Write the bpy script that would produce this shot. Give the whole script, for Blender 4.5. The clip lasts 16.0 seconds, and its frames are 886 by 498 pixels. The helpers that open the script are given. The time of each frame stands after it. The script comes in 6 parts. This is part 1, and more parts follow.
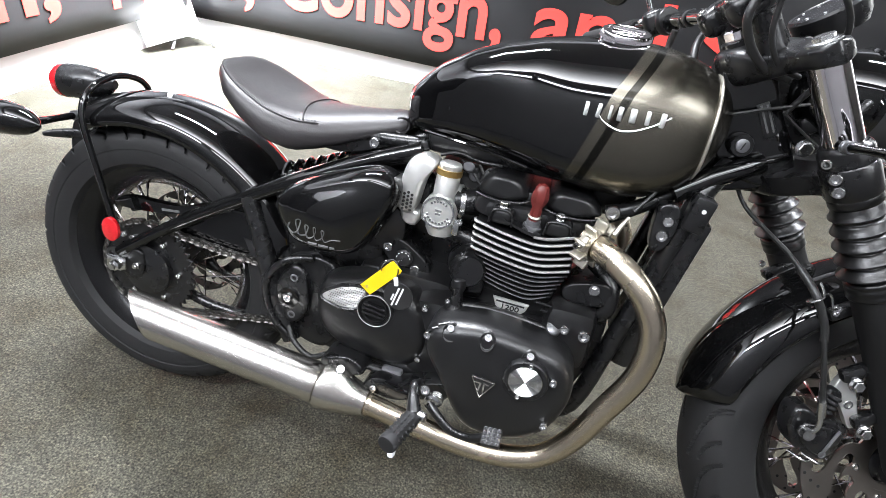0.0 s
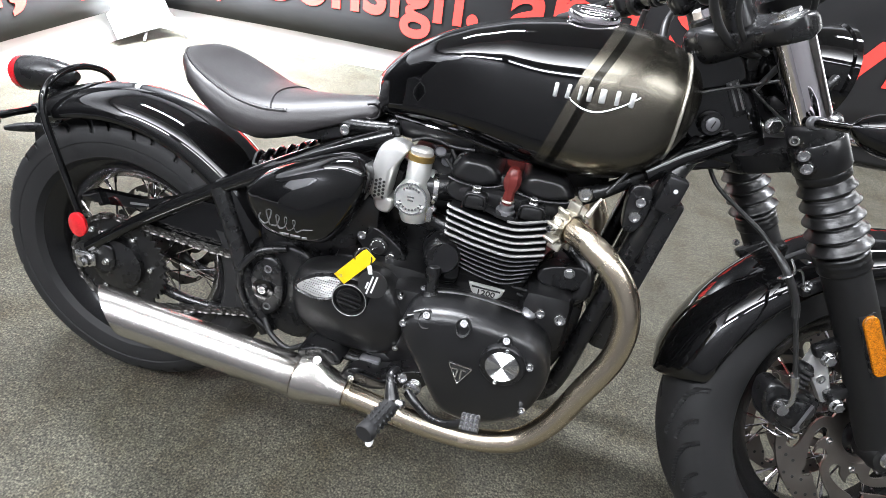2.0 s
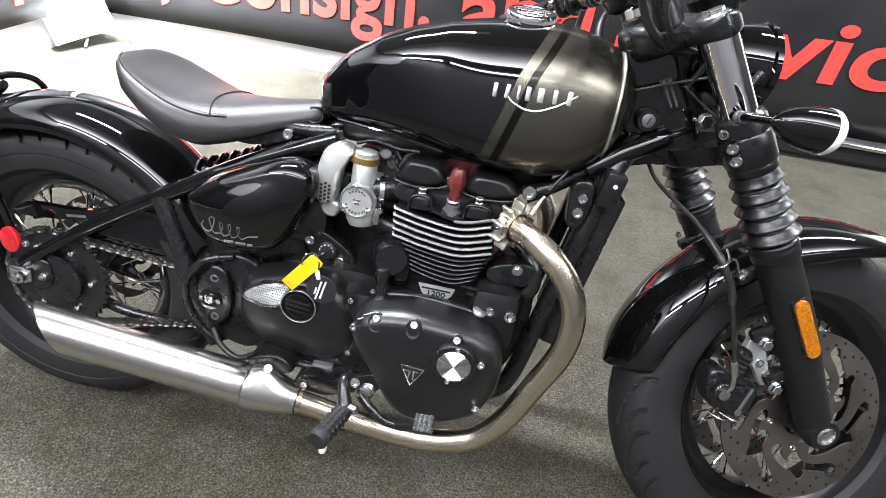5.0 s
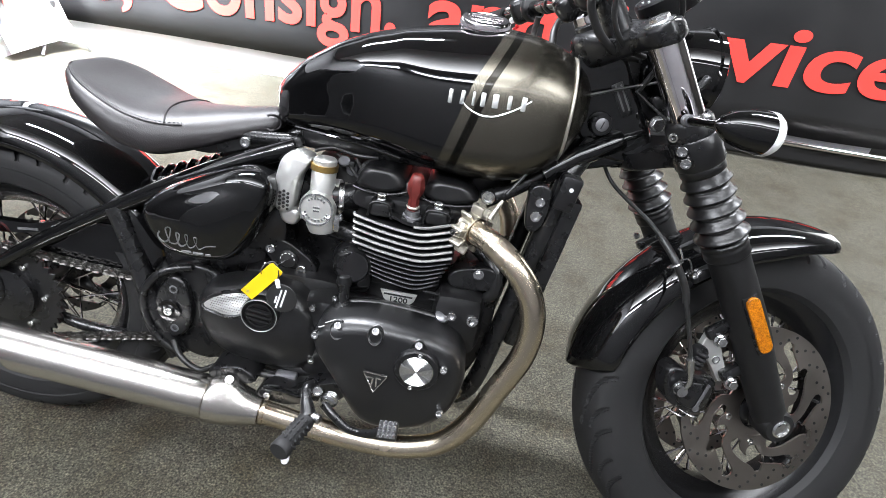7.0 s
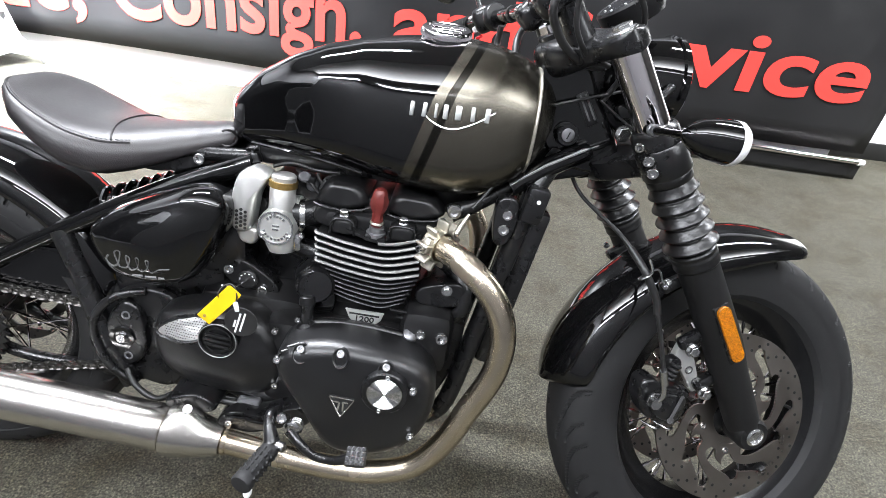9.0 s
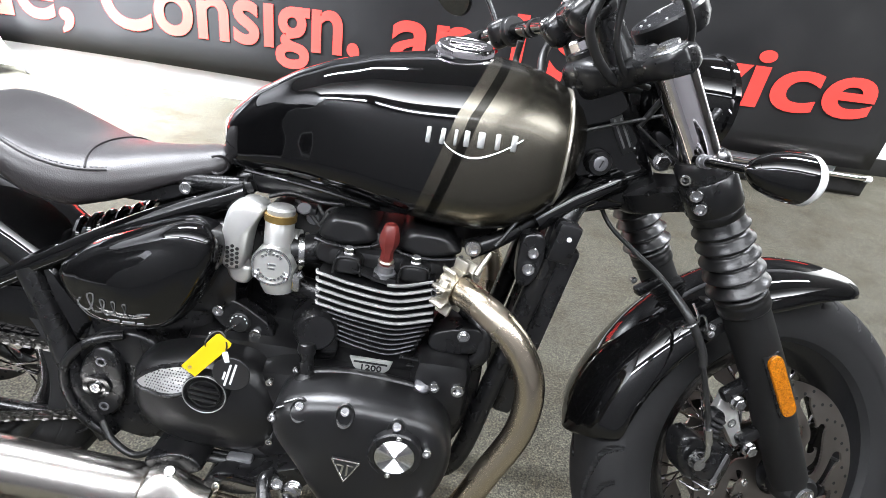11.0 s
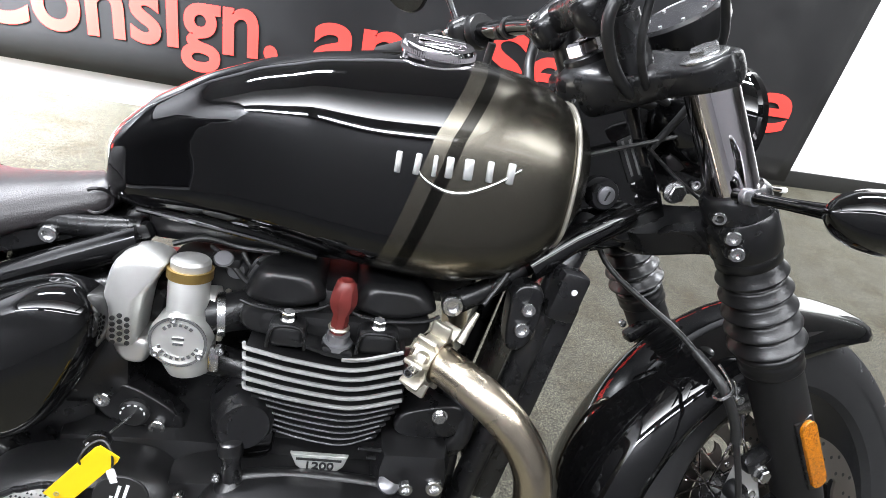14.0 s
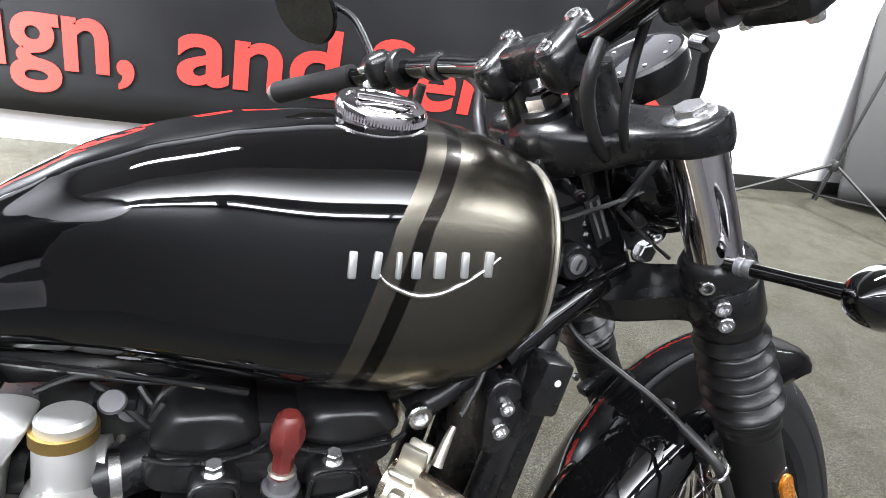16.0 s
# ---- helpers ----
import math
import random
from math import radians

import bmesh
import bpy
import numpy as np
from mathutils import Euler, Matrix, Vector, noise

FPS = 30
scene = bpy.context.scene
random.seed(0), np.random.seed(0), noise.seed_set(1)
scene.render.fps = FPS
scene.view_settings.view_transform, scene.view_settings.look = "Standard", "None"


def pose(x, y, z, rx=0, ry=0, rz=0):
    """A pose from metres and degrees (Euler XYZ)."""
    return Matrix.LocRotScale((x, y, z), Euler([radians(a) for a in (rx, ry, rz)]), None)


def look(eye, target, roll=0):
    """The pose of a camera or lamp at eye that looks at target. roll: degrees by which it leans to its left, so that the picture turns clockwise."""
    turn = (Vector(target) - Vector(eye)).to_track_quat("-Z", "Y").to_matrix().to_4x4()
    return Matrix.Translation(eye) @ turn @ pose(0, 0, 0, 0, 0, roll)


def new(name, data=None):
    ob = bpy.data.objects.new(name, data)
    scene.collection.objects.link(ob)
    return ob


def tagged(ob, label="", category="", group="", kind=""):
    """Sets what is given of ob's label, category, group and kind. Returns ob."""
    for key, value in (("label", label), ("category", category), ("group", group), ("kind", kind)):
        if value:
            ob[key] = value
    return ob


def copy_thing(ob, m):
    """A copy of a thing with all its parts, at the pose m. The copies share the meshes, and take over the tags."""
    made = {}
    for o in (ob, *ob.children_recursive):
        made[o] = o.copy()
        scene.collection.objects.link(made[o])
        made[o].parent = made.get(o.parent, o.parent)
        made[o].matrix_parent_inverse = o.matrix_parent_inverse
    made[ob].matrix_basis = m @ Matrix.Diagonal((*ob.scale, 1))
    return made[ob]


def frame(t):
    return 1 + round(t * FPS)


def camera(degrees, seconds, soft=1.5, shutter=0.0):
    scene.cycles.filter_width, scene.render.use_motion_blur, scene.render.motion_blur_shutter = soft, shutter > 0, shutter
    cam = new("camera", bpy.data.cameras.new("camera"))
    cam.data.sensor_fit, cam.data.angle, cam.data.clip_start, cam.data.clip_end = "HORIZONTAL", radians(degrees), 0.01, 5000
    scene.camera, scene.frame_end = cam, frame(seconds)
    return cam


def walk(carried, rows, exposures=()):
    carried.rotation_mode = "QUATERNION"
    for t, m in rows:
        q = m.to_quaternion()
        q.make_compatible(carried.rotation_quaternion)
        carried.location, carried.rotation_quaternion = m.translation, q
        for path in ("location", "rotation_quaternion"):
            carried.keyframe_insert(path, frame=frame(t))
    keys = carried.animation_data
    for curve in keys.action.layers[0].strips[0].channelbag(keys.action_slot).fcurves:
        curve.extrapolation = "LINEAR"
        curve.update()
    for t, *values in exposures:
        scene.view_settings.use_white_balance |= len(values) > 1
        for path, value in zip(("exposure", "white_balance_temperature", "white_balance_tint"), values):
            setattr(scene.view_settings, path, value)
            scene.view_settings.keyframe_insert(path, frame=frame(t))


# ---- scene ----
cam = camera(76.6, 16.0, soft=0.6)
EXPOSURES = [(0.0, 0.84), (16.0, 0.82)]
PATH = [
    (0, (0.7756, -0.8233, 1.1070), (0.5056, 0.8078, -0.0184), 8.68),
    (0.5, (0.7784, -0.8208, 1.1038), (0.5153, 0.7996, -0.0387), 8.50),
    (1, (0.7841, -0.8190, 1.1026), (0.5321, 0.8013, -0.0425), 8.45),
    (1.5, (0.7899, -0.8171, 1.1024), (0.5539, 0.8048, -0.0438), 8.43),
    (2, (0.7965, -0.8145, 1.1001), (0.5805, 0.8080, -0.0491), 8.23),
    (2.5, (0.8023, -0.8144, 1.1010), (0.6053, 0.8111, -0.0475), 8.22),
    (3, (0.8089, -0.8115, 1.1017), (0.6399, 0.8192, -0.0439), 8.26),
    (3.5, (0.8118, -0.8115, 1.1017), (0.6599, 0.8224, -0.0417), 8.45),
    (4, (0.8156, -0.8105, 1.1016), (0.6826, 0.8273, -0.0386), 8.54),
    (6.5, (0.8404, -0.8115, 1.1083), (0.8064, 0.8521, -0.0012), 8.94),
    (7, (0.8480, -0.8105, 1.1092), (0.8360, 0.8573, 0.0055), 9.04),
    (7.5, (0.8547, -0.8084, 1.1109), (0.8597, 0.8631, 0.0127), 8.82),
    (8, (0.8604, -0.8026, 1.1101), (0.8944, 0.8736, 0.0196), 8.96),
    (8.5, (0.8613, -0.7922, 1.1097), (0.9243, 0.8897, 0.0294), 8.90),
    (11, (0.8213, -0.6711, 1.0878), (0.9183, 1.0346, 0.0480), 9.65),
    (11.5, (0.8146, -0.6361, 1.0834), (0.9076, 1.0754, 0.0527), 8.93),
    (12, (0.8080, -0.6093, 1.0751), (0.9040, 1.1076, 0.0538), 9.44),
    (12.5, (0.7975, -0.5795, 1.0599), (0.9195, 1.1442, 0.0528), 10.45),
    (13, (0.7870, -0.5486, 1.0454), (0.9910, 1.1716, 0.0459), 11.82),
    (13.5, (0.7794, -0.5153, 1.0354), (1.0774, 1.2013, 0.0535), 12.83),
    (14, (0.7708, -0.4861, 1.0317), (1.1407, 1.2235, 0.0620), 12.84),
    (14.5, (0.7575, -0.4532, 1.0333), (1.1914, 1.2492, 0.0775), 12.51),
    (15, (0.7451, -0.4126, 1.0359), (1.2981, 1.2704, 0.1076), 13.30),
    (15.5, (0.7317, -0.3683, 1.0370), (1.4127, 1.2803, 0.1323), 13.72),
    (16, (0.7232, -0.3376, 1.0437), (1.4814, 1.2878, 0.1588), 14.13),
]
walk(cam, [(t, look(eye, target, roll)) for t, eye, target, roll in PATH], EXPOSURES)

# ---- world and light ----
world = bpy.data.worlds.new("world")
world.use_nodes = True
scene.world = world
world.node_tree.nodes["Background"].inputs[0].default_value = (0.75, 0.8, 0.9, 1)
world.node_tree.nodes["Background"].inputs[1].default_value = 0.15


def area(name, eye, target, sx, sy, power, colour=(1, 1, 1)):
    d = bpy.data.lights.new(name, "AREA")
    d.shape, d.size, d.size_y, d.energy, d.color = "RECTANGLE", sx, sy, power, colour
    ob = new(name, d)
    ob.matrix_world = look(eye, target)
    return ob


# fluorescent fittings under the ceiling, and the photographer's softboxes in the corner and to the side
for lx, ly, power in ((-0.2, 0.85, 128), (2.4, 0.85, 72)):
    area("ceiling_tube_light", (lx, ly, 2.72), (lx, ly, 0), 1.25, 0.14, power, (0.9, 0.93, 1.0))
for lx, power in ((-1.05, 62), (0.6, 17), (1.95, 6), (3.3, 4)):
    area("ceiling_tube_light", (lx, -1.9, 2.72), (lx, -1.9, 0), 1.3, 0.12, power, (0.9, 0.93, 1.0))
area("corner_softbox_light", (-1.0, 1.62, 1.25), (-1.5, 2.4, 0.45), 0.5, 0.5, 285, (0.9, 0.95, 1.0))
area("backdrop_softbox_light", (4.6, 1.5, 2.3), (4.8, 2.85, 0.7), 0.8, 0.8, 130, (0.98, 1.0, 0.98))

# ---- materials ----


def mat(name, colour, rough=0.5, metal=0.0, vary=0.12, scale=30.0, bump=0.0, bump_scale=200.0, coat=0.0, rough_vary=0.1, fine=0.0, stretch=None):
    """A surface with colour and gloss that vary at two scales and a fine relief."""
    m = bpy.data.materials.new(name)
    m.use_nodes = True
    nt = m.node_tree
    b = nt.nodes["Principled BSDF"]
    co = nt.nodes.new("ShaderNodeTexCoord")
    src = co.outputs["Object"]
    if stretch:
        mp = nt.nodes.new("ShaderNodeMapping")
        mp.inputs["Scale"].default_value = stretch
        nt.links.new(src, mp.inputs[0])
        src = mp.outputs[0]
    n1 = nt.nodes.new("ShaderNodeTexNoise")
    n1.inputs["Scale"].default_value, n1.inputs["Detail"].default_value = scale, 6
    n2 = nt.nodes.new("ShaderNodeTexNoise")
    n2.inputs["Scale"].default_value, n2.inputs["Detail"].default_value = bump_scale, 3
    nt.links.new(src, n1.inputs["Vector"])
    nt.links.new(src, n2.inputs["Vector"])
    mix = nt.nodes.new("ShaderNodeMix")
    mix.data_type = "RGBA"
    mix.inputs["A"].default_value = (*[c * (1 - vary) for c in colour], 1)
    mix.inputs["B"].default_value = (*[min(1, c * (1 + vary)) for c in colour], 1)
    nt.links.new(n1.outputs["Fac"], mix.inputs["Factor"])
    col = mix.outputs["Result"]
    if fine:
        m2 = nt.nodes.new("ShaderNodeMix")
        m2.data_type, m2.blend_type = "RGBA", "MULTIPLY"
        m2.inputs["Factor"].default_value = 1
        ramp = nt.nodes.new("ShaderNodeMapRange")
        ramp.inputs[1].default_value, ramp.inputs[2].default_value = 0.3, 0.7
        ramp.inputs[3].default_value, ramp.inputs[4].default_value = 1 - fine, 1 + fine
        nt.links.new(n2.outputs["Fac"], ramp.inputs[0])
        nt.links.new(col, m2.inputs["A"])
        nt.links.new(ramp.outputs[0], m2.inputs["B"])
        col = m2.outputs["Result"]
    nt.links.new(col, b.inputs["Base Color"])
    r = nt.nodes.new("ShaderNodeMapRange")
    r.inputs[1].default_value, r.inputs[2].default_value = 0.25, 0.75
    r.inputs[3].default_value, r.inputs[4].default_value = max(0.01, rough * (1 - rough_vary)), min(1, rough * (1 + rough_vary))
    nt.links.new(n1.outputs["Fac"], r.inputs[0])
    nt.links.new(r.outputs[0], b.inputs["Roughness"])
    b.inputs["Metallic"].default_value = metal
    b.inputs["Coat Weight"].default_value = coat
    b.inputs["Coat Roughness"].default_value = 0.03
    if coat == 1.0:
        b.inputs["Specular IOR Level"].default_value = 0.05
    if bump:
        bp = nt.nodes.new("ShaderNodeBump")
        bp.inputs["Strength"].default_value, bp.inputs["Distance"].default_value = bump, 0.002
        nt.links.new(n2.outputs["Fac"], bp.inputs["Height"])
        nt.links.new(bp.outputs[0], b.inputs["Normal"])
    return m


GLOSS = mat("gloss_black_paint", (0.003, 0.003, 0.0032), 0.045, 0, 0.2, 8, coat=1.0)
SATIN = mat("satin_black_powder_coat", (0.0075, 0.0075, 0.008), 0.28, 0, 0.2, 40, 0.05, 900)
ENGINE = mat("wrinkle_black_engine_paint", (0.008, 0.008, 0.0084), 0.31, 0, 0.2, 30, 0.14, 1400)
RUBBER = mat("tyre_rubber", (0.0135, 0.0135, 0.014), 0.62, 0, 0.3, 18, 0.1, 700)
RUBBER.node_tree.nodes["Principled BSDF"].inputs["Specular IOR Level"].default_value = 0.3
FORKBLACK = mat("matt_black_fork_coating", (0.007, 0.007, 0.0072), 0.55, 0, 0.2, 30, 0.05, 900)
FORKBLACK.node_tree.nodes["Principled BSDF"].inputs["Specular IOR Level"].default_value = 0.3
GAITER = mat("gaiter_rubber", (0.005, 0.005, 0.0053), 0.33, 0, 0.25, 25, 0.08, 500)
LEATHER = mat("seat_vinyl", (0.017, 0.015, 0.0158), 0.4, 0, 0.15, 12, 0.25, 650)
RIM = mat("black_rim_enamel", (0.005, 0.005, 0.0053), 0.2, 0, 0.2, 12)
RIM.node_tree.nodes["Principled BSDF"].inputs["Specular IOR Level"].default_value = 0.35
CHROME = mat("chrome", (0.82, 0.78, 0.8), 0.06, 1.0, 0.04, 20)
STEEL = mat("bolt_steel", (0.6, 0.6, 0.6), 0.25, 1.0, 0.15, 60)
BRUSHED = mat("brushed_exhaust_steel", (0.56, 0.535, 0.5), 0.235, 1.0, 0.02, 7, stretch=(1, 14, 14), rough_vary=0.02)
HEATED = mat("heat_tinted_exhaust_steel", (0.62, 0.54, 0.425), 0.25, 1.0, 0.16, 9, 0.02, 300, rough_vary=0.3)
ALLOY = mat("cast_silver_alloy", (0.63, 0.63, 0.61), 0.36, 0.75, 0.1, 40, 0.1, 900)
CLAMPM = mat("cast_exhaust_clamp_alloy", (0.52, 0.49, 0.42), 0.4, 0.9, 0.1, 60, 0.1, 700)
BRASS = mat("knurled_brass", (0.36, 0.24, 0.08), 0.4, 0.9, 0.2, 80, 0.4, 900)
DISC = mat("brake_disc_steel", (0.3, 0.272, 0.245), 0.34, 1.0, 0.2, 25, 0.1, 500, rough_vary=0.3)
CHAIN = mat("drive_chain_steel", (0.1, 0.095, 0.09), 0.45, 0.9, 0.3, 120)
REDCAP = mat("maroon_rubber", (0.12, 0.018, 0.015), 0.4, 0, 0.2, 60)
REDLENS = mat("red_lens", (0.5, 0.01, 0.015), 0.12, 0, 0.25, 120, 0.5, 500, coat=0.6, fine=0.4)
AMBER = mat("amber_reflector", (0.42, 0.13, 0.001), 0.16, 0, 0.3, 150, 0.7, 420, coat=0.6, fine=0.55)
CLEAR = mat("clear_lens", (0.8, 0.8, 0.8), 0.1, 0, 0.1, 200, 0.8, 300, coat=0.8)
YELLOW = mat("yellow_tag_card", (0.8, 0.5, 0.004), 0.55, 0, 0.05, 40)
FINEDGE = mat("machined_fin_edge", (0.4, 0.4, 0.39), 0.4, 0.7, 0.1, 90)
BRONZE = mat("bronze_seam_paint", (0.3, 0.28, 0.24), 0.35, 0.7, 0.1, 60)
DARKDISC = mat("dark_rear_disc_steel", (0.12, 0.115, 0.11), 0.4, 1.0, 0.2, 25)
WHITE = mat("white_print", (0.75, 0.75, 0.75), 0.5)
GREYPRINT = mat("grey_decal", (0.1, 0.1, 0.1), 0.35)
SILVER = mat("silver_badge", (0.66, 0.66, 0.65), 0.22, 1.0, 0.05, 50)
TURNED = mat("turned_alloy_face", (0.8, 0.8, 0.79), 0.16, 1.0, 0.03, 40)
CABLE = mat("black_cable_sheath", (0.012, 0.012, 0.012), 0.45, 0, 0.2, 80)
CARPET = mat("grey_green_carpet", (0.068, 0.0648, 0.0475), 0.95, 0, 0.25, 3.0, 0.7, 210, fine=0.8)
BANNER = mat("black_banner_vinyl", (0.013, 0.013, 0.014), 0.4, 0, 0.2, 2.5, 0.1, 60, rough_vary=0.35)
BANNER.node_tree.nodes["Principled BSDF"].inputs["Specular IOR Level"].default_value = 0.4
REDPRINT = mat("red_banner_print", (0.75, 0.05, 0.04), 0.42, 0, 0.08, 5)
PLASTER = mat("white_wall_paint", (0.79, 0.79, 0.81), 0.7, 0, 0.05, 4, 0.1, 150)
CEIL = mat("ceiling_tiles", (0.3, 0.3, 0.3), 0.8, 0, 0.1, 3, 0.2, 90)
GREYWALL = mat("grey_unseen_wall", (0.12, 0.12, 0.125), 0.7, 0, 0.1, 2, 0.1, 120)
DARKFLOOR = mat("dark_unseen_floor", (0.03, 0.03, 0.032), 0.7, 0, 0.2, 2)
SKIRT = mat("black_skirting", (0.012, 0.012, 0.012), 0.5)
CLOTH = mat("white_diffuser_cloth", (0.8, 0.8, 0.8), 0.6, 0, 0.05, 9, 0.2, 60)
STANDM = mat("grey_stand_metal", (0.2, 0.2, 0.21), 0.35, 0.6)
DARKCLOTH = mat("dark_grey_cloth", (0.05, 0.05, 0.052), 0.8, 0, 0.15, 6, 0.3, 300)


def carpet_relief():
    """Patches of wear and faint brown stains over the loop pile."""
    nt = CARPET.node_tree
    b = nt.nodes["Principled BSDF"]
    link = b.inputs["Base Color"].links[0].from_socket
    co = nt.nodes.new("ShaderNodeTexCoord")
    n = nt.nodes.new("ShaderNodeTexNoise")
    n.inputs["Scale"].default_value, n.inputs["Detail"].default_value, n.inputs["Roughness"].default_value = 5.5, 8, 0.7
    nt.links.new(co.outputs["Object"], n.inputs["Vector"])
    r = nt.nodes.new("ShaderNodeMapRange")
    r.inputs[1].default_value, r.inputs[2].default_value = 0.44, 0.66
    nt.links.new(n.outputs["Fac"], r.inputs[0])
    mx = nt.nodes.new("ShaderNodeMix")
    mx.data_type, mx.blend_type = "RGBA", "MULTIPLY"
    mx.inputs["B"].default_value = (0.62, 0.56, 0.44, 1)
    nt.links.new(r.outputs[0], mx.inputs["Factor"])
    nt.links.new(link, mx.inputs["A"])
    n2 = nt.nodes.new("ShaderNodeTexNoise")
    n2.inputs["Scale"].default_value, n2.inputs["Detail"].default_value, n2.inputs["Roughness"].default_value = 60, 5, 0.75
    nt.links.new(co.outputs["Object"], n2.inputs["Vector"])
    r2 = nt.nodes.new("ShaderNodeMapRange")
    r2.inputs[1].default_value, r2.inputs[2].default_value, r2.inputs[3].default_value, r2.inputs[4].default_value = 0.36, 0.64, 0.7, 1.3
    nt.links.new(n2.outputs["Fac"], r2.inputs[0])
    # the shade between pile loops, put into the colour: cells darken towards their edges
    loops = nt.nodes.new("ShaderNodeTexVoronoi")
    loops.inputs["Scale"].default_value = 230
    nt.links.new(co.outputs["Object"], loops.inputs["Vector"])
    r3 = nt.nodes.new("ShaderNodeMapRange")
    r3.inputs[1].default_value, r3.inputs[2].default_value, r3.inputs[3].default_value, r3.inputs[4].default_value = 0.1, 0.75, 1.3, 0.55
    nt.links.new(loops.outputs["Distance"], r3.inputs[0])
    col = mx.outputs["Result"]
    for layer in (r2, r3):
        m2 = nt.nodes.new("ShaderNodeMix")
        m2.data_type, m2.blend_type = "RGBA", "MULTIPLY"
        m2.inputs["Factor"].default_value = 1
        nt.links.new(col, m2.inputs["A"])
        nt.links.new(layer.outputs[0], m2.inputs["B"])
        col = m2.outputs["Result"]
    nt.links.new(col, b.inputs["Base Color"])


carpet_relief()

TANK_X0, TANK_Z0, TANK_K = 0.8345, 0.725, 0.287


def tank_paint():
    """Gloss black rear, satin bronze-grey front, parted by a slanted line with one dark stripe."""
    m = bpy.data.materials.new("two_tone_tank_paint")
    m.use_nodes = True
    nt = m.node_tree
    b = nt.nodes["Principled BSDF"]
    co = nt.nodes.new("ShaderNodeTexCoord")
    sp = nt.nodes.new("ShaderNodeSeparateXYZ")
    nt.links.new(co.outputs["Object"], sp.inputs[0])

    def math_node(op, a, c):
        n = nt.nodes.new("ShaderNodeMath")
        n.operation = op
        for k, v in enumerate((a, c)):
            if isinstance(v, float):
                n.inputs[k].default_value = v
            else:
                nt.links.new(v, n.inputs[k])
        return n.outputs[0]

    s = math_node("SUBTRACT", math_node("SUBTRACT", sp.outputs["X"], TANK_X0), math_node("MULTIPLY", math_node("SUBTRACT", sp.outputs["Z"], TANK_Z0), TANK_K))
    upper = math_node("MAXIMUM", math_node("SUBTRACT", sp.outputs["Z"], 0.868), 0.0)
    s = math_node("SUBTRACT", s, math_node("MULTIPLY", upper, 0.22))
    front = math_node("GREATER_THAN", s, 0.0)
    stripe = math_node("MULTIPLY", math_node("GREATER_THAN", s, 0.0168), math_node("LESS_THAN", s, 0.0298))
    fac = math_node("SUBTRACT", front, math_node("MULTIPLY", stripe, 0.86))
    flakes = nt.nodes.new("ShaderNodeTexNoise")
    flakes.inputs["Scale"].default_value = 1500
    nt.links.new(co.outputs["Object"], flakes.inputs["Vector"])
    fr = nt.nodes.new("ShaderNodeMix")
    fr.data_type = "RGBA"
    fr.inputs["A"].default_value, fr.inputs["B"].default_value = (0.06, 0.055, 0.044, 1), (0.165, 0.152, 0.124, 1)
    nt.links.new(flakes.outputs["Fac"], fr.inputs["Factor"])
    mx = nt.nodes.new("ShaderNodeMix")
    mx.data_type = "RGBA"
    mx.inputs["A"].default_value = (0.0018, 0.0018, 0.002, 1)
    nt.links.new(fr.outputs["Result"], mx.inputs["B"])
    nt.links.new(fac, mx.inputs["Factor"])
    nt.links.new(mx.outputs["Result"], b.inputs["Base Color"])
    b.inputs["Specular IOR Level"].default_value = 0.05
    nt.links.new(math_node("MULTIPLY", front, 0.97), b.inputs["Metallic"])
    nt.links.new(math_node("ADD", math_node("MULTIPLY", front, 0.225), 0.045), b.inputs["Roughness"])
    nt.links.new(math_node("SUBTRACT", 1.0, math_node("MULTIPLY", front, 0.85)), b.inputs["Coat Weight"])
    b.inputs["Coat Roughness"].default_value = 0.03
    return m


TANK = tank_paint()

# ---- mesh helpers ----


def finish(bm, angle=38):
    bmesh.ops.recalc_face_normals(bm, faces=bm.faces)
    for f in bm.faces:
        f.smooth = True
    for e in bm.edges:
        if len(e.link_faces) == 2 and e.calc_face_angle() > radians(angle):
            e.smooth = False


def mesh_of(name, bm, material, angle=38):
    finish(bm, angle)
    me = bpy.data.meshes.new(name)
    bm.to_mesh(me)
    bm.free()
    me.materials.append(material)
    return me


def part(name, bm, material, parent=None, label="", angle=38):
    ob = new(name, mesh_of(name, bm, material, angle))
    ob.parent = parent
    return tagged(ob, label)


def spline(pts, n=6):
    """A smooth line through the points."""
    v = [Vector(p) for p in pts]
    if len(v) < 3:
        return v
    out = []
    for i in range(len(v) - 1):
        p0, p1, p2, p3 = v[max(i - 1, 0)], v[i], v[i + 1], v[min(i + 2, len(v) - 1)]
        for k in range(n):
            t = k / n
            out.append(0.5 * (2 * p1 + (p2 - p0) * t + (2 * p0 - 5 * p1 + 4 * p2 - p3) * t * t + (3 * p1 - p0 - 3 * p2 + p3) * t**3))
    return out + [v[-1]]


def ring_loft(bm, rings, cap=True, closed=False):
    vs = [[bm.verts.new(p) for p in r] for r in rings]
    n = len(vs[0])
    pairs = list(zip(vs, vs[1:])) + ([(vs[-1], vs[0])] if closed else [])
    for a, b in pairs:
        for i in range(n):
            bm.faces.new((a[i], a[(i + 1) % n], b[(i + 1) % n], b[i]))
    if cap and not closed:
        bm.faces.new(vs[0][::-1])
        bm.faces.new(vs[-1])
    return bm


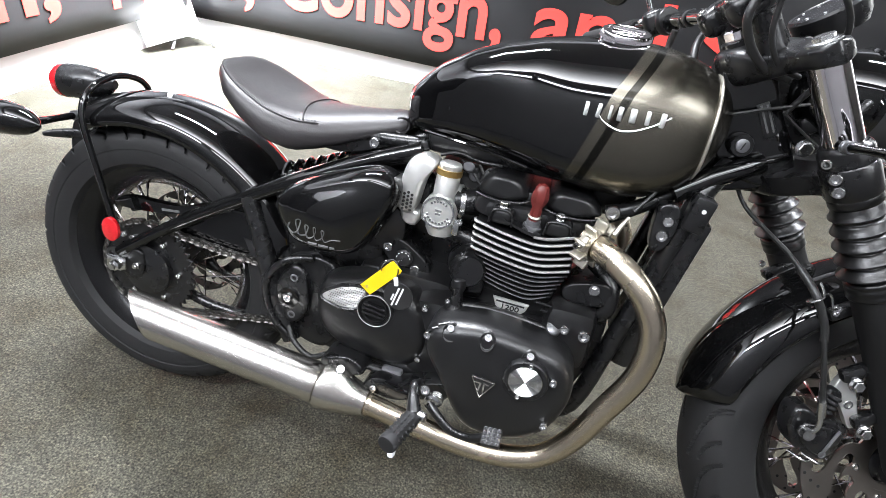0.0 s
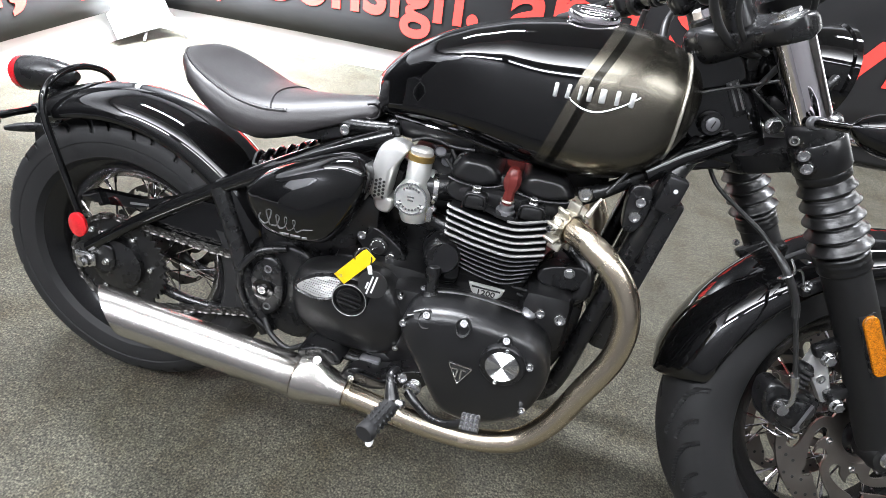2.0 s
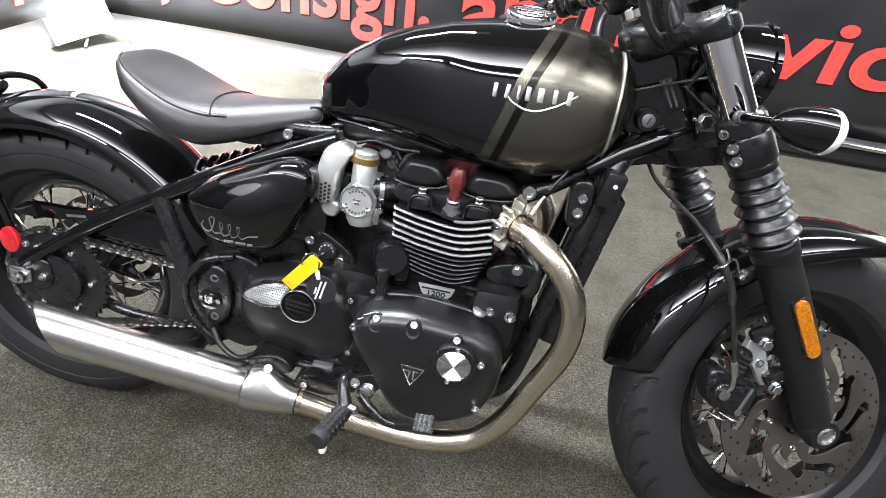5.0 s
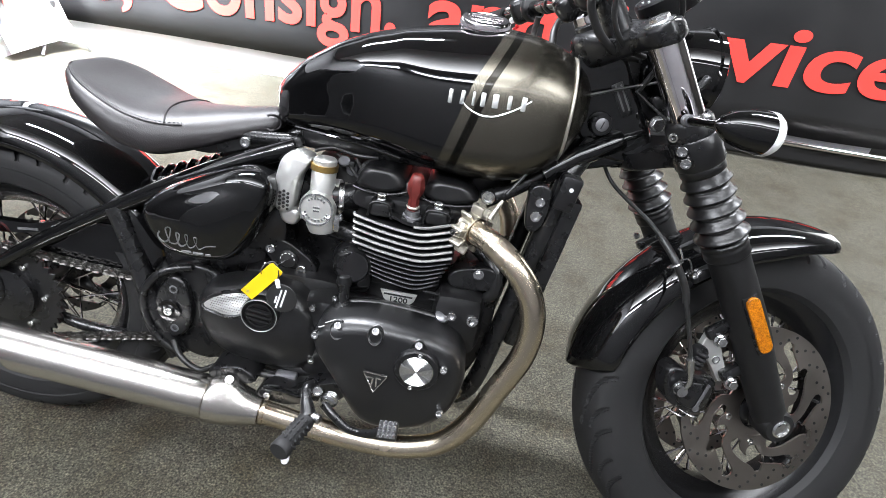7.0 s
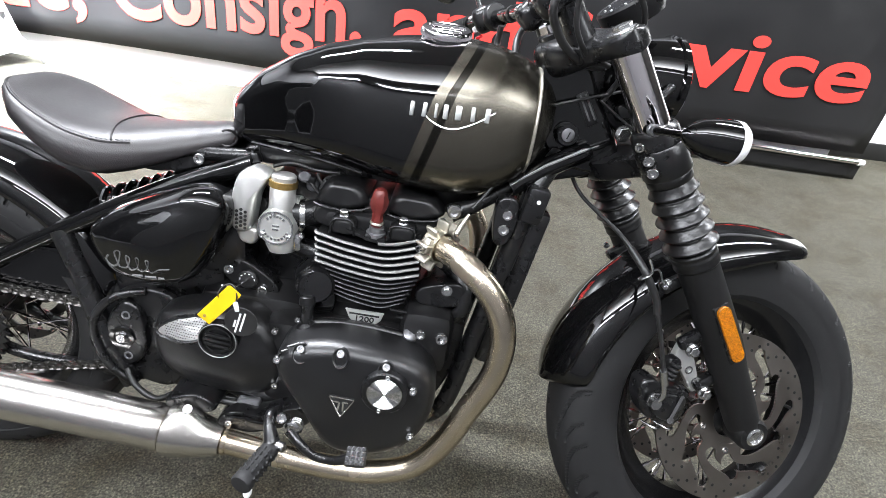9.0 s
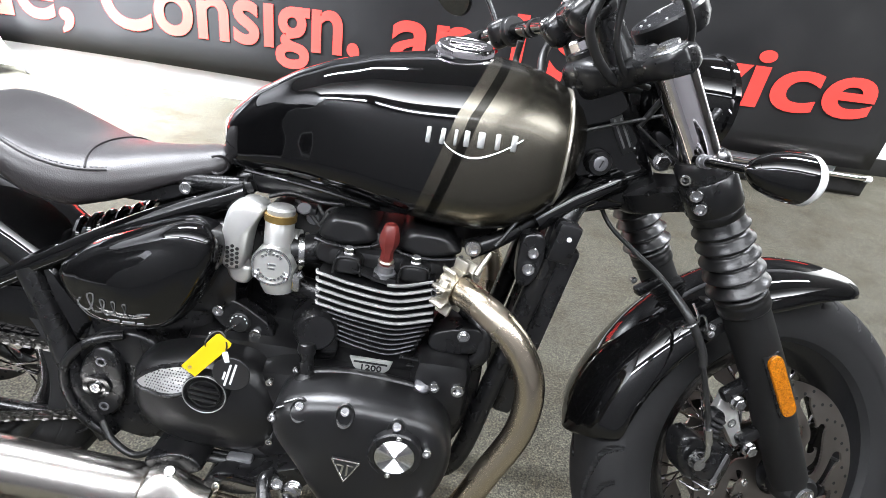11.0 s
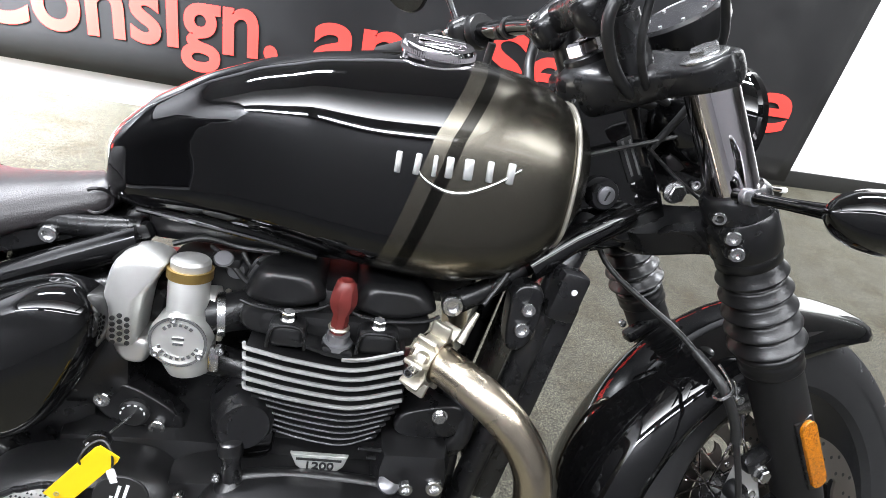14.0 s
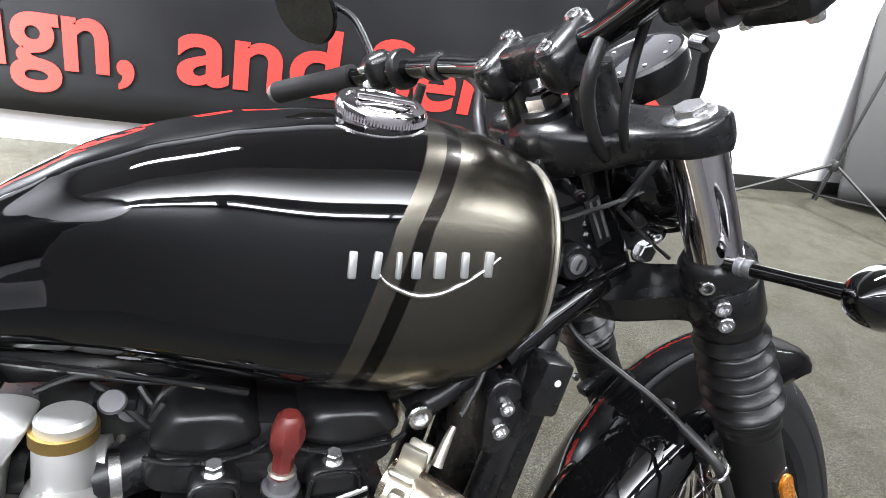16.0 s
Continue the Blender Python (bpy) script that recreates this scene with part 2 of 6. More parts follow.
def tube(pts, r, seg=14, smooth=True, n=6, bm=None, flat=1.0):
    """A round bar along the points; r is one radius or one for each point."""
    bm = bm or bmesh.new()
    line = spline(pts, n) if smooth else [Vector(p) for p in pts]
    rs = [r] * len(line) if not isinstance(r, (list, tuple)) else [float(np.interp(i / (len(line) - 1), np.linspace(0, 1, len(r)), r)) for i in range(len(line))]
    rings, up = [], None
    for i, p in enumerate(line):
        d = (line[min(i + 1, len(line) - 1)] - line[max(i - 1, 0)]).normalized()
        if up is None:
            up = d.orthogonal().normalized() if abs(d.y) > 0.9 else d.cross(Vector((0, 1, 0))).normalized()
        up = (up - d * up.dot(d)).normalized()
        side = d.cross(up)
        rings.append([p + rs[i] * (math.cos(2 * math.pi * k / seg) * up + flat * math.sin(2 * math.pi * k / seg) * side) for k in range(seg)])
    return ring_loft(bm, rings)


def basis(axis):
    d = Vector(axis).normalized()
    u = d.orthogonal().normalized()
    if abs(d.y) > 0.8:
        u = (Vector((0, 0, 1)) - d * d.z).normalized()
    return u, d.cross(u), d


def lathe(profile, origin, axis, seg=32, bm=None, closed=False, cap=True):
    """Turns (radius, height) round an axis."""
    bm = bm or bmesh.new()
    u, v, d = basis(axis)
    o = Vector(origin)
    rings = [[o + h * d + max(r, 1e-4) * (math.cos(2 * math.pi * k / seg) * u + math.sin(2 * math.pi * k / seg) * v) for k in range(seg)] for r, h in profile]
    return ring_loft(bm, rings, cap, closed)


def block(centre, size, bevel=0.004, turn=None, bm=None, seg=2):
    bm = bm or bmesh.new()
    made = bmesh.ops.create_cube(bm, size=1)["verts"]
    bmesh.ops.scale(bm, vec=size, verts=made)
    if bevel:
        edges = list({e for v in made for e in v.link_edges})
        made = list({v for f in bmesh.ops.bevel(bm, geom=edges, offset=bevel, segments=seg, profile=0.5, affect="EDGES")["faces"] for v in f.verts})
    m = Matrix.Translation(centre) @ (turn or Matrix())
    bmesh.ops.transform(bm, matrix=m, verts=made)
    return bm


def rounded(outline, n=5):
    v = [Vector((p[0], p[1], 0)) for p in outline]
    k = len(v)
    out = []
    for i in range(k):
        p0, p1, p2, p3 = v[i - 1], v[i], v[(i + 1) % k], v[(i + 2) % k]
        for j in range(n):
            t = j / n
            q = 0.5 * (2 * p1 + (p2 - p0) * t + (2 * p0 - 5 * p1 + 4 * p2 - p3) * t * t + (3 * p1 - p0 - 3 * p2 + p3) * t**3)
            out.append((q.x, q.y))
    return out


def slab(outline, y_in, y_out, dome=0.0, smooth=True, steps=5, edge=0.012, bm=None, n=5):
    """A plate or cover that stands in the side plane (x, z), from y_in out to y_out, with a rounded rim and a domed face."""
    bm = bm or bmesh.new()
    o = rounded(outline, n) if smooth else list(outline)
    cx, cz = sum(p[0] for p in o) / len(o), sum(p[1] for p in o) / len(o)
    size = max(math.hypot(p[0] - cx, p[1] - cz) for p in o)
    s = 1 if y_out > y_in else -1
    rings = [[(x, y_in, z) for x, z in o]]
    for k in range(steps + 1):
        a = math.pi / 2 * k / steps
        f = 1 - edge / size * (1 - math.cos(a))
        rings.append([(cx + (x - cx) * f, y_out - s * dome - s * edge * (1 - math.sin(a)), cz + (z - cz) * f) for x, z in o])
    f0 = 1 - edge / size
    for k in range(1, 6):
        f = f0 * (1 - k / 6)
        rings.append([(cx + (x - cx) * f, y_out - s * dome * (1 - k / 6) ** 2 * (f0 > 0) if k else 0, cz + (z - cz) * f) for x, z in o])
    return ring_loft(bm, rings)


def slab_y(outline, y_out, dome, edge, x, z):
    """How far out a slab's face lies at a place in its side plane (for faces that look to -y)."""
    o = rounded(outline)
    cx, cz = sum(p[0] for p in o) / len(o), sum(p[1] for p in o) / len(o)
    size = max(math.hypot(p[0] - cx, p[1] - cz) for p in o)
    a = math.atan2(z - cz, x - cx)
    near = min(o, key=lambda p: abs((math.atan2(p[1] - cz, p[0] - cx) - a + math.pi) % (2 * math.pi) - math.pi))
    s = min(1.0, math.hypot(x - cx, z - cz) / math.hypot(near[0] - cx, near[1] - cz))
    f0 = 1 - edge / size
    if s < f0:
        return y_out + dome * (s / f0) ** 2
    c = 1 - (1 - s) * size / edge
    return y_out + dome + edge * (1 - math.sqrt(max(0, 1 - c * c)))


def moved(bm, m):
    bmesh.ops.transform(bm, matrix=m, verts=bm.verts)
    return bm


BOLTS = {}


def bolt(parent, pos, axis, r=0.007, h=0.006, material=None, name="bolt", hexed=False):
    """A socket-head or hexagon-head screw."""
    material = material or STEEL
    key = (r, h, material.name, hexed)
    if key not in BOLTS:
        if hexed:
            bm = lathe([(r * 1.25, 0), (r * 1.25, h * 0.25)], (0, 0, 0), (0, 0, 1), 16)
            lathe([(r, h * 0.2), (r, h * 0.9), (r * 0.85, h)], (0, 0, 0), (0, 0, 1), 6, bm)
        else:
            bm = lathe([(r, 0), (r, h * 0.8), (r * 0.88, h), (r * 0.58, h), (r * 0.52, h * 0.35), (0.0003, h * 0.35)], (0, 0, 0), (0, 0, 1), 12)
        BOLTS[key] = mesh_of("bolt", bm, material, 30)
    ob = new(name, BOLTS[key])
    u, v, d = basis(axis)
    ob.parent = parent
    ob.matrix_local = Matrix(((u.x, v.x, d.x, pos[0]), (u.y, v.y, d.y, pos[1]), (u.z, v.z, d.z, pos[2]), (0, 0, 0, 1)))
    return ob


# ---- room ----


WALL_Y, WALL_X = 2.4, -1.63


def quad_wall(name, a, b, z0, z1, thick, material, label, kind="structure"):
    """A wall from a to b in plan with thickness to its left side."""
    d = Vector((b[0] - a[0], b[1] - a[1], 0)).normalized()
    nrm = Vector((-d.y, d.x, 0)) * thick
    bm = bmesh.new()
    lo = [Vector((*a, z0)), Vector((*b, z0)), Vector((*b, z0)) + nrm, Vector((*a, z0)) + nrm]
    ring_loft(bm, [lo, [p + Vector((0, 0, z1 - z0)) for p in lo]])
    ob = part(name, bm, material, None)
    return tagged(ob, label, "wall", "", kind)


bm = bmesh.new()
block((3.1, 1.15, -0.05), (10.0, 4.5, 0.1), 0, bm=bm)
tagged(part("floor", bm, CARPET), "grey-green loop pile carpet with faint brown stains", "floor", "", "structure")
# added floor out of view, dark so that the tank's lower side reflects black
bm = block((3.1, -2.25, -0.05), (10.0, 2.3, 0.1), 0)
tagged(part("floor_aisle", bm, DARKFLOOR), "dark plain floor added out of view to darken reflections", "floor", "", "structure")
quad_wall("wall_north", (3.15, WALL_Y), (-1.75, WALL_Y), 0, 2.8, -0.12, PLASTER, "white painted showroom wall behind the banner")
quad_wall("wall_north_recess", (8.0, 3.1), (3.0, 2.72), 0, 2.8, -0.12, PLASTER, "white painted wall set back beside the banner")
quad_wall("wall_west", (WALL_X, 2.4), (WALL_X, -3.2), 0, 2.8, -0.12, PLASTER, "white painted showroom side wall behind a banner")
# unseen closing walls, their grey chosen for the reflections on tank and chrome
quad_wall("wall_south", (-1.75, -2.15), (8.0, -2.15), 0, 2.8, -0.12, GREYWALL, "plain grey wall added out of view, toned for reflections")
quad_wall("wall_east", (7.9, -3.2), (7.9, 3.2), 0, 2.8, -0.12, GREYWALL, "plain grey wall added out of view to close the room")
bm = block((3.1, 0, 2.86), (10.0, 6.8, 0.1), 0)
tagged(part("ceiling", bm, CEIL), "grey suspended ceiling with fluorescent fittings", "ceiling", "", "structure")
bm = block((5.5, 2.897, 0.055), (5.0, 0.016, 0.11), 0.003, Matrix.Rotation(math.atan(0.076), 4, "Z"))
tagged(part("baseboard", bm, SKIRT), "black skirting board along the white wall", "skirting", "", "structure")


def fitting(x, y):
    thing = new("ceiling_light")
    thing.location = (x, y, 2.77)
    tagged(thing, "white fluorescent ceiling fitting with twin tubes", "ceiling light", "ceiling fittings")
    part("housing", block((0, 0, 0.0), (1.35, 0.2, 0.06), 0.01), PLASTER, thing)
    return thing


first = fitting(-0.2, 0.85)
for p in ((2.4, 0.85), (-1.05, -1.9), (0.6, -1.9), (1.95, -1.9), (3.3, -1.9)):
    copy_thing(first, Matrix.Translation((*p, 2.77)))


def sheet(name, width, height, material, wave, label, category, rows=14, cols=60, thick=0.003, seed=0):
    """A hanging vinyl sheet, x along, z up from its lower left corner, with slack waves."""
    bm = bmesh.new()
    grid = []
    for j in range(rows + 1):
        z = height * j / rows
        grid.append([bm.verts.new((width * i / cols, -wave * noise.noise(Vector((width * i / cols * 1.7 + seed, z * 0.8, seed))) - wave * 0.7 * (1 - z / height) * math.sin(width * i / cols * 2.2 + seed), z + 0.02 * noise.noise(Vector((width * i / cols * 0.9, 3 + seed, 0))) * (j == 0))) for i in range(cols + 1)])
    for j in range(rows):
        for i in range(cols):
            bm.faces.new((grid[j][i], grid[j][i + 1], grid[j + 1][i + 1], grid[j + 1][i]))
    me = mesh_of(name, bm, material, 60)
    ob = new(name, me)
    sol = ob.modifiers.new("thickness", "SOLIDIFY")
    sol.thickness = thick
    return tagged(ob, label, category)


def lettering(text, x0, x1, base, parent, material, height, bold=0.02, slant=0.0, rise=0.0):
    """Printed letters on a sheet, one mesh for each word, fitted to a width and height, in the sheet's own plane (x, z)."""
    cu = bpy.data.curves.new("words", "FONT")
    cu.body, cu.offset, cu.extrude, cu.shear = text, bold, 0.0008, slant
    cu.resolution_u = 6
    tmp = bpy.data.objects.new("words", cu)
    me = bpy.data.meshes.new_from_object(tmp)
    bpy.data.objects.remove(tmp)
    xs = [v.co.x for v in me.vertices]
    lo, hi = min(xs), max(xs)
    for v in me.vertices:
        v.co = ((v.co.x - lo) / (hi - lo) * (x1 - x0) + x0, -v.co.z - 0.0065, v.co.y * height + base + rise * ((v.co.x - lo) / (hi - lo) * (x1 - x0) + x0))
    me.materials.append(material)
    ob = new("lettering", me)
    ob.parent = parent
    return ob


banner = sheet("banner", 4.86, 2.0, BANNER, 0.002, "black vinyl banner with red lettering hung on the wall", "banner")
banner.matrix_world = pose(-1.56, WALL_Y - 0.06, 0.15, 0, 0, 0)
for text, x0, x1 in (("de,", 0.0, 0.49), ("Consign,", 0.64, 1.95), ("and", 2.11, 2.79), ("Ser", 2.93, 3.6), ("vice", 3.66, 4.68)):
    lettering(text, x0, x1, 0.142, banner, REDPRINT, 0.43, rise=0.03)
# its unseen near end is lengthened to keep the white wall off the tank's reflection
side = sheet("banner", 4.35, 1.65, BANNER, 0.002, "black vinyl banner with red lettering on the side wall", "banner", seed=4)
side.matrix_world = pose(WALL_X + 0.06, -2.08, 0.185, 0, 0, 90)
lettering("en,", 2.93, 3.55, 0.145, side, REDPRINT, 0.36)
for bx in (3.9, 4.13):
    part("letter_bar", block((bx, -0.0065, 0.28), (0.055, 0.002, 0.39), 0), REDPRINT, side)


def ceiling_glow():
    """An added glow in place of the lit ceiling: strongest at one edge, fading across its width."""
    m = bpy.data.materials.new("fading_ceiling_glow")
    m.use_nodes = True
    nt = m.node_tree
    b = nt.nodes["Principled BSDF"]
    co = nt.nodes.new("ShaderNodeTexCoord")
    sep = nt.nodes.new("ShaderNodeSeparateXYZ")
    r = nt.nodes.new("ShaderNodeMapRange")
    r.inputs[1].default_value, r.inputs[2].default_value, r.inputs[3].default_value, r.inputs[4].default_value = 0.6, -0.6, 0.0, 1.0
    pw = nt.nodes.new("ShaderNodeMath")
    pw.operation = "POWER"
    pw.inputs[1].default_value = 3.2
    mul = nt.nodes.new("ShaderNodeMath")
    mul.operation = "MULTIPLY"
    mul.inputs[1].default_value = 19.0
    nt.links.new(co.outputs["Object"], sep.inputs[0])
    nt.links.new(sep.outputs["Y"], r.inputs[0])
    nt.links.new(r.outputs[0], pw.inputs[0])
    nt.links.new(pw.outputs[0], mul.inputs[0])
    nt.links.new(mul.outputs[0], b.inputs["Emission Strength"])
    b.inputs["Emission Color"].default_value = (0.92, 0.95, 1.0, 1)
    b.inputs["Base Color"].default_value = (0.8, 0.8, 0.8, 1)
    return m


# added, unseen panel: shapes the fading bright band reflected on the tank
glow_panel = new("ceiling_light")
glow_panel.location = (1.15, -0.8, 2.79)
tagged(glow_panel, "long white glow panel added out of view for the tank's reflection", "ceiling light")
part("frame", block((0, 0, 0.01), (5.3, 1.26, 0.03), 0.006), PLASTER, glow_panel)
part("diffuser", block((0, 0, -0.014), (5.2, 1.2, 0.012), 0.002), ceiling_glow(), glow_panel, "glowing white sheet in place of the lit ceiling")
rail = new("banner_rail")
tagged(rail, "polished aluminium rail at the foot of the banner", "rail")
part("tube", tube([(1.6, WALL_Y - 0.1, 0.125), (3.28, WALL_Y - 0.1, 0.118)], 0.014, 12, False), CHROME, rail)
part("end_cap", lathe([(0.018, 0), (0.018, 0.03), (0.014, 0.034)], (3.27, WALL_Y - 0.1, 0.118), (1, 0, 0), 14), WHITE, rail)
tail = sheet("banner_tail", 1.7, 0.1, BANNER, 0.006, "loose black vinyl strip hanging below the rail", "banner strip", rows=4, cols=24, seed=2)
tail.matrix_world = pose(1.6, WALL_Y - 0.09, 0.012, 0, 0, 0)


def light_stand(x, y, height, spread, label):
    """A tripod light stand: pole, collars and three braced legs."""
    thing = new("light_stand")
    thing.location = (x, y, 0)
    tagged(thing, label, "light stand", "light stands")
    part("pole", tube([(0, 0, 0.08), (0, 0, height)], 0.012, 12, False), STANDM, thing)
    part("collar", lathe([(0.02, 0.22), (0.02, 0.27)], (0, 0, 0), (0, 0, 1), 16), SKIRT, thing)
    for k in range(3):
        a = 2.1 * k + 0.4
        c, q = math.cos(a), math.sin(a)
        part("leg", tube([(0, 0, 0.26), (c * spread * 0.5, q * spread * 0.5, 0.13), (c * spread, q * spread, 0.012)], 0.009, 10, flat=0.6), STANDM, thing)
        part("brace", tube([(0, 0, 0.1), (c * spread * 0.45, q * spread * 0.45, 0.14)], 0.006, 8, False), STANDM, thing)
    return thing


stand = light_stand(-1.47, 2.24, 1.75, 0.14, "grey tripod light stand in the corner")
part("softbox", lathe([(0.06, 0.0), (0.12, 0.04), (0.3, 0.16), (0.3, 0.18)], (0.12, -0.2, 1.75), (0.15, -0.4, -1), 4), DARKCLOTH, stand, "square dark softbox")
stand2 = new("light_stand")
stand2.location = (4.94, 2.43, 0)
tagged(stand2, "black wide-legged tripod stand before the white wall", "light stand", "light stands")
part("pole", tube([(0, 0, 0.1), (0, 0, 2.1)], 0.013, 12, False), SKIRT, stand2)
part("hub", lathe([(0.03, 0.34), (0.035, 0.36), (0.035, 0.4), (0.025, 0.42)], (0, 0, 0), (0, 0, 1), 16), SKIRT, stand2)
for lx, ly in ((-0.83, 0.13), (0.45, 0.32), (0.15, -0.8)):
    part("leg", tube([(lx * 0.03, ly * 0.03, 0.38), (lx, ly, 0.012)], 0.011, 10, False), SKIRT, stand2)
    part("brace", tube([(0, 0, 0.14), (lx * 0.45, ly * 0.45, 0.215)], 0.007, 8, False), SKIRT, stand2)
drape = sheet("drape", 0.34, 0.25, CLOTH, 0.09, "white diffuser cloth bunched at the corner stand", "cloth", rows=16, cols=22, thick=0.004, seed=7)
drape.matrix_world = pose(-1.58, 1.98, 0.04, 0, -8, 62)
screen = sheet("backdrop_screen", 1.5, 2.2, DARKCLOTH, 0.03, "dark grey cloth backdrop screen standing beside the white wall", "screen", seed=5)
screen.matrix_world = pose(5.5, 2.62, 0.02, 0, -16, -42)

# ---- motorcycle: x forward, y to its left, z up, leaning on its stand ----
bike = new("motorcycle")
bike.matrix_world = Matrix(((0.999930, 0.004730, 0.010450, -0.034405), (-0.006570, 0.982921, 0.183929, -0.009044), (-0.009401, -0.183983, 0.982888, -0.003439), (0, 0, 0, 1)))
tagged(bike, "low black and bronze custom motorcycle with brushed exhaust on carpet", "motorcycle")
OUT = (0, -1, 0)
REAR = Vector((0.062, 0.0, 0.328))
R_REAR, R_FRONT = 0.298, 0.323
ST = Matrix(((0.8141, -0.1862, -0.5501, 1.1), (0.223, 0.9748, 0.0, -0.015), (0.5362, -0.1227, 0.8351, 0.958), (0, 0, 0, 1)))
AXLE = Vector((-0.215, 0.931, -0.292)).normalized()
AHEAD = (Vector((0.8141, 0.223, 0.5362)) - AXLE * Vector((0.8141, 0.223, 0.5362)).dot(AXLE)).normalized()
ABOVE = AHEAD.cross(AXLE)
FRONT = Matrix(((AHEAD.x, AXLE.x, ABOVE.x, 1.48), (AHEAD.y, AXLE.y, ABOVE.y, -0.03), (AHEAD.z, AXLE.z, ABOVE.z, 0.349), (0, 0, 0, 1)))


def tyre_mesh(radius, half, rim_r, seg, grooves):
    """A tyre with a rounded crown, flat sidewalls and slanted tread grooves, its axle along y."""
    prof = []
    n = 64
    for k in range(n + 1):
        a = math.pi * (k / n) - math.pi / 2
        u = math.sin(a)
        prof.append((half * (abs(u) ** 0.85) * (1 if u > 0 else -1), radius - (radius - rim_r) * (1 - abs(math.cos(a)) ** 0.75) * 0.55))
    side = [(half * 0.98, radius * 0.83), (half * 0.99, rim_r + 0.03), (half * 0.9, rim_r + 0.008), (half * 0.72, rim_r - 0.002)]
    prof = [(-y, r) for y, r in side[::-1]] + prof + side
    rings = []
    for i in range(seg):
        t = i / seg
        ring = []
        for y, r in prof:
            u = abs(y) / half
            g = 0.0
            if 0.2 < u < 0.97 and r > radius * 0.84:
                ph = (t * grooves + (0.5 if y > 0 else 0) + 1.15 * u - 0.12 * math.sin(2 * math.pi * u)) % 1.0
                w = 0.062 * (1 - abs(u - 0.55) * 1.1)
                if abs(ph - 0.5) < w:
                    g = 0.0085
                if 0.6 < u < 0.95 and abs((ph + 0.42) % 1.0 - 0.5) < w * 0.8:
                    g = 0.007
            a = 2 * math.pi * t
            ring.append((math.cos(a) * (r - g), y, math.sin(a) * (r - g)))
        rings.append(ring)
    bm = bmesh.new()
    vs = [[bm.verts.new(p) for p in r] for r in rings]
    for a, b in zip(vs, vs[1:] + vs[:1]):
        for i in range(len(prof) - 1):
            bm.faces.new((a[i], a[i + 1], b[i + 1], b[i]))
    return bm


def wheel(name, m, radius, half, rim_r, label, grooves):
    """A spoked wheel under the motorcycle: a rim with tyre, hub and spokes of its own."""
    w = half * 0.72
    bm = lathe([(rim_r - 0.004, -w), (rim_r + 0.006, -w - 0.004), (rim_r + 0.008, -w), (rim_r - 0.012, -w + 0.006), (rim_r - 0.03, -w * 0.45), (rim_r - 0.034, 0), (rim_r - 0.03, w * 0.45), (rim_r - 0.012, w - 0.006), (rim_r + 0.008, w), (rim_r + 0.006, w + 0.004), (rim_r - 0.004, w), (rim_r - 0.018, w * 0.85), (rim_r - 0.042, w * 0.42), (rim_r - 0.046, 0), (rim_r - 0.042, -w * 0.42), (rim_r - 0.018, -w * 0.85)], (0, 0, 0), (0, 1, 0), 72, closed=True)
    rim = part(name, moved(bm, m), RIM, bike, label)
    part("tyre", moved(tyre_mesh(radius, half, rim_r, 960, grooves), m), RUBBER, rim, "black road tyre with curved tread grooves", 28)
    bm = lathe([(0.012, -0.075), (0.03, -0.07), (0.045, -0.06), (0.048, -0.045), (0.03, -0.03), (0.028, 0.03), (0.048, 0.045), (0.045, 0.06), (0.012, 0.075)], (0, 0, 0), (0, 1, 0), 32)
    part("hub", moved(bm, m), SATIN, rim)
    kinds = []
    for sgn in (-1, 1):
        for lean in (-1, 1):
            h = Vector((0.043 * math.cos(0.9 * lean), sgn * 0.042, 0.043 * math.sin(0.9 * lean)))
            e = Vector((rim_r - 0.034, sgn * 0.012, 0.0))
            b2 = tube([h, e], 0.0019, 6, False)
            tube([e - (e - h).normalized() * 0.022, e], 0.0034, 6, False, bm=b2)
            kinds.append(mesh_of("spoke", b2, CHROME))
    for k in range(36):
        ob = new("spoke", kinds[k % 4])
        ob.parent = rim
        ob.matrix_local = m @ Matrix.Rotation(2 * math.pi * k / 36, 4, "Y")
    return rim


rear_wheel = wheel("rear_wheel", Matrix.Translation(REAR + Vector((0.006, 0, 0))), R_REAR, 0.073, 0.21, "black spoked rear wheel", 19)
front_wheel = wheel("front_wheel", FRONT, R_FRONT, 0.066, 0.218, "black spoked front wheel", 19)


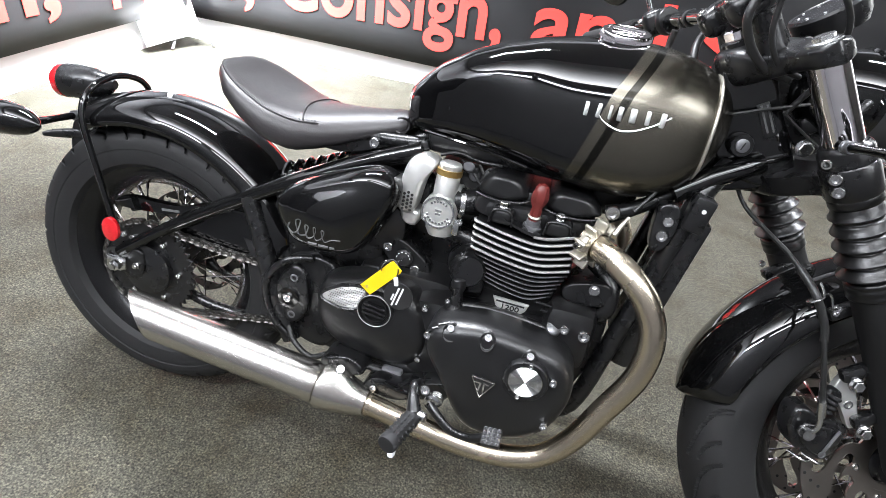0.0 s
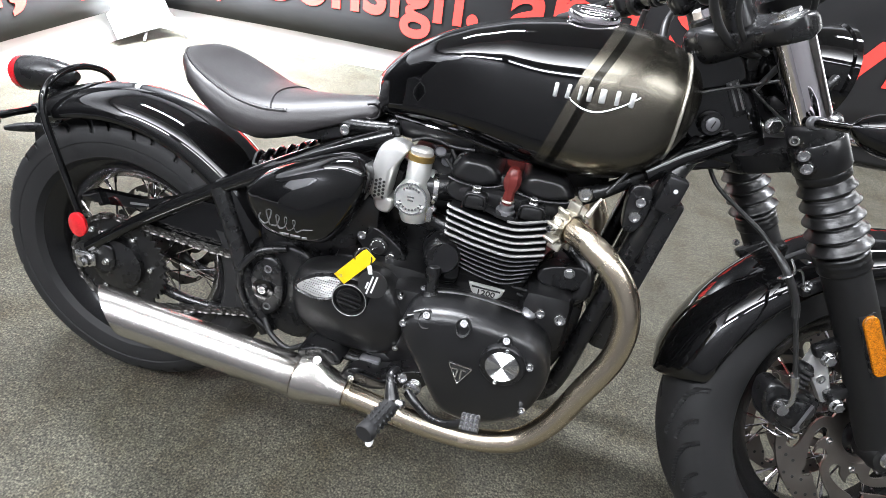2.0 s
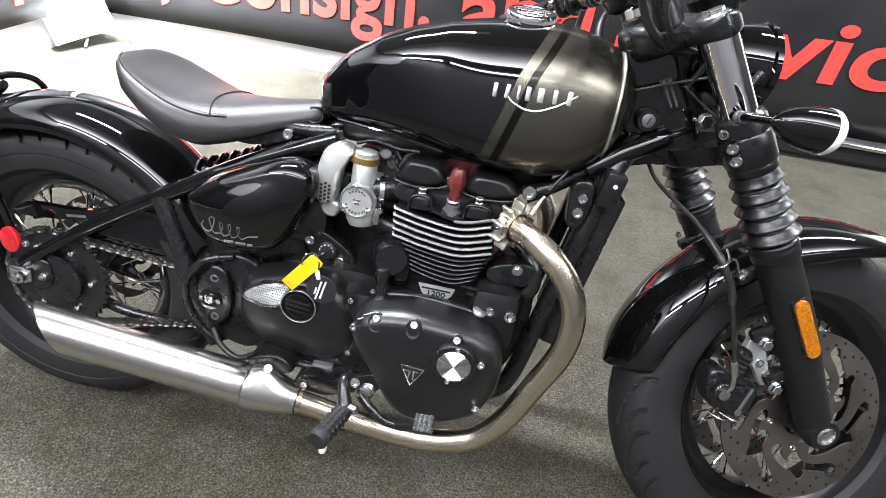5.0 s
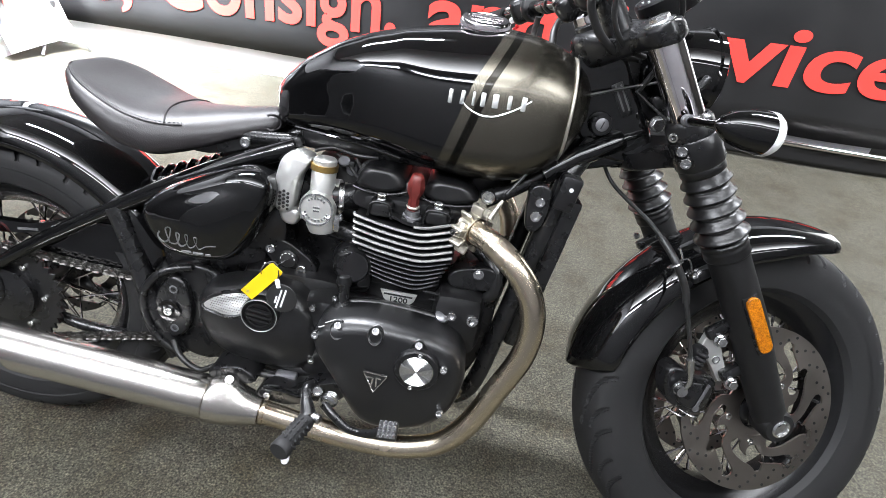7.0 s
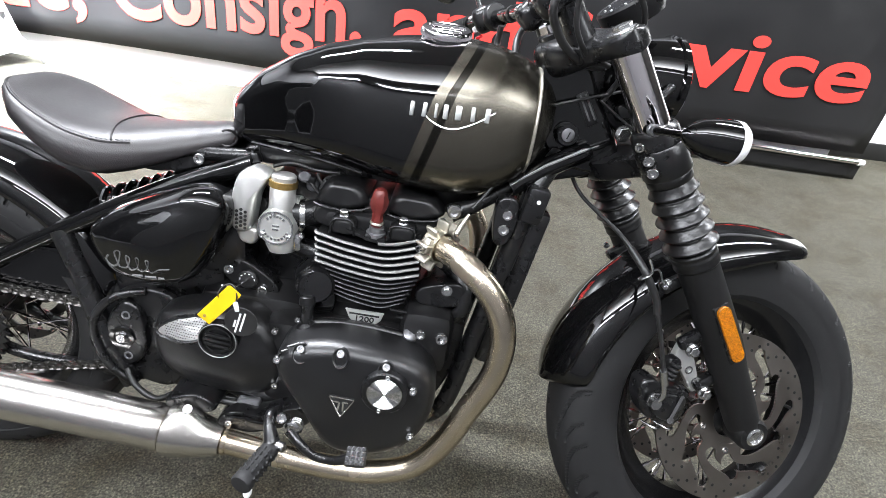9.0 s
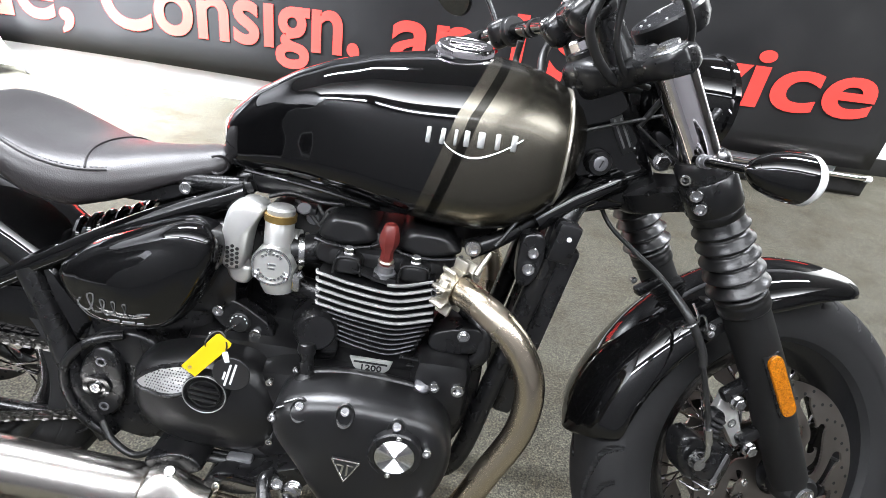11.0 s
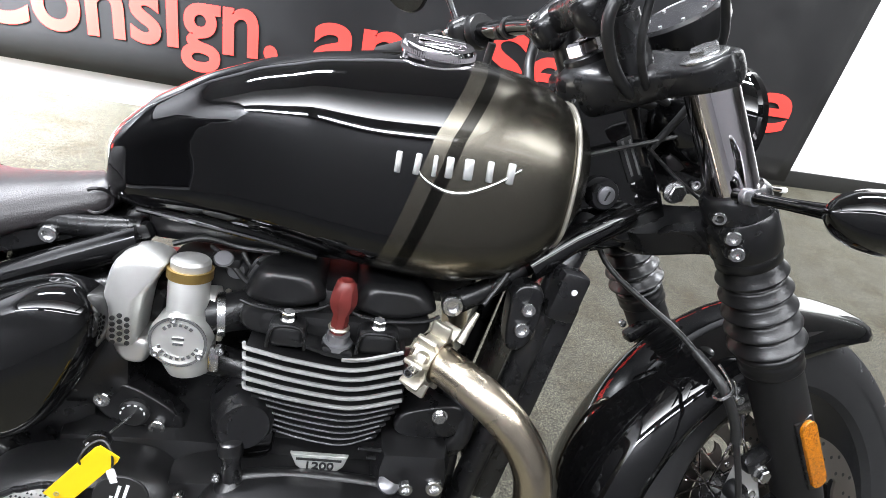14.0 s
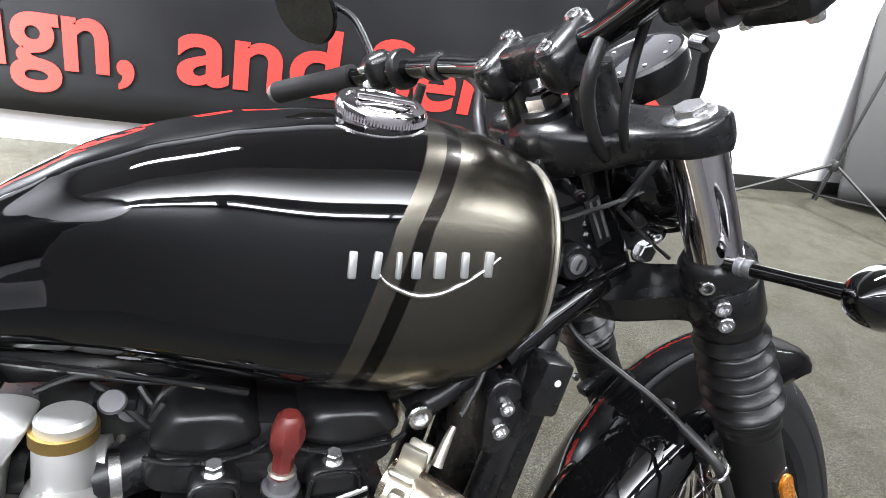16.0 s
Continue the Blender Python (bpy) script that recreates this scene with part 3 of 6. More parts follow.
def disc(parent, m, y, r, label, steel):
    """A drilled brake disc with broad curved arms to its carrier."""
    rings, seg = 54, 640
    radii = [0.05 + (r - 0.05) * i / rings for i in range(rings + 1)]

    def open_at(q, a):
        """Whether a place of the disc lies in one of its curved slots."""
        for count, lo, hi, lead, width in ((6, 0.07, 0.139, 0.0, 0.0165), (6, 0.066, 0.122, 0.53, 0.0145)):
            f = (q - lo) / (hi - lo)
            if 0 < f < 1:
                bend = lead + 0.66 * f - 0.13 * math.sin(2 * math.pi * f)
                d = (a - bend + math.pi / count) % (2 * math.pi / count) - math.pi / count
                if abs(d) * q < width * math.sin(math.pi * min(1, f * 0.92 + 0.05)) ** 0.55:
                    return True
        return False

    bm = bmesh.new()
    grid = [[bm.verts.new((math.cos(2 * math.pi * k / seg) * q, y - 0.002, math.sin(2 * math.pi * k / seg) * q)) for k in range(seg)] for q in radii]
    for i in range(rings):
        for k in range(seg):
            if not open_at((radii[i] + radii[i + 1]) / 2, 2 * math.pi * (k + 0.5) / seg):
                bm.faces.new((grid[i][k], grid[i][(k + 1) % seg], grid[i + 1][(k + 1) % seg], grid[i + 1][k]))
    bmesh.ops.delete(bm, geom=[v_ for v_ in bm.verts if not v_.link_faces], context="VERTS")
    edge = {v_ for e in bm.edges if len(e.link_faces) == 1 for v_ in e.verts if 0.06 < v_.co.xz.length < r - 0.004}
    for _ in range(3):
        bmesh.ops.smooth_vert(bm, verts=list(edge), factor=0.5, use_axis_x=True, use_axis_z=True)
    bmesh.ops.solidify(bm, geom=bm.faces[:], thickness=0.004)
    ob = part("brake_disc", moved(bm, m), steel, parent, label, 30)
    bm = lathe([(0.058, y - 0.0045), (0.058, y + 0.0045), (0.038, y + 0.0045), (0.038, y - 0.0045)], (0, 0, 0), (0, 1, 0), 48, closed=True)
    part("disc_carrier", moved(bm, m), steel, ob)
    bm = bmesh.new()
    for k in range(60):
        a = 2 * math.pi * k / 60
        q = r - (0.007, 0.017, 0.028)[k % 3]
        lathe([(0.003, y - 0.0066), (0.003, y + 0.0066)], (math.cos(a) * q, 0, math.sin(a) * q), (0, 1, 0), 6, bm)
    tagged(part("drilling", moved(bm, m), SKIRT, ob), "", "", "", "stuff")
    for k in range(5):
        a = 2 * math.pi * k / 5 + 0.3
        bolt(ob, m @ Vector((math.cos(a) * 0.062, y - 0.003, math.sin(a) * 0.062)), m.to_3x3() @ Vector(OUT), 0.006, 0.005)
    return ob


disc(front_wheel, FRONT, -0.072, 0.158, "drilled front brake disc with curved arms", DISC)
disc(front_wheel, FRONT, 0.072, 0.155, "drilled front brake disc with curved arms", DISC)
disc(rear_wheel, Matrix.Translation(REAR), 0.075, 0.125, "dark drilled rear brake disc", DARKDISC)

# sprocket and chain on the right of the rear wheel
bm = bmesh.new()
ring = []
for k in range(84):
    q = 0.1 + (0.006 if k % 2 else -0.004)
    ring.append((math.cos(2 * math.pi * k / 84) * q, math.sin(2 * math.pi * k / 84) * q))
ring_loft(bm, [[(REAR.x + x, y, REAR.z + z) for x, z in ring] for y in (-0.083, -0.078)])
lathe([(0.055, 0), (0.055, 0.02), (0.03, 0.026)], REAR + Vector((0, -0.075, 0)), OUT, 32, bm)
sprocket = part("rear_sprocket", bm, SATIN, rear_wheel, "dark toothed rear sprocket")
for k in range(6):
    a = math.pi * k / 3
    bolt(sprocket, (REAR.x + 0.07 * math.cos(a), -0.083, REAR.z + 0.07 * math.sin(a)), OUT, 0.006, 0.006)


def chain_path(s, top):
    """A place along one run of the chain between the engine and rear sprockets."""
    a, b = ((REAR.x, REAR.z + 0.102), (0.56, 0.425)) if top else ((REAR.x, REAR.z - 0.102), (0.56, 0.325))
    return Vector((a[0] + (b[0] - a[0]) * s, -0.081, a[1] + (b[1] - a[1]) * s - (0.018 if top else -0.003) * math.sin(math.pi * s)))


bm = bmesh.new()
places = [chain_path(k / 32, True) for k in range(33)] + [chain_path(k / 32, False) for k in range(33)]
places += [REAR + Vector((-math.sin(a) * 0.102, -0.081, math.cos(a) * 0.102)) for a in np.linspace(0.15, math.pi - 0.15, 18)]
for i, p in enumerate(places):
    nx = places[min(i + 1, len(places) - 1)] if i not in (32, 65) else places[i - 1]
    d = nx - p if (nx - p).length > 1e-4 else p - places[i - 1]
    turn = Matrix.Rotation(-math.atan2(d.z, d.x), 4, "Y")
    for y in ((-0.006, 0.006) if i % 2 else (-0.0038, 0.0038)):
        block(p + Vector((0, y, 0)) + d * 0.5, (0.0165, 0.0017, 0.0105), 0.0035, turn, bm, 1)
    lathe([(0.0042, -0.0075), (0.0042, 0.0075)], p, (0, 1, 0), 8, bm)
chain = tagged(part("drive_chain", bm, CHAIN, bike, "grey steel drive chain"), "", "", "", "stuff")

# rear fender, tail lamp, strut, signal and plate bracket
FENDER = ((0, 0.0), (0.03, 0.002), (0.06, 0.01), (0.08, 0.022), (0.09, 0.038), (0.092, 0.052))


def fender(centre_m, r, a0, a1, half, parent, name, label, steps=36, beak=0.0):
    """A valanced fender: an arched sheet with rolled edges round the wheel's axle (y)."""
    sec = [(-y / 0.092 * half, -dd) for y, dd in FENDER[::-1]] + [(y / 0.092 * half, -dd) for y, dd in FENDER[1:]]
    sec = sec + [(y * 0.965, dd - 0.004) for y, dd in sec[::-1]]
    rings = []
    for k in range(steps + 1):
        t = k / steps
        a = radians(a0 + (a1 - a0) * t)
        e = min(t, 1 - t) * steps
        sq = 1.0 if e > 3 else math.sqrt(max(0.06, 1 - (1 - e / 3) ** 2 * 0.9))
        lip = 1 - beak * max(0.0, 1 - t / 0.28) ** 1.3
        rings.append([centre_m @ Vector((math.cos(a) * (r + dd * lip), y * sq, math.sin(a) * (r + dd * lip))) for y, dd in sec])
    return part(name, ring_loft(bmesh.new(), rings), GLOSS, parent, label, 50)


rf = fender(Matrix.Translation(REAR), 0.352, 12, 122, 0.092, bike, "rear_fender", "gloss black rear fender")
bm = tube([(0.012, -0.112, 0.415), (-0.03, -0.108, 0.54), (-0.058, -0.1, 0.625), (-0.062, -0.07, 0.672), (-0.062, 0, 0.69), (-0.062, 0.07, 0.672), (-0.058, 0.1, 0.625), (-0.03, 0.108, 0.54), (0.012, 0.112, 0.415)], 0.0065, 12)
part("fender_strut", bm, GLOSS, bike, "looped black fender strut")
lamp = part("tail_light", lathe([(0.008, 0.075), (0.02, 0.06), (0.029, 0.03), (0.034, -0.01), (0.034, -0.035), (0.03, -0.04)], (-0.142, 0, 0.662), (1, 0, 0.12), 28), SATIN, bike, "bullet tail light with satin black housing")
part("lens", lathe([(0.0335, 0), (0.033, 0.012), (0.026, 0.022), (0.012, 0.027), (0.001, 0.028)], (-0.179, 0, 0.6565), (-1, 0, -0.12), 28), REDLENS, lamp, "red lens")
part("bracket", block((-0.105, 0, 0.632), (0.08, 0.03, 0.016), 0.004), SATIN, lamp)


def signal(m, parent, name, label, lens):
    """A bullet indicator pointing along +x with its stalk to -y."""
    bm = lathe([(0.002, -0.048), (0.012, -0.04), (0.022, -0.024), (0.0285, -0.002), (0.031, 0.02), (0.0315, 0.03)], (0, 0, 0), (1, 0, 0), 26)
    ob = part(name, moved(bm, m), GLOSS, parent, label)
    part("lens", moved(lathe([(0.0318, 0.028), (0.032, 0.036), (0.028, 0.043), (0.014, 0.047), (0.001, 0.048)], (0, 0, 0), (1, 0, 0), 26), m), lens, ob, "ribbed clear lens")
    part("stalk", moved(tube([(-0.022, 0.015, 0), (-0.024, 0.06, 0.0), (-0.026, 0.125, 0.0)], [0.0085, 0.0065, 0.0075], 12), m), GLOSS, ob)
    part("clip", moved(lathe([(0.0095, 0), (0.0095, 0.006), (0.0085, 0.007), (0.0085, 0.009), (0.0095, 0.01), (0.0095, 0.016)], (-0.0245, 0.098, 0), (0, 1, 0), 14), m), STANDM, ob)
    return ob


signal(Matrix.Translation((-0.165, -0.135, 0.598)) @ Matrix.Rotation(math.pi, 4, "X") @ Matrix.Rotation(math.pi, 4, "Z") @ Matrix.Rotation(math.pi, 4, "X") @ Matrix.Rotation(math.pi, 4, "X"), bike, "turn_signal", "gloss black bullet rear turn signal", GLOSS)
bracket = part("plate_bracket", slab([(-0.075, 0.615), (-0.12, 0.61), (-0.165, 0.575), (-0.175, 0.5), (-0.168, 0.45), (-0.15, 0.455), (-0.148, 0.52), (-0.12, 0.56)], 0.012, -0.012, edge=0.004), SATIN, bike, "black number plate bracket")
part("arm", tube([(-0.14, -0.005, 0.555), (-0.2, -0.02, 0.545), (-0.225, -0.03, 0.54)], [0.012, 0.009, 0.004], 10, flat=0.5), SATIN, bracket)
part("reflector", lathe([(0.016, 0), (0.016, 0.006), (0.013, 0.008)], (-0.178, 0, 0.475), (-1, 0, 0), 20), REDLENS, bracket, "round red reflector")
refl = part("side_reflector", lathe([(0.022, 0), (0.022, 0.006), (0.019, 0.008), (0.001, 0.0085)], (0.0, 0, 0), (0, -1, 0), 28), REDLENS, bike, "oval red side reflector")
refl.data.transform(Matrix.Translation((0.012, -0.122, 0.418)) @ Matrix.Diagonal((0.85, 1, 1.15, 1)))
bolt(bike, (0.036, -0.118, 0.412), OUT, 0.006, 0.006)

# frame: swing cage, rails, axle plates
for s in (-1, 1):
    rail_tube = tube([(0.6, s * 0.07, 0.706), (0.456, s * 0.075, 0.64), (0.28, s * 0.083, 0.542), (0.13, s * 0.095, 0.447), (0.008, s * 0.1, 0.358)], [0.016, 0.016, 0.015, 0.013, 0.012], 16)
    part("swing_cage_rail", rail_tube, GLOSS, bike, "gloss black frame rail")
    part("swing_cage_leg", tube([(0.285, s * 0.083, 0.545), (0.318, s * 0.09, 0.47), (0.345, s * 0.1, 0.4), (0.375, s * 0.1, 0.32), (0.4, s * 0.1, 0.27)], 0.0185, 14), SATIN, bike)
    part("lower_swingarm", tube([(0.03, s * 0.1, 0.315), (0.1, s * 0.062, 0.29), (0.2, s * 0.058, 0.262), (0.4, s * 0.06, 0.26)], [0.01, 0.011, 0.011, 0.013], 14), SATIN, bike)
    plate = part("axle_plate", slab([(-0.02, 0.318), (-0.022, 0.35), (-0.008, 0.366), (0.05, 0.374), (0.066, 0.362), (0.066, 0.33), (0.05, 0.314)], s * 0.092, s * 0.106, edge=0.004), SATIN, bike, "black rear axle plate")
    if s < 0:
        part("axle_nut", lathe([(0.018, 0), (0.018, 0.006), (0.012, 0.007), (0.012, 0.02), (0.007, 0.022), (0.007, 0.028)], (0.012, -0.104, 0.335), OUT, 6), STEEL, plate, "worn steel axle nut")
        part("adjuster", block((0.006, -0.109, 0.336), (0.045, 0.006, 0.028), 0.003), STEEL, plate)
        bolt(plate, (0.05, -0.106, 0.338), OUT, 0.006, 0.008, hexed=True)
part("chain_guard", slab([(-0.018, 0.458), (0.017, 0.474), (0.116, 0.479), (0.2, 0.5), (0.3, 0.5), (0.32, 0.45), (0.156, 0.466), (0.091, 0.455), (-0.003, 0.447)], -0.06, -0.076, edge=0.004), GLOSS, bike, "gloss black chain guard")
part("chain_guard_panel", slab([(0.07, 0.4), (0.163, 0.452), (0.245, 0.512), (0.272, 0.473), (0.288, 0.42), (0.225, 0.41), (0.15, 0.416)], -0.056, -0.07, edge=0.004), GLOSS, bike, "gloss black lower chain guard")
part("caliper_stay", tube([(0.01, -0.06, 0.44), (0.1, -0.065, 0.47), (0.2, -0.065, 0.462), (0.26, -0.06, 0.45)], 0.006, 8), GLOSS, bike)
part("spine_tube", tube([(1.07, 0, 0.86), (0.9, 0, 0.8), (0.7, 0, 0.755), (0.56, 0, 0.7), (0.45, 0, 0.655)], 0.022, 14), SATIN, bike)
part("seat_rail", tube([(0.6, -0.06, 0.715), (0.53, -0.05, 0.705), (0.46, -0.03, 0.7), (0.4, 0, 0.69)], 0.012, 12), SATIN, bike)
# monoshock under the seat
spring = tube([(0.315 + 0.19 * k / 110, 0.032 * math.cos(k * 0.5), 0.565 + 0.075 * k / 110 + 0.032 * math.sin(k * 0.5)) for k in range(111)], 0.0062, 8, False)
shock = part("shock_spring", spring, GLOSS, bike, "gloss black shock absorber spring")
part("damper", tube([(0.29, 0, 0.555), (0.53, 0, 0.65)], 0.016, 16, False), SATIN, shock)


# seat
def seat_ring(x, hw, zb, zs, zc, n=28):
    """One cross-section of the saddle: flat underside, rounded side, dished top."""
    out = []
    for k in range(n):
        a = 2 * math.pi * k / n
        c, s = math.cos(a), math.sin(a)
        y = hw * (abs(c) ** 0.62) * (1 if c >= 0 else -1)
        if s >= 0:
            z = zb + 0.35 * (zs - zb) + (0.65 * (zs - zb)) * s**0.6 + (zc - zs) * (1 - (abs(y) / hw) ** 2.2)
        else:
            z = zb + 0.35 * (zs - zb) * (1 - (-s) ** 0.7)
        out.append((x, y, z))
    return out


SEAT = [(0.2, 0.03, 0.77, 0.779, 0.779), (0.205, 0.058, 0.757, 0.784, 0.78), (0.217, 0.085, 0.742, 0.784, 0.774), (0.242, 0.112, 0.718, 0.776, 0.76), (0.28, 0.126, 0.688, 0.758, 0.745), (0.325, 0.13, 0.662, 0.737, 0.733), (0.37, 0.12, 0.652, 0.722, 0.73), (0.41, 0.1, 0.662, 0.716, 0.733), (0.45, 0.076, 0.676, 0.716, 0.738), (0.49, 0.058, 0.695, 0.722, 0.744), (0.525, 0.05, 0.709, 0.733, 0.75), (0.545, 0.045, 0.714, 0.738, 0.753), (0.556, 0.038, 0.72, 0.739, 0.75), (0.562, 0.026, 0.728, 0.739, 0.744)]
seat_pts = [[float(np.interp(t, np.linspace(0, 1, len(SEAT)), [row[c] for row in SEAT])) for c in range(5)] for t in np.linspace(0, 1, 41)]
seat = part("seat", ring_loft(bmesh.new(), [seat_ring(*p) for p in seat_pts]), LEATHER, bike, "black stitched vinyl solo seat", 60)


def seat_z(x, y):
    p = [float(np.interp(x, [row[0] for row in SEAT], [row[c] for row in SEAT])) for c in range(1, 5)]
    hw, zb, zs, zc = p
    q = min(abs(y) / hw, 0.995)
    s = (1 - q ** (2 / 0.62 * 1.0)) ** 0.5 if q < 1 else 0
    return zb + 0.35 * (zs - zb) + 0.65 * (zs - zb) * s**0.6 + (zc - zs) * (1 - q**2.2)


welt = [(x, -hw * 0.86, seat_z(x, -hw * 0.86) + 0.0005) for x, hw in ((0.207, 0.062), (0.217, 0.085), (0.242, 0.112), (0.28, 0.126), (0.325, 0.13), (0.37, 0.12), (0.41, 0.1))]
part("piping", tube(welt, 0.0016, 6, n=4), LEATHER, seat)
cross = [(0.385 - 0.02 * (1 - (y / 0.095) ** 2), y, seat_z(0.385 - 0.02 * (1 - (y / 0.095) ** 2), y) + 0.0008) for y in np.linspace(-0.095, 0.095, 11)]
part("seam", tube(cross, 0.0014, 6, n=3), LEATHER, seat)
bm = bmesh.new()
line = spline(welt, 14)
for p, q in list(zip(line, line[1:]))[::2]:
    side = Vector((0, 0.0048, 0))
    a, b = Vector(p) + side, Vector(q) + side
    a.z, b.z = seat_z(a.x, a.y) + 0.0004, seat_z(b.x, b.y) + 0.0004
    tube([a, b], 0.0007, 4, False, bm=bm)
tagged(part("stitching", bm, GREYPRINT, seat), "", "", "", "stuff")
nose = [(0.546 + 0.0125 * math.cos(a), -0.0455 + 0.012 * max(0, math.cos(a)), 0.7325 + 0.0135 * math.sin(a)) for a in np.linspace(-2.2, 2.2, 15)]
part("nose_welt", tube(nose, 0.0022, 8, n=3), LEATHER, seat)
part("seat_pan", slab([(0.4, 0.668), (0.5, 0.698), (0.555, 0.716), (0.54, 0.698), (0.5, 0.68), (0.44, 0.662)], -0.03, -0.05, edge=0.003), SATIN, seat)
bolt(bike, (0.507, -0.055, 0.695), OUT, 0.0095, 0.008)
bolt(bike, (0.598, -0.06, 0.7), OUT, 0.0085, 0.008)
part("guard_decal", block((0.11, -0.0768, 0.467), (0.04, 0.0006, 0.005), 0, Matrix.Rotation(-0.12, 4, "Y")), GREYPRINT, bike)
part("rail_joint", block((0.585, -0.062, 0.706), (0.05, 0.02, 0.02), 0.006, Matrix.Rotation(-0.4, 4, "Y")), SATIN, bike)

# fuel tank: x, top, bottom, half width
TANKROWS = [(0.548, 0.785, 0.755, 0.02), (0.554, 0.803, 0.74, 0.045), (0.57, 0.822, 0.733, 0.068), (0.6, 0.85, 0.73, 0.088), (0.65, 0.882, 0.73, 0.106), (0.7, 0.904, 0.728, 0.118), (0.76, 0.922, 0.722, 0.129), (0.82, 0.934, 0.711, 0.136), (0.88, 0.941, 0.705, 0.14), (0.93, 0.942, 0.705, 0.141), (0.97, 0.938, 0.714, 0.139), (1.005, 0.929, 0.734, 0.131), (1.032, 0.915, 0.762, 0.117), (1.05, 0.899, 0.792, 0.095), (1.062, 0.882, 0.82, 0.066), (1.067, 0.868, 0.848, 0.03)]


def tank_at(x):
    return [float(np.interp(x, [r[0] for r in TANKROWS], [r[c] for r in TANKROWS])) for c in (1, 2, 3)]


def tank_ring(x, n=64):
    zt, zb, hw = tank_at(x)
    zm = zb + 0.32 * (zt - zb)
    knee = 0.10 * math.exp(-(((x - 0.64) / 0.09) ** 2))
    out = []
    for k in range(n):
        a = 2 * math.pi * k / n
        c, s = math.cos(a), math.sin(a)
        e = 0.66 - 0.16 * min(1, max(0, (0.82 - x) / 0.07)) if s > 0 else 0.5
        y = hw * (abs(c) ** e) * (1 if c >= 0 else -1)
        z = zm + (zt - zm) * (s**0.92) if s >= 0 else zm - (zm - zb) * ((-s) ** 0.8)
        fade = min(1.0, max(0.0, (0.75 - s) / 0.6))
        y *= 1 - knee * fade * fade * (3 - 2 * fade)
        out.append((x, y, z))
    return out


def tank_side(x, z):
    """The tank's half width at a height, on its upper flank."""
    flank = sorted((p[2], p[1]) for p in tank_ring(x, 256) if p[1] > 0 and p[2] > tank_at(x)[1] + 0.3 * (tank_at(x)[0] - tank_at(x)[1]))
    return float(np.interp(z, [p[0] for p in flank], [p[1] for p in flank]))


xs = [0.548, 0.551, 0.554, 0.56, 0.57, 0.585] + list(np.linspace(0.6, 1.0, 36)) + [1.012, 1.022, 1.032, 1.041, 1.05, 1.056, 1.061, 1.0645, 1.067]
tank = part("fuel_tank", ring_loft(bmesh.new(), [tank_ring(x) for x in xs]), TANK, bike, "teardrop tank, gloss black rear and satin bronze front", 60)
cap = part("fuel_cap", lathe([(0.038, -0.02), (0.038, -0.002), (0.0392, 0.0), (0.0392, 0.007), (0.037, 0.0105), (0.031, 0.011), (0.03, 0.0095), (0.025, 0.0098), (0.024, 0.0112), (0.012, 0.012), (0.001, 0.0122)], (0.876, -0.032, 0.942), (-0.02, -0.24, 1), 48), CHROME, tank, "polished chrome fuel cap")
part("flap", block((0.878, -0.0352, 0.9552), (0.05, 0.014, 0.004), 0.0018, Matrix.Rotation(0.236, 4, "X")), CHROME, cap)
bm = bmesh.new()
for k in range(90):
    a = 2 * math.pi * k / 90
    u, v, d3 = basis((-0.02, -0.24, 1))
    block(Vector((0.876, -0.032, 0.942)) + d3 * 0.0035 + 0.0393 * (math.cos(a) * u + math.sin(a) * v), (0.0016, 0.0016, 0.005), 0, bm=bm)
tagged(part("knurling", bm, CHROME, cap), "", "", "", "stuff")

# tank badge: silver bars over a curved stroke
badge = None
for bx, bw, sl in ((0.844, 0.0061, 0.0), (0.862, 0.0061, 0.06), (0.8785, 0.0042, 0.0), (0.8925, 0.0072, 0.0), (0.911, 0.009, 0.0), (0.932, 0.0061, 0.0), (0.953, 0.0072, 0.06)):
    z0 = 0.8395 + (bx - 0.84) * 0.05
    y = -tank_side(bx, z0)
    dx = (tank_side(bx + 0.01, z0) - tank_side(bx - 0.01, z0)) / 0.02
    dz = (tank_side(bx, z0 + 0.012) - tank_side(bx, z0 - 0.012)) / 0.024
    b2 = block((bx, y - 0.0012, z0), (bw, 0.005, 0.0205), 0.0014, Matrix.Rotation(-math.atan(dx), 4, "Z") @ Matrix.Rotation(math.atan(dz), 4, "X") @ Matrix.Rotation(sl, 4, "Y"))
    if badge is None:
        badge = part("badge", b2, FINEDGE, tank, "raised silver bars over a curved line")
    else:
        part("bar", b2, FINEDGE, badge)
stroke = [(x, -tank_side(x, z) - 0.0012, z) for x, z in ((0.8625, 0.836), (0.869, 0.829), (0.8777, 0.8242), (0.8886, 0.8205), (0.8986, 0.8192), (0.912, 0.821), (0.9236, 0.8255), (0.938, 0.833), (0.9517, 0.842), (0.9635, 0.851))]
part("stroke", tube(stroke, [0.0008, 0.0016, 0.002, 0.0021, 0.0018, 0.0012, 0.0006], 8, n=4), SILVER, badge)
# seam flange at the tank's lower edge
rimline = [(x, -tank_at(x)[2] * 0.93, tank_at(x)[1] + 0.012) for x in (0.6, 0.66, 0.72, 0.78)]
part("tank_flange", tube(rimline, 0.003, 8), GLOSS, tank)
rim = tank_ring(1.027)
for s_ in (-1, 1):
    pts = [(1.027 + 0.002 * math.sin(i * 0.1), s_ * abs(rim[i][1]) * 1.012, rim[i][2]) for i in range(17, 48)]
    part("front_seam", tube(pts, 0.0026, 8, n=2), BRONZE, tank, "pale bronze welded seam")

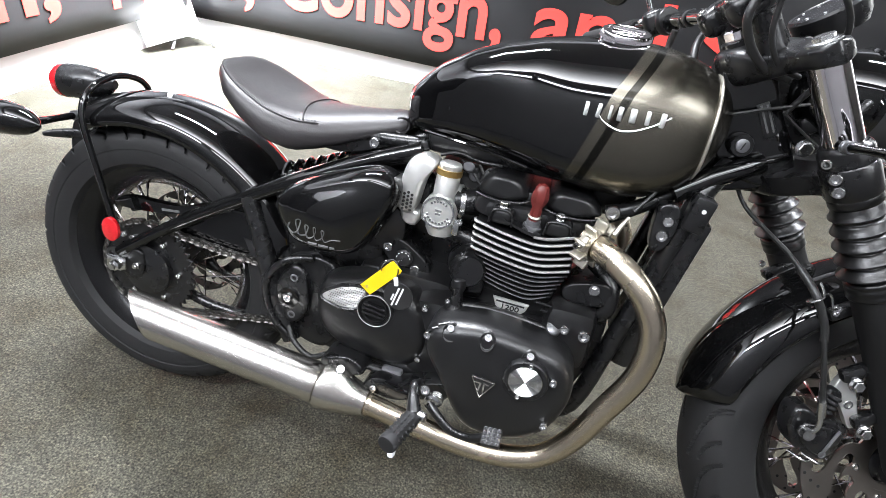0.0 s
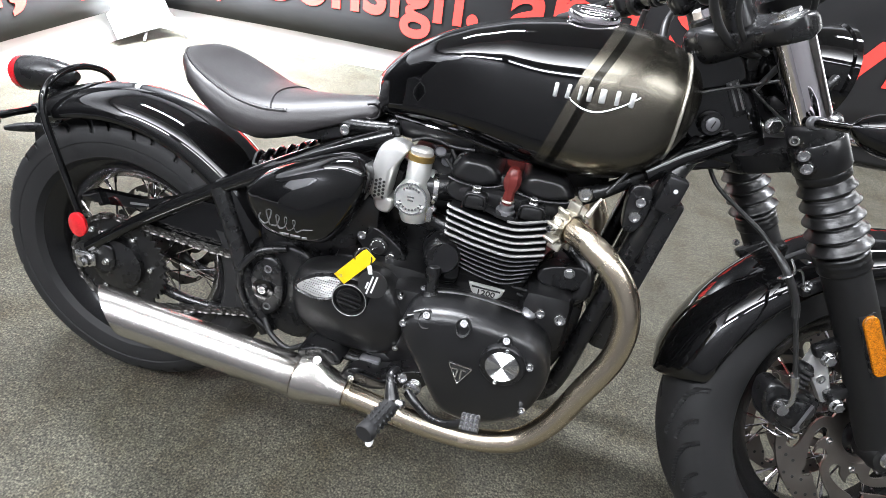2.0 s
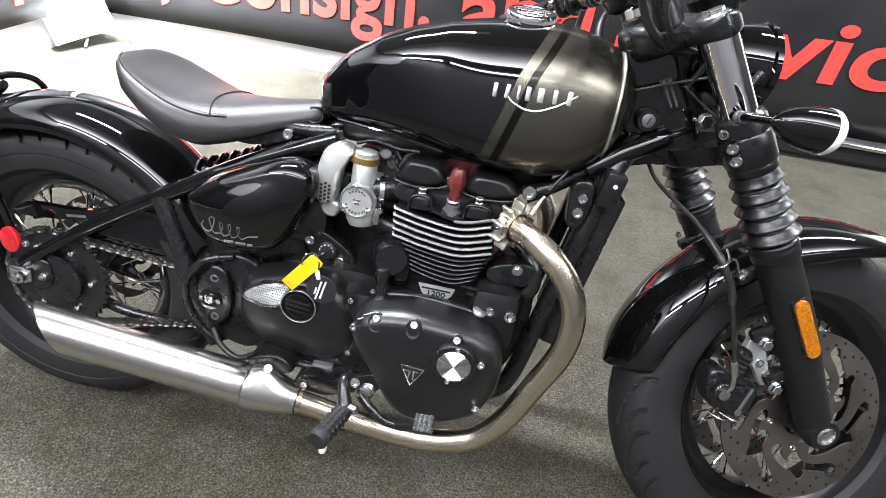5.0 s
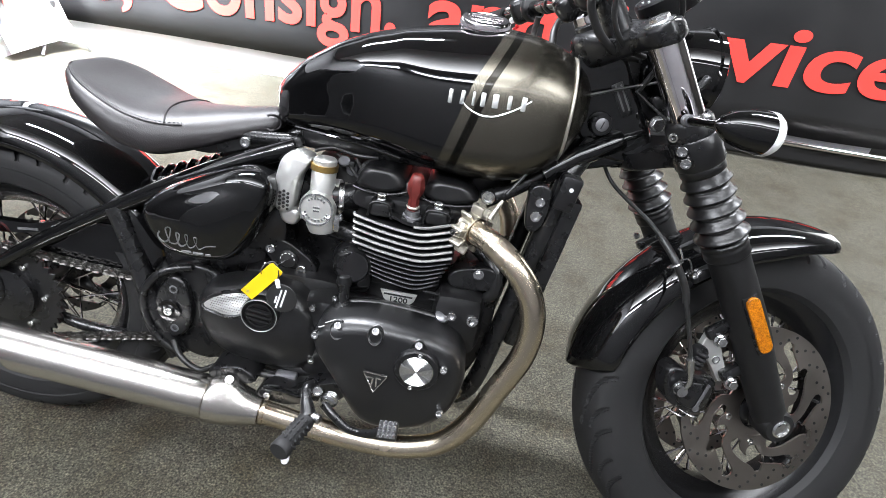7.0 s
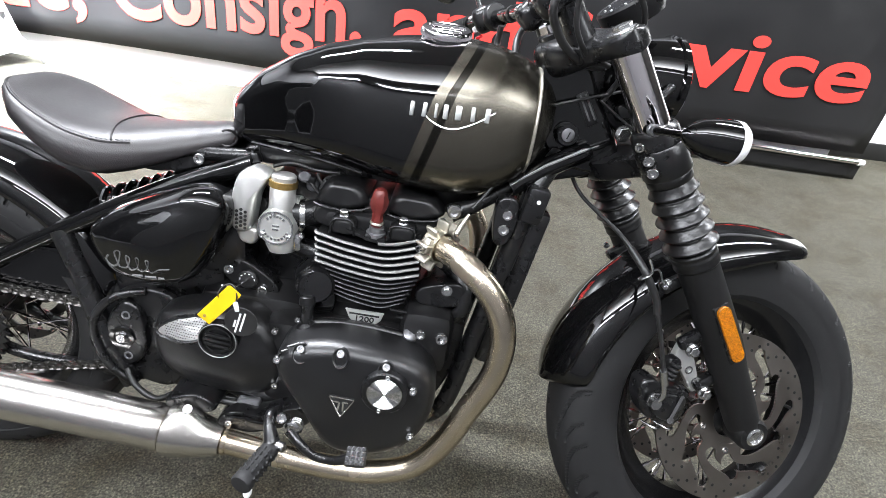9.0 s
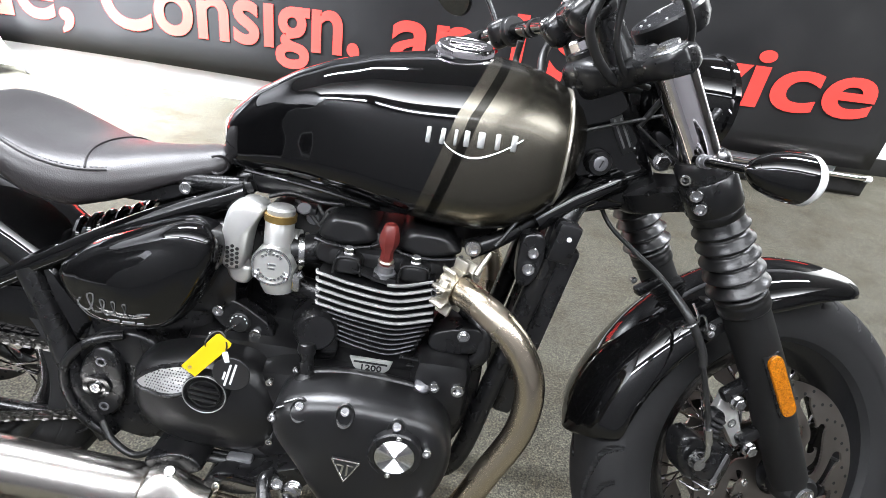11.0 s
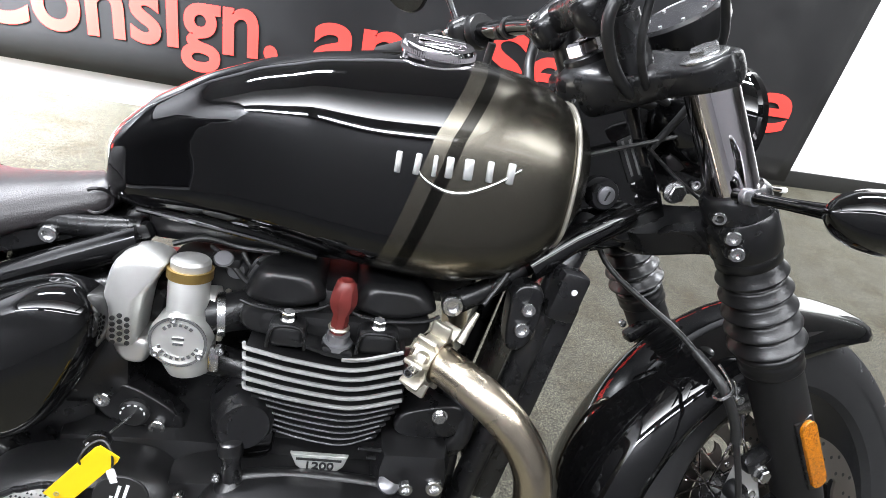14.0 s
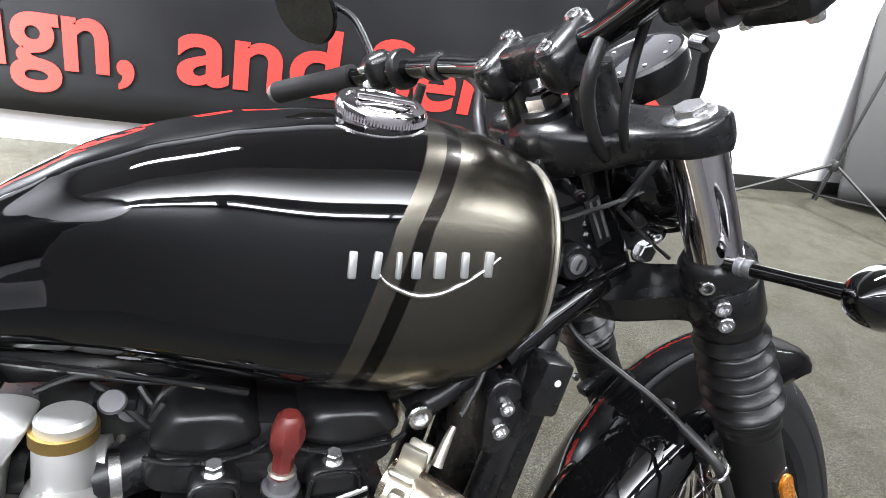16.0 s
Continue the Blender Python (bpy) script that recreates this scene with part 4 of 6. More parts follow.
# side panel with script decal
PANEL = [(0.362, 0.573), (0.4, 0.614), (0.47, 0.648), (0.537, 0.672), (0.578, 0.66), (0.583, 0.62), (0.558, 0.558), (0.526, 0.515), (0.49, 0.5), (0.43, 0.499), (0.388, 0.518)]
panel = part("side_panel", slab(PANEL, -0.1, -0.172, dome=0.016, edge=0.036, steps=8), GLOSS, bike, "gloss black side panel with grey script")
SCRIPT = (((0.404, 0.548), (0.4, 0.538), (0.41, 0.53), (0.42, 0.537), (0.427, 0.56), (0.417, 0.556), (0.422, 0.53)), ((0.424, 0.53), (0.436, 0.534), (0.443, 0.552), (0.437, 0.554), (0.44, 0.53), (0.452, 0.536), (0.458, 0.553), (0.453, 0.554), (0.456, 0.53), (0.468, 0.537), (0.473, 0.552), (0.468, 0.552), (0.472, 0.53), (0.486, 0.538), (0.502, 0.541)), ((0.402, 0.533), (0.412, 0.52), (0.43, 0.517)))


def on_panel(x, z, lift):
    return (x, slab_y(PANEL, -0.172, 0.016, 0.036, x, z) - lift, z)


for line in SCRIPT:
    part("script_stroke", tube([on_panel(x, z, 0.0004) for x, z in line], 0.0015, 6, n=4, flat=0.5), GREYPRINT, panel)
for x0, x1 in ((0.44, 0.457), (0.46, 0.478), (0.481, 0.49)):
    part("script_bar", tube([on_panel(x0, 0.5185, 0.0003), on_panel((x0 + x1) / 2, 0.5188, 0.0003), on_panel(x1, 0.5195, 0.0003)], 0.0021, 6, flat=0.5), GREYPRINT, panel)
# added matt black filler in place of the shaded clutter under the tank
part("induction_block", block((0.7, 0.0, 0.645), (0.16, 0.12, 0.09), 0.02), SKIRT, bike)
loom = part("wiring_bracket", block((0.684, -0.06, 0.692), (0.032, 0.03, 0.012), 0.003), SATIN, bike, "black bracket with wiring under the tank")
part("vacuum_cap", lathe([(0.0105, -0.02), (0.0105, 0.0), (0.009, 0.003), (0.001, 0.003)], (0.6945, -0.064, 0.681), OUT, 20), STANDM, loom)
part("ring_clip", lathe([(0.009, 0), (0.0105, 0.002), (0.009, 0.004)], (0.683, -0.075, 0.696), (0, -0.6, 0.8), 18), STANDM, loom)
for pts in (((0.665, -0.05, 0.7), (0.69, -0.07, 0.69), (0.71, -0.075, 0.672), (0.735, -0.08, 0.668)), ((0.7, -0.06, 0.7), (0.712, -0.072, 0.69), (0.72, -0.07, 0.7), (0.75, -0.05, 0.71)), ((0.63, -0.07, 0.705), (0.66, -0.06, 0.712), (0.7, -0.06, 0.706), (0.74, -0.07, 0.71)), ((0.705, -0.07, 0.66), (0.715, -0.085, 0.675), (0.728, -0.08, 0.692))):
    part("wire", tube(pts, 0.0032, 8), CABLE, loom)
part("plug_connector", block((0.716, -0.08, 0.69), (0.008, 0.01, 0.02), 0.002, Matrix.Rotation(0.5, 4, "Y")), SKIRT, loom)
part("head_bracket", block((0.93, 0.0, 0.705), (0.075, 0.11, 0.085), 0.012), SATIN, bike)
part("tank_underside", block((0.78, 0.0, 0.722), (0.36, 0.12, 0.04), 0.012), SATIN, bike)
part("airbox", block((0.53, 0, 0.55), (0.14, 0.18, 0.1), 0.03), SATIN, bike)
part("intake_boot", tube([(0.52, -0.03, 0.62), (0.565, -0.03, 0.632), (0.63, -0.045, 0.63)], [0.04, 0.036, 0.03], 18), SATIN, bike)
part("battery_box", block((0.46, 0, 0.47), (0.2, 0.16, 0.16), 0.02), SATIN, bike)

# ---- engine ----
COVER = [(0.685, 0.439), (0.704, 0.464), (0.762, 0.479), (0.821, 0.4785), (0.894, 0.468), (0.932, 0.44), (0.944, 0.387), (0.926, 0.322), (0.888, 0.284), (0.833, 0.269), (0.774, 0.281), (0.723, 0.356), (0.689, 0.408)]
crank = part("crankcase", block((0.79, 0, 0.381), (0.3, 0.3, 0.172), 0.03), ENGINE, bike, "matt black engine crankcase")
part("sump", block((0.8, 0, 0.285), (0.2, 0.2, 0.06), 0.02), ENGINE, crank)
part("front_case", block((0.915, -0.02, 0.46), (0.09, 0.26, 0.12), 0.025), ENGINE, crank)
part("gearbox_case", block((0.61, 0, 0.4), (0.2, 0.22, 0.18), 0.04), ENGINE, crank)
clutch = part("clutch_cover", slab(COVER, -0.13, -0.229, dome=0.006, edge=0.03), ENGINE, bike, "matt black clutch cover")
for x, z, y in ((0.7265, 0.4645, -0.202), (0.789, 0.4705, -0.202), (0.8605, 0.4595, -0.204), (0.906, 0.4255, -0.203), (0.69, 0.4395, -0.196), (0.912, 0.337, -0.206)):
    y = slab_y(COVER, -0.229, 0.006, 0.03, x, z)
    up = Vector((0, -0.85, 0.5)) if z > 0.45 else Vector((0, -1, 0.1))
    if z > 0.45:
        part("bolt_pocket", moved(lathe([(0.0135, -0.02), (0.0135, 0.0), (0.0118, 0.0015), (0.0095, 0.0), (0.009, -0.005), (0.001, -0.005)], (0, 0, 0), (0, 0, 1), 22), Matrix.Translation((x, y - 0.004, z - 0.007)) @ up.to_track_quat("Z", "Y").to_matrix().to_4x4() @ Matrix.Diagonal((1, 1.35, 1, 1))), ENGINE, clutch)
    bolt(clutch, (x, y - 0.002, z), up, 0.0066, 0.008)
for x, z in ((0.85, 0.3), (0.8, 0.282), (0.725, 0.36), (0.765, 0.305)):
    bolt(clutch, (x, -0.19, z), OUT, 0.005, 0.006)
cap_ring = part("clutch_cap_ring", lathe([(0.037, -0.015), (0.037, 0.004), (0.035, 0.0065), (0.0285, 0.007), (0.0278, 0.004)], (0.863, -0.231, 0.419), OUT, 44), SATIN, clutch)
part("clutch_cap", lathe([(0.0275, 0), (0.0275, 0.0075), (0.0268, 0.0082)] + [(0.0262 - 0.0005 * k, 0.0082 + 0.0005 * (k % 2)) for k in range(50)] + [(0.0008, 0.0082)], (0.863, -0.231, 0.419), OUT, 56), TURNED, cap_ring, "turned silver cap")
for a in (1.5, -1.75):
    bolt(cap_ring, (0.863 + 0.0318 * math.cos(a), -0.2375, 0.419 + 0.0318 * math.sin(a)), OUT, 0.004, 0.003)
# triangular badge
tri = [(0.7785, 0.4), (0.8175, 0.3965), (0.798, 0.362)]
b3 = slab(tri, -0.225, -0.2335, smooth=False, edge=0.0015, steps=2)
emblem = part("engine_emblem", b3, SKIRT, clutch, "black triangular emblem with silver edge")
for a, b in zip(tri, tri[1:] + tri[:1]):
    part("edge_bar", tube([(a[0], -0.2335, a[1]), (b[0], -0.2335, b[1])], 0.0012, 6, False), SILVER, emblem)
for x, w, tilt in ((0.7935, 0.0028, 0.12), (0.8005, 0.0028, -0.02)):
    part("centre_bar", block((x + 0.0005, -0.2335, 0.382), (w, 0.001, 0.017), 0, Matrix.Rotation(tilt, 4, "Y")), SILVER, emblem)
for x in (0.79, 0.804):
    part("top_bar", block((x, -0.2335, 0.3905), (0.009, 0.001, 0.0026), 0, Matrix.Rotation(0.09, 4, "Y")), SILVER, emblem)
for k, (w, m_) in enumerate(((0.006, SKIRT), (0.011, WHITE), (0.022, WHITE))):
    x, z = (0.694, 0.7005, 0.7135)[k], (0.4475, 0.455, 0.4645)[k]
    y = slab_y(COVER, -0.229, 0.006, 0.03, x, z) - 0.0008
    part("decal", block((x, y, z), (w * 0.9, 0.0008, 0.0085), 0, Matrix.Rotation(-0.5, 4, "Y") @ Matrix.Rotation(0.75, 4, "X")), m_, clutch)
part("crankcase_lip", tube([(0.715, -0.14, 0.466), (0.76, -0.14, 0.474), (0.82, -0.14, 0.474), (0.885, -0.14, 0.466), (0.93, -0.135, 0.45)], 0.009, 12), ENGINE, crank)
case_box = part("sensor_box", slab([(0.895, 0.55), (0.955, 0.566), (0.972, 0.545), (0.955, 0.522), (0.895, 0.522)], -0.08, -0.118, edge=0.006), SATIN, crank, "black sensor box beside the cylinder")
bolt(case_box, (0.9385, -0.119, 0.5525), OUT, 0.0075, 0.007, hexed=True)
for k in range(3):
    part("case_rib", tube([(0.85 + 0.012 * k, -0.128, 0.508 - 0.012 * k), (0.89 + 0.008 * k, -0.128, 0.506 - 0.012 * k), (0.922, -0.122, 0.5 - 0.012 * k)], 0.0026, 8), SATIN, crank)
part("dipstick", lathe([(0.013, -0.01), (0.013, 0.004), (0.009, 0.007), (0.001, 0.007)], (0.89, -0.145, 0.476), (0.1, -0.5, 0.85), 20), STANDM, crank, "grey filler plug")
SPROCK = [(0.459, 0.404), (0.473, 0.449), (0.529, 0.472), (0.592, 0.474), (0.646, 0.462), (0.687, 0.407), (0.684, 0.347), (0.647, 0.312), (0.542, 0.312), (0.477, 0.348)]
cover = part("sprocket_cover", slab(SPROCK, -0.1, -0.178, dome=0.016, edge=0.04), ENGINE, bike, "matt black sprocket cover with mesh insert")
MESH = rounded([(0.478, 0.4225), (0.492, 0.441), (0.52, 0.455), (0.553, 0.4595), (0.561, 0.445), (0.548, 0.4265), (0.513, 0.418)])


def on_cover(x, z, lift):
    return (x, slab_y(SPROCK, -0.178, 0.016, 0.04, x, z) - lift, z)


mcx, mcz = sum(p[0] for p in MESH) / len(MESH), sum(p[1] for p in MESH) / len(MESH)
rings = [[on_cover(mcx + (x - mcx) * f, mcz + (z - mcz) * f, 0.0012) for x, z in MESH] for f in (1, 0.8, 0.6, 0.4, 0.2, 0.05)]
mesh_panel = part("mesh_insert", ring_loft(bmesh.new(), rings), ALLOY, cover, "silver wire mesh panel")
part("mesh_frame", tube([on_cover(mcx + (x - mcx) * 1.07, mcz + (z - mcz) * 1.12, 0.0012) for x, z in MESH + MESH[:1]], 0.0034, 8, False), SATIN, cover)
# black diamonds on the closed panel stand for the shaded gaps between wires
bm = bmesh.new()
for i in range(20):
    for j in range(12):
        x, z = 0.477 + i * 0.0043 + (j % 2) * 0.0021, 0.416 + j * 0.0042
        q = max(abs((z - mcz) - (x - mcx) * 0.27) / 0.0165, abs(x - mcx) / 0.036)
        if q < 0.92:
            block(on_cover(x, z, 0.0012), (0.0018, 0.0012, 0.0018), 0, Matrix.Rotation(0.785, 4, "Y"), bm)
tagged(part("mesh_weave", bm, SKIRT, mesh_panel), "", "", "", "stuff")
CAPC = Vector((0.5845, -0.178, 0.436))
capc = part("cap_ring", lathe([(0.032, -0.012), (0.032, 0.003), (0.0305, 0.0045), (0.0285, 0.0045), (0.0275, 0.003), (0.0275, -0.002), (0.001, -0.002)], CAPC, OUT, 40), ENGINE, cover, "round black cap with three bars and a bright rim")
part("rim_line", lathe([(0.0305, 0.0), (0.0312, 0.0015), (0.0302, 0.002), (0.0295, 0.0015)], CAPC + Vector((0, -0.0038, 0)), OUT, 40, closed=True), FINEDGE, capc, "machined bright rim")
part("inner_ring", lathe([(0.0235, -0.001), (0.0225, 0.0035), (0.0205, 0.0035), (0.0195, -0.001)], CAPC, OUT, 36), ENGINE, capc)
for k in (-1, 0, 1):
    part("bar", block(CAPC + Vector((0.0012 * k, -0.004, k * 0.0085)), (0.045 if k == 0 else 0.04, 0.007, 0.0048), 0.0018, Matrix.Rotation(0.14, 4, "Y")), ENGINE, capc)
for x, z in ((0.668, 0.452), (0.672, 0.345), (0.555, 0.318)):
    bolt(cover, (x, -0.15, z), OUT, 0.006, 0.008)

# cylinders, head and covers
part("front_engine_plate", slab([(0.9, 0.54), (0.965, 0.54), (0.982, 0.48), (0.978, 0.4), (0.955, 0.33), (0.925, 0.29), (0.87, 0.29)], -0.03, -0.085, edge=0.008), SATIN, bike, "black engine plate between the frame tubes")
# added block: hides the red banner reflection on the gearbox top
part("battery_box", block((0.63, 0.03, 0.555), (0.17, 0.13, 0.17), 0.012), SATIN, bike, "plain black block added behind the intake to hide reflections")
barrel = part("cylinder_barrel", block((0.81, 0, 0.555), (0.14, 0.22, 0.13), 0.02), ENGINE, bike, "black finned twin cylinder block")


def fin(z, x0, x1, w, name, material):
    """One cooling fin that dips towards its middle."""
    top = [(x0 + (x1 - x0) * k / 14, fin_dip(k / 14)) for k in range(15)]
    rings = []
    for y, th in ((-w, 0.0019), (-w + 0.004, 0.0022), (w - 0.004, 0.0022), (w, 0.0019)):
        rings.append([(x, y, z + d + th) for x, d in top] + [(x, y, z + d - th) for x, d in top[::-1]])
    return part(name, ring_loft(bmesh.new(), rings), material, barrel, "", 30)


def fin_dip(t):
    return float(np.interp(t, [0, 0.24, 0.45, 0.6, 0.68, 0.77, 1.0], [0, -0.0085, -0.0135, -0.0157, -0.0152, -0.0122, 0.0005]))


for k in range(6):
    z = 0.6394 - k * 0.0118
    x0, x1 = 0.7205 + 0.0007 * k, 0.883 + 0.0015 * k
    f = fin(z, x0 if k else 0.765, x1, 0.134, "cooling_fin", ENGINE)
    first_t = 0.6 if k == 0 else 0.0
    pts = [(x0 + (x1 - x0) * t, -0.1345, z + fin_dip(t)) for t in np.linspace(first_t, 0.99, 13)]
    if k:
        pts = [(x0 - 0.0035, -0.126, z + 0.0012), (x0 - 0.0022, -0.132, z + 0.0007)] + pts
    part("fin_edge", tube(pts, 0.0025, 6, n=2, flat=0.8), FINEDGE, f, "machined bright fin edge")
for k in range(6):
    x0, x1, w_ = 0.73 + 0.0045 * k, 0.888 - 0.0035 * k, 0.13 - 0.002 * k
    f = fin(0.5686 - k * 0.0098, x0, x1, w_, "cooling_fin", ENGINE)
    # thin grey strip paints the highlight along the edge of the black fin
    part("fin_edge", tube([(x0 + (x1 - x0) * t, -w_ - 0.0003, 0.5686 - k * 0.0098 + fin_dip(t)) for t in np.linspace(0.05, 0.95, 11)], 0.001, 6, n=2), STANDM, f, "grey strip standing for the glint along a black fin")
part("cylinder_base", block((0.82, 0, 0.485), (0.15, 0.2, 0.05), 0.012), ENGINE, barrel)
head = part("cylinder_head", block((0.81, 0, 0.645), (0.175, 0.22, 0.035), 0.012), ENGINE, bike, "black cylinder head")
for x0, x1, zt in ((0.712, 0.794, 0.703), (0.824, 0.913, 0.698)):
    part("cam_cover", slab([(x0, 0.668), (x0 + 0.003, 0.688), (x0 + 0.014, zt), (x0 + 0.03, zt + 0.002), (x1 - 0.022, zt), (x1 - 0.004, zt - 0.014), (x1, 0.672), ((x0 + x1) / 2, 0.66)], 0.1, -0.11, edge=0.02), ENGINE, head, "rounded matt black cam cover")
    part("cover_gasket", tube([(x0 - 0.004, -0.11, 0.669), (x0 + 0.015, -0.114, 0.665), ((x0 + x1) / 2, -0.114, 0.6635), (x1 - 0.012, -0.114, 0.668), (x1 + 0.004, -0.11, 0.674)], 0.0022, 8), SATIN, head)
part("cover_bridge", block((0.809, -0.02, 0.672), (0.05, 0.16, 0.03), 0.01), ENGINE, head)
part("head_skirt", slab([(0.714, 0.634), (0.716, 0.664), (0.76, 0.662), (0.81, 0.664), (0.87, 0.662), (0.906, 0.666), (0.902, 0.645), (0.84, 0.628), (0.79, 0.626)], 0.1, -0.108, edge=0.008), ENGINE, head)
for x, z, w_ in ((0.7595, 0.6425, 0.038), (0.8535, 0.6435, 0.044)):
    part("bolt_tower", block((x, -0.115, z), (w_, 0.034, 0.028), 0.008, seg=3), ENGINE, head)
    part("tower_rib", tube([(x - w_ / 2, -0.133, z - 0.012), (x - w_ / 2 + 0.002, -0.1335, z + 0.006), (x - w_ / 2 + 0.01, -0.133, z + 0.013), (x + w_ / 2 - 0.01, -0.133, z + 0.013), (x + w_ / 2 - 0.002, -0.1335, z + 0.006), (x + w_ / 2, -0.133, z - 0.012)], 0.002, 8), SATIN, head)
    bolt(head, (x - 0.001, -0.118, z + 0.013), (0, -0.15, 1), 0.0072, 0.011, hexed=True)
plug = part("plug_cap", lathe([(0.0088, 0), (0.0092, 0.02), (0.0085, 0.026), (0.0125, 0.035), (0.0145, 0.042), (0.014, 0.05), (0.0105, 0.064), (0.007, 0.067)], (0.8105, -0.118, 0.644), (0.03, -0.1, 1), 7), REDCAP, bike, "dark red rubber spark plug cap")
part("plug_collar", lathe([(0.0105, 0), (0.0118, 0.002), (0.0105, 0.004)], (0.811, -0.119, 0.652), (0.03, -0.1, 1), 16), CLAMPM, plug)
part("plug_seat", lathe([(0.016, 0), (0.0155, 0.006), (0.012, 0.007), (0.012, 0.016)], (0.811, -0.118, 0.632), (0.05, -0.1, 1), 20), STANDM, plug)
part("plug_pad", block((0.812, -0.118, 0.629), (0.034, 0.03, 0.012), 0.003, Matrix.Rotation(0.15, 4, "Y")), ENGINE, plug)
plate = part("capacity_plate", slab([(0.777, 0.5005), (0.841, 0.4995), (0.837, 0.486), (0.827, 0.476), (0.795, 0.476), (0.784, 0.485)], -0.131, -0.136, smooth=False, edge=0.002, steps=2), ALLOY, bike, "silver plate reading 1200")
lettering("1200", 0.796, 0.826, 0.482, plate, SKIRT, 0.0135, 0.015, rise=0.0)
plate.children[-1].location = (0, -0.1302, 0)
plate.location = (0, 0, 0.001)
part("name_bar", block((0.809, -0.1365, 0.4945), (0.05, 0.0008, 0.003), 0, Matrix.Rotation(0.015, 4, "Y")), SKIRT, plate)
bolt(bike, (0.93, -0.1, 0.6866), OUT, 0.0125, 0.01)
bolt(bike, (0.941, -0.145, 0.479), OUT, 0.0105, 0.01)
bolt(bike, (0.905, -0.165, 0.492), OUT, 0.008, 0.008)
bolt(bike, (1.013, -0.11, 0.696), OUT, 0.0085, 0.008)
bolt(bike, (1.011, -0.11, 0.671), OUT, 0.0095, 0.008)
part("head_stay", tube([(0.925, -0.085, 0.676), (0.97, -0.08, 0.7), (1.03, -0.07, 0.745)], [0.016, 0.012, 0.012], 12), SATIN, bike)

# starter, hoses and clutter between cylinder and gearbox
part("starter_housing", lathe([(0.028, 0), (0.032, 0.012), (0.032, 0.06), (0.026, 0.07)], (0.71, -0.075, 0.53), (0.25, -1, 0.1), 24), SATIN, bike)
sensor = part("crankcase_breather", lathe([(0.0185, 0), (0.0185, 0.004), (0.0165, 0.006), (0.0185, 0.008), (0.0185, 0.012), (0.015, 0.016), (0.0105, 0.02), (0.0095, 0.044), (0.0125, 0.05), (0.0135, 0.058), (0.0115, 0.066), (0.005, 0.069)], (0.7205, -0.148, 0.454), (-0.08, 0.05, 1), 24), SATIN, bike, "black breather with round cap")
part("breather_plate", slab([(0.7, 0.478), (0.702, 0.515), (0.725, 0.535), (0.752, 0.53), (0.752, 0.48)], -0.09, -0.118, edge=0.005), GLOSS, sensor)
bolt(sensor, (0.738, -0.118, 0.51), OUT, 0.006, 0.007)
bolt(sensor, (0.704, -0.15, 0.478), OUT, 0.005, 0.006)
part("solenoid", tube([(0.66, -0.07, 0.575), (0.72, -0.075, 0.565)], 0.018, 14, False), SATIN, bike)
part("water_hose", tube([(0.95, -0.1, 0.49), (0.97, -0.11, 0.52), (0.965, -0.1, 0.56), (0.93, -0.07, 0.58)], 0.013, 12), SATIN, bike)

# carburettor-style throttle body and intake shield
carb = part("throttle_body", lathe([(0.026, 0), (0.03, 0.006), (0.0305, 0.04), (0.027, 0.046), (0.001, 0.0465)], (0.661, -0.094, 0.625), OUT, 36), ALLOY, bike, "silver retro throttle body with round cover")
part("cover_ring", lathe([(0.0285, 0), (0.0285, 0.0015), (0.0255, 0.0015), (0.0255, 0)], (0.661, -0.1405, 0.625), OUT, 36, closed=True), SILVER, carb)
for z, w_ in ((0.6285, 0.012), (0.6225, 0.01)):
    part("print_bar", block((0.661, -0.1408, z), (w_, 0.0012, 0.003), 0), SILVER, carb)
for a in list(np.linspace(0.9, 2.3, 6)) + list(np.linspace(3.5, 5.9, 9)):
    part("print_bar", block((0.661 + 0.0195 * math.cos(a), -0.1408, 0.625 + 0.0195 * math.sin(a)), (0.0034, 0.0012, 0.0036), 0, Matrix.Rotation(math.pi / 2 - a, 4, "Y")), SILVER, carb)
for a in (1.75, 3.75, 5.7):
    part("screw_lug", lathe([(0.0062, -0.03), (0.0062, 0.001), (0.005, 0.002)], (0.661 + 0.0255 * math.cos(a), -0.139, 0.625 + 0.0255 * math.sin(a)), OUT, 14), ALLOY, carb)
    bolt(carb, (0.661 + 0.0255 * math.cos(a), -0.14, 0.625 + 0.0255 * math.sin(a)), OUT, 0.0038, 0.004)
part("body_barrel", tube([(0.659, -0.095, 0.637), (0.675, -0.095, 0.64), (0.692, -0.095, 0.643)], [0.026, 0.028, 0.026], 24), ALLOY, carb)
part("flange", block((0.695, -0.095, 0.638), (0.007, 0.045, 0.046), 0.003), CLAMPM, carb, "cast flange with clamp")
part("bowl", lathe([(0.027, 0), (0.027, 0.02), (0.022, 0.032), (0.008, 0.036)], (0.664, -0.112, 0.61), (0.1, -0.05, -1), 28), ALLOY, carb)
tower = part("slide_tower", lathe([(0.0205, 0), (0.0205, 0.05), (0.019, 0.052)], (0.662, -0.115, 0.636), (0.03, 0.0, 1), 28), ALLOY, carb, "silver cylinder tower")
part("knurled_ring", lathe([(0.0225, 0), (0.0225, 0.01)], (0.6635, -0.115, 0.688), (0.03, 0, 1), 40), BRASS, tower, "brass knurled ring")
part("tower_cap", lathe([(0.0195, 0), (0.0195, 0.007), (0.017, 0.01), (0.001, 0.0115)], (0.664, -0.115, 0.698), (0.03, 0, 1), 28), ALLOY, tower)
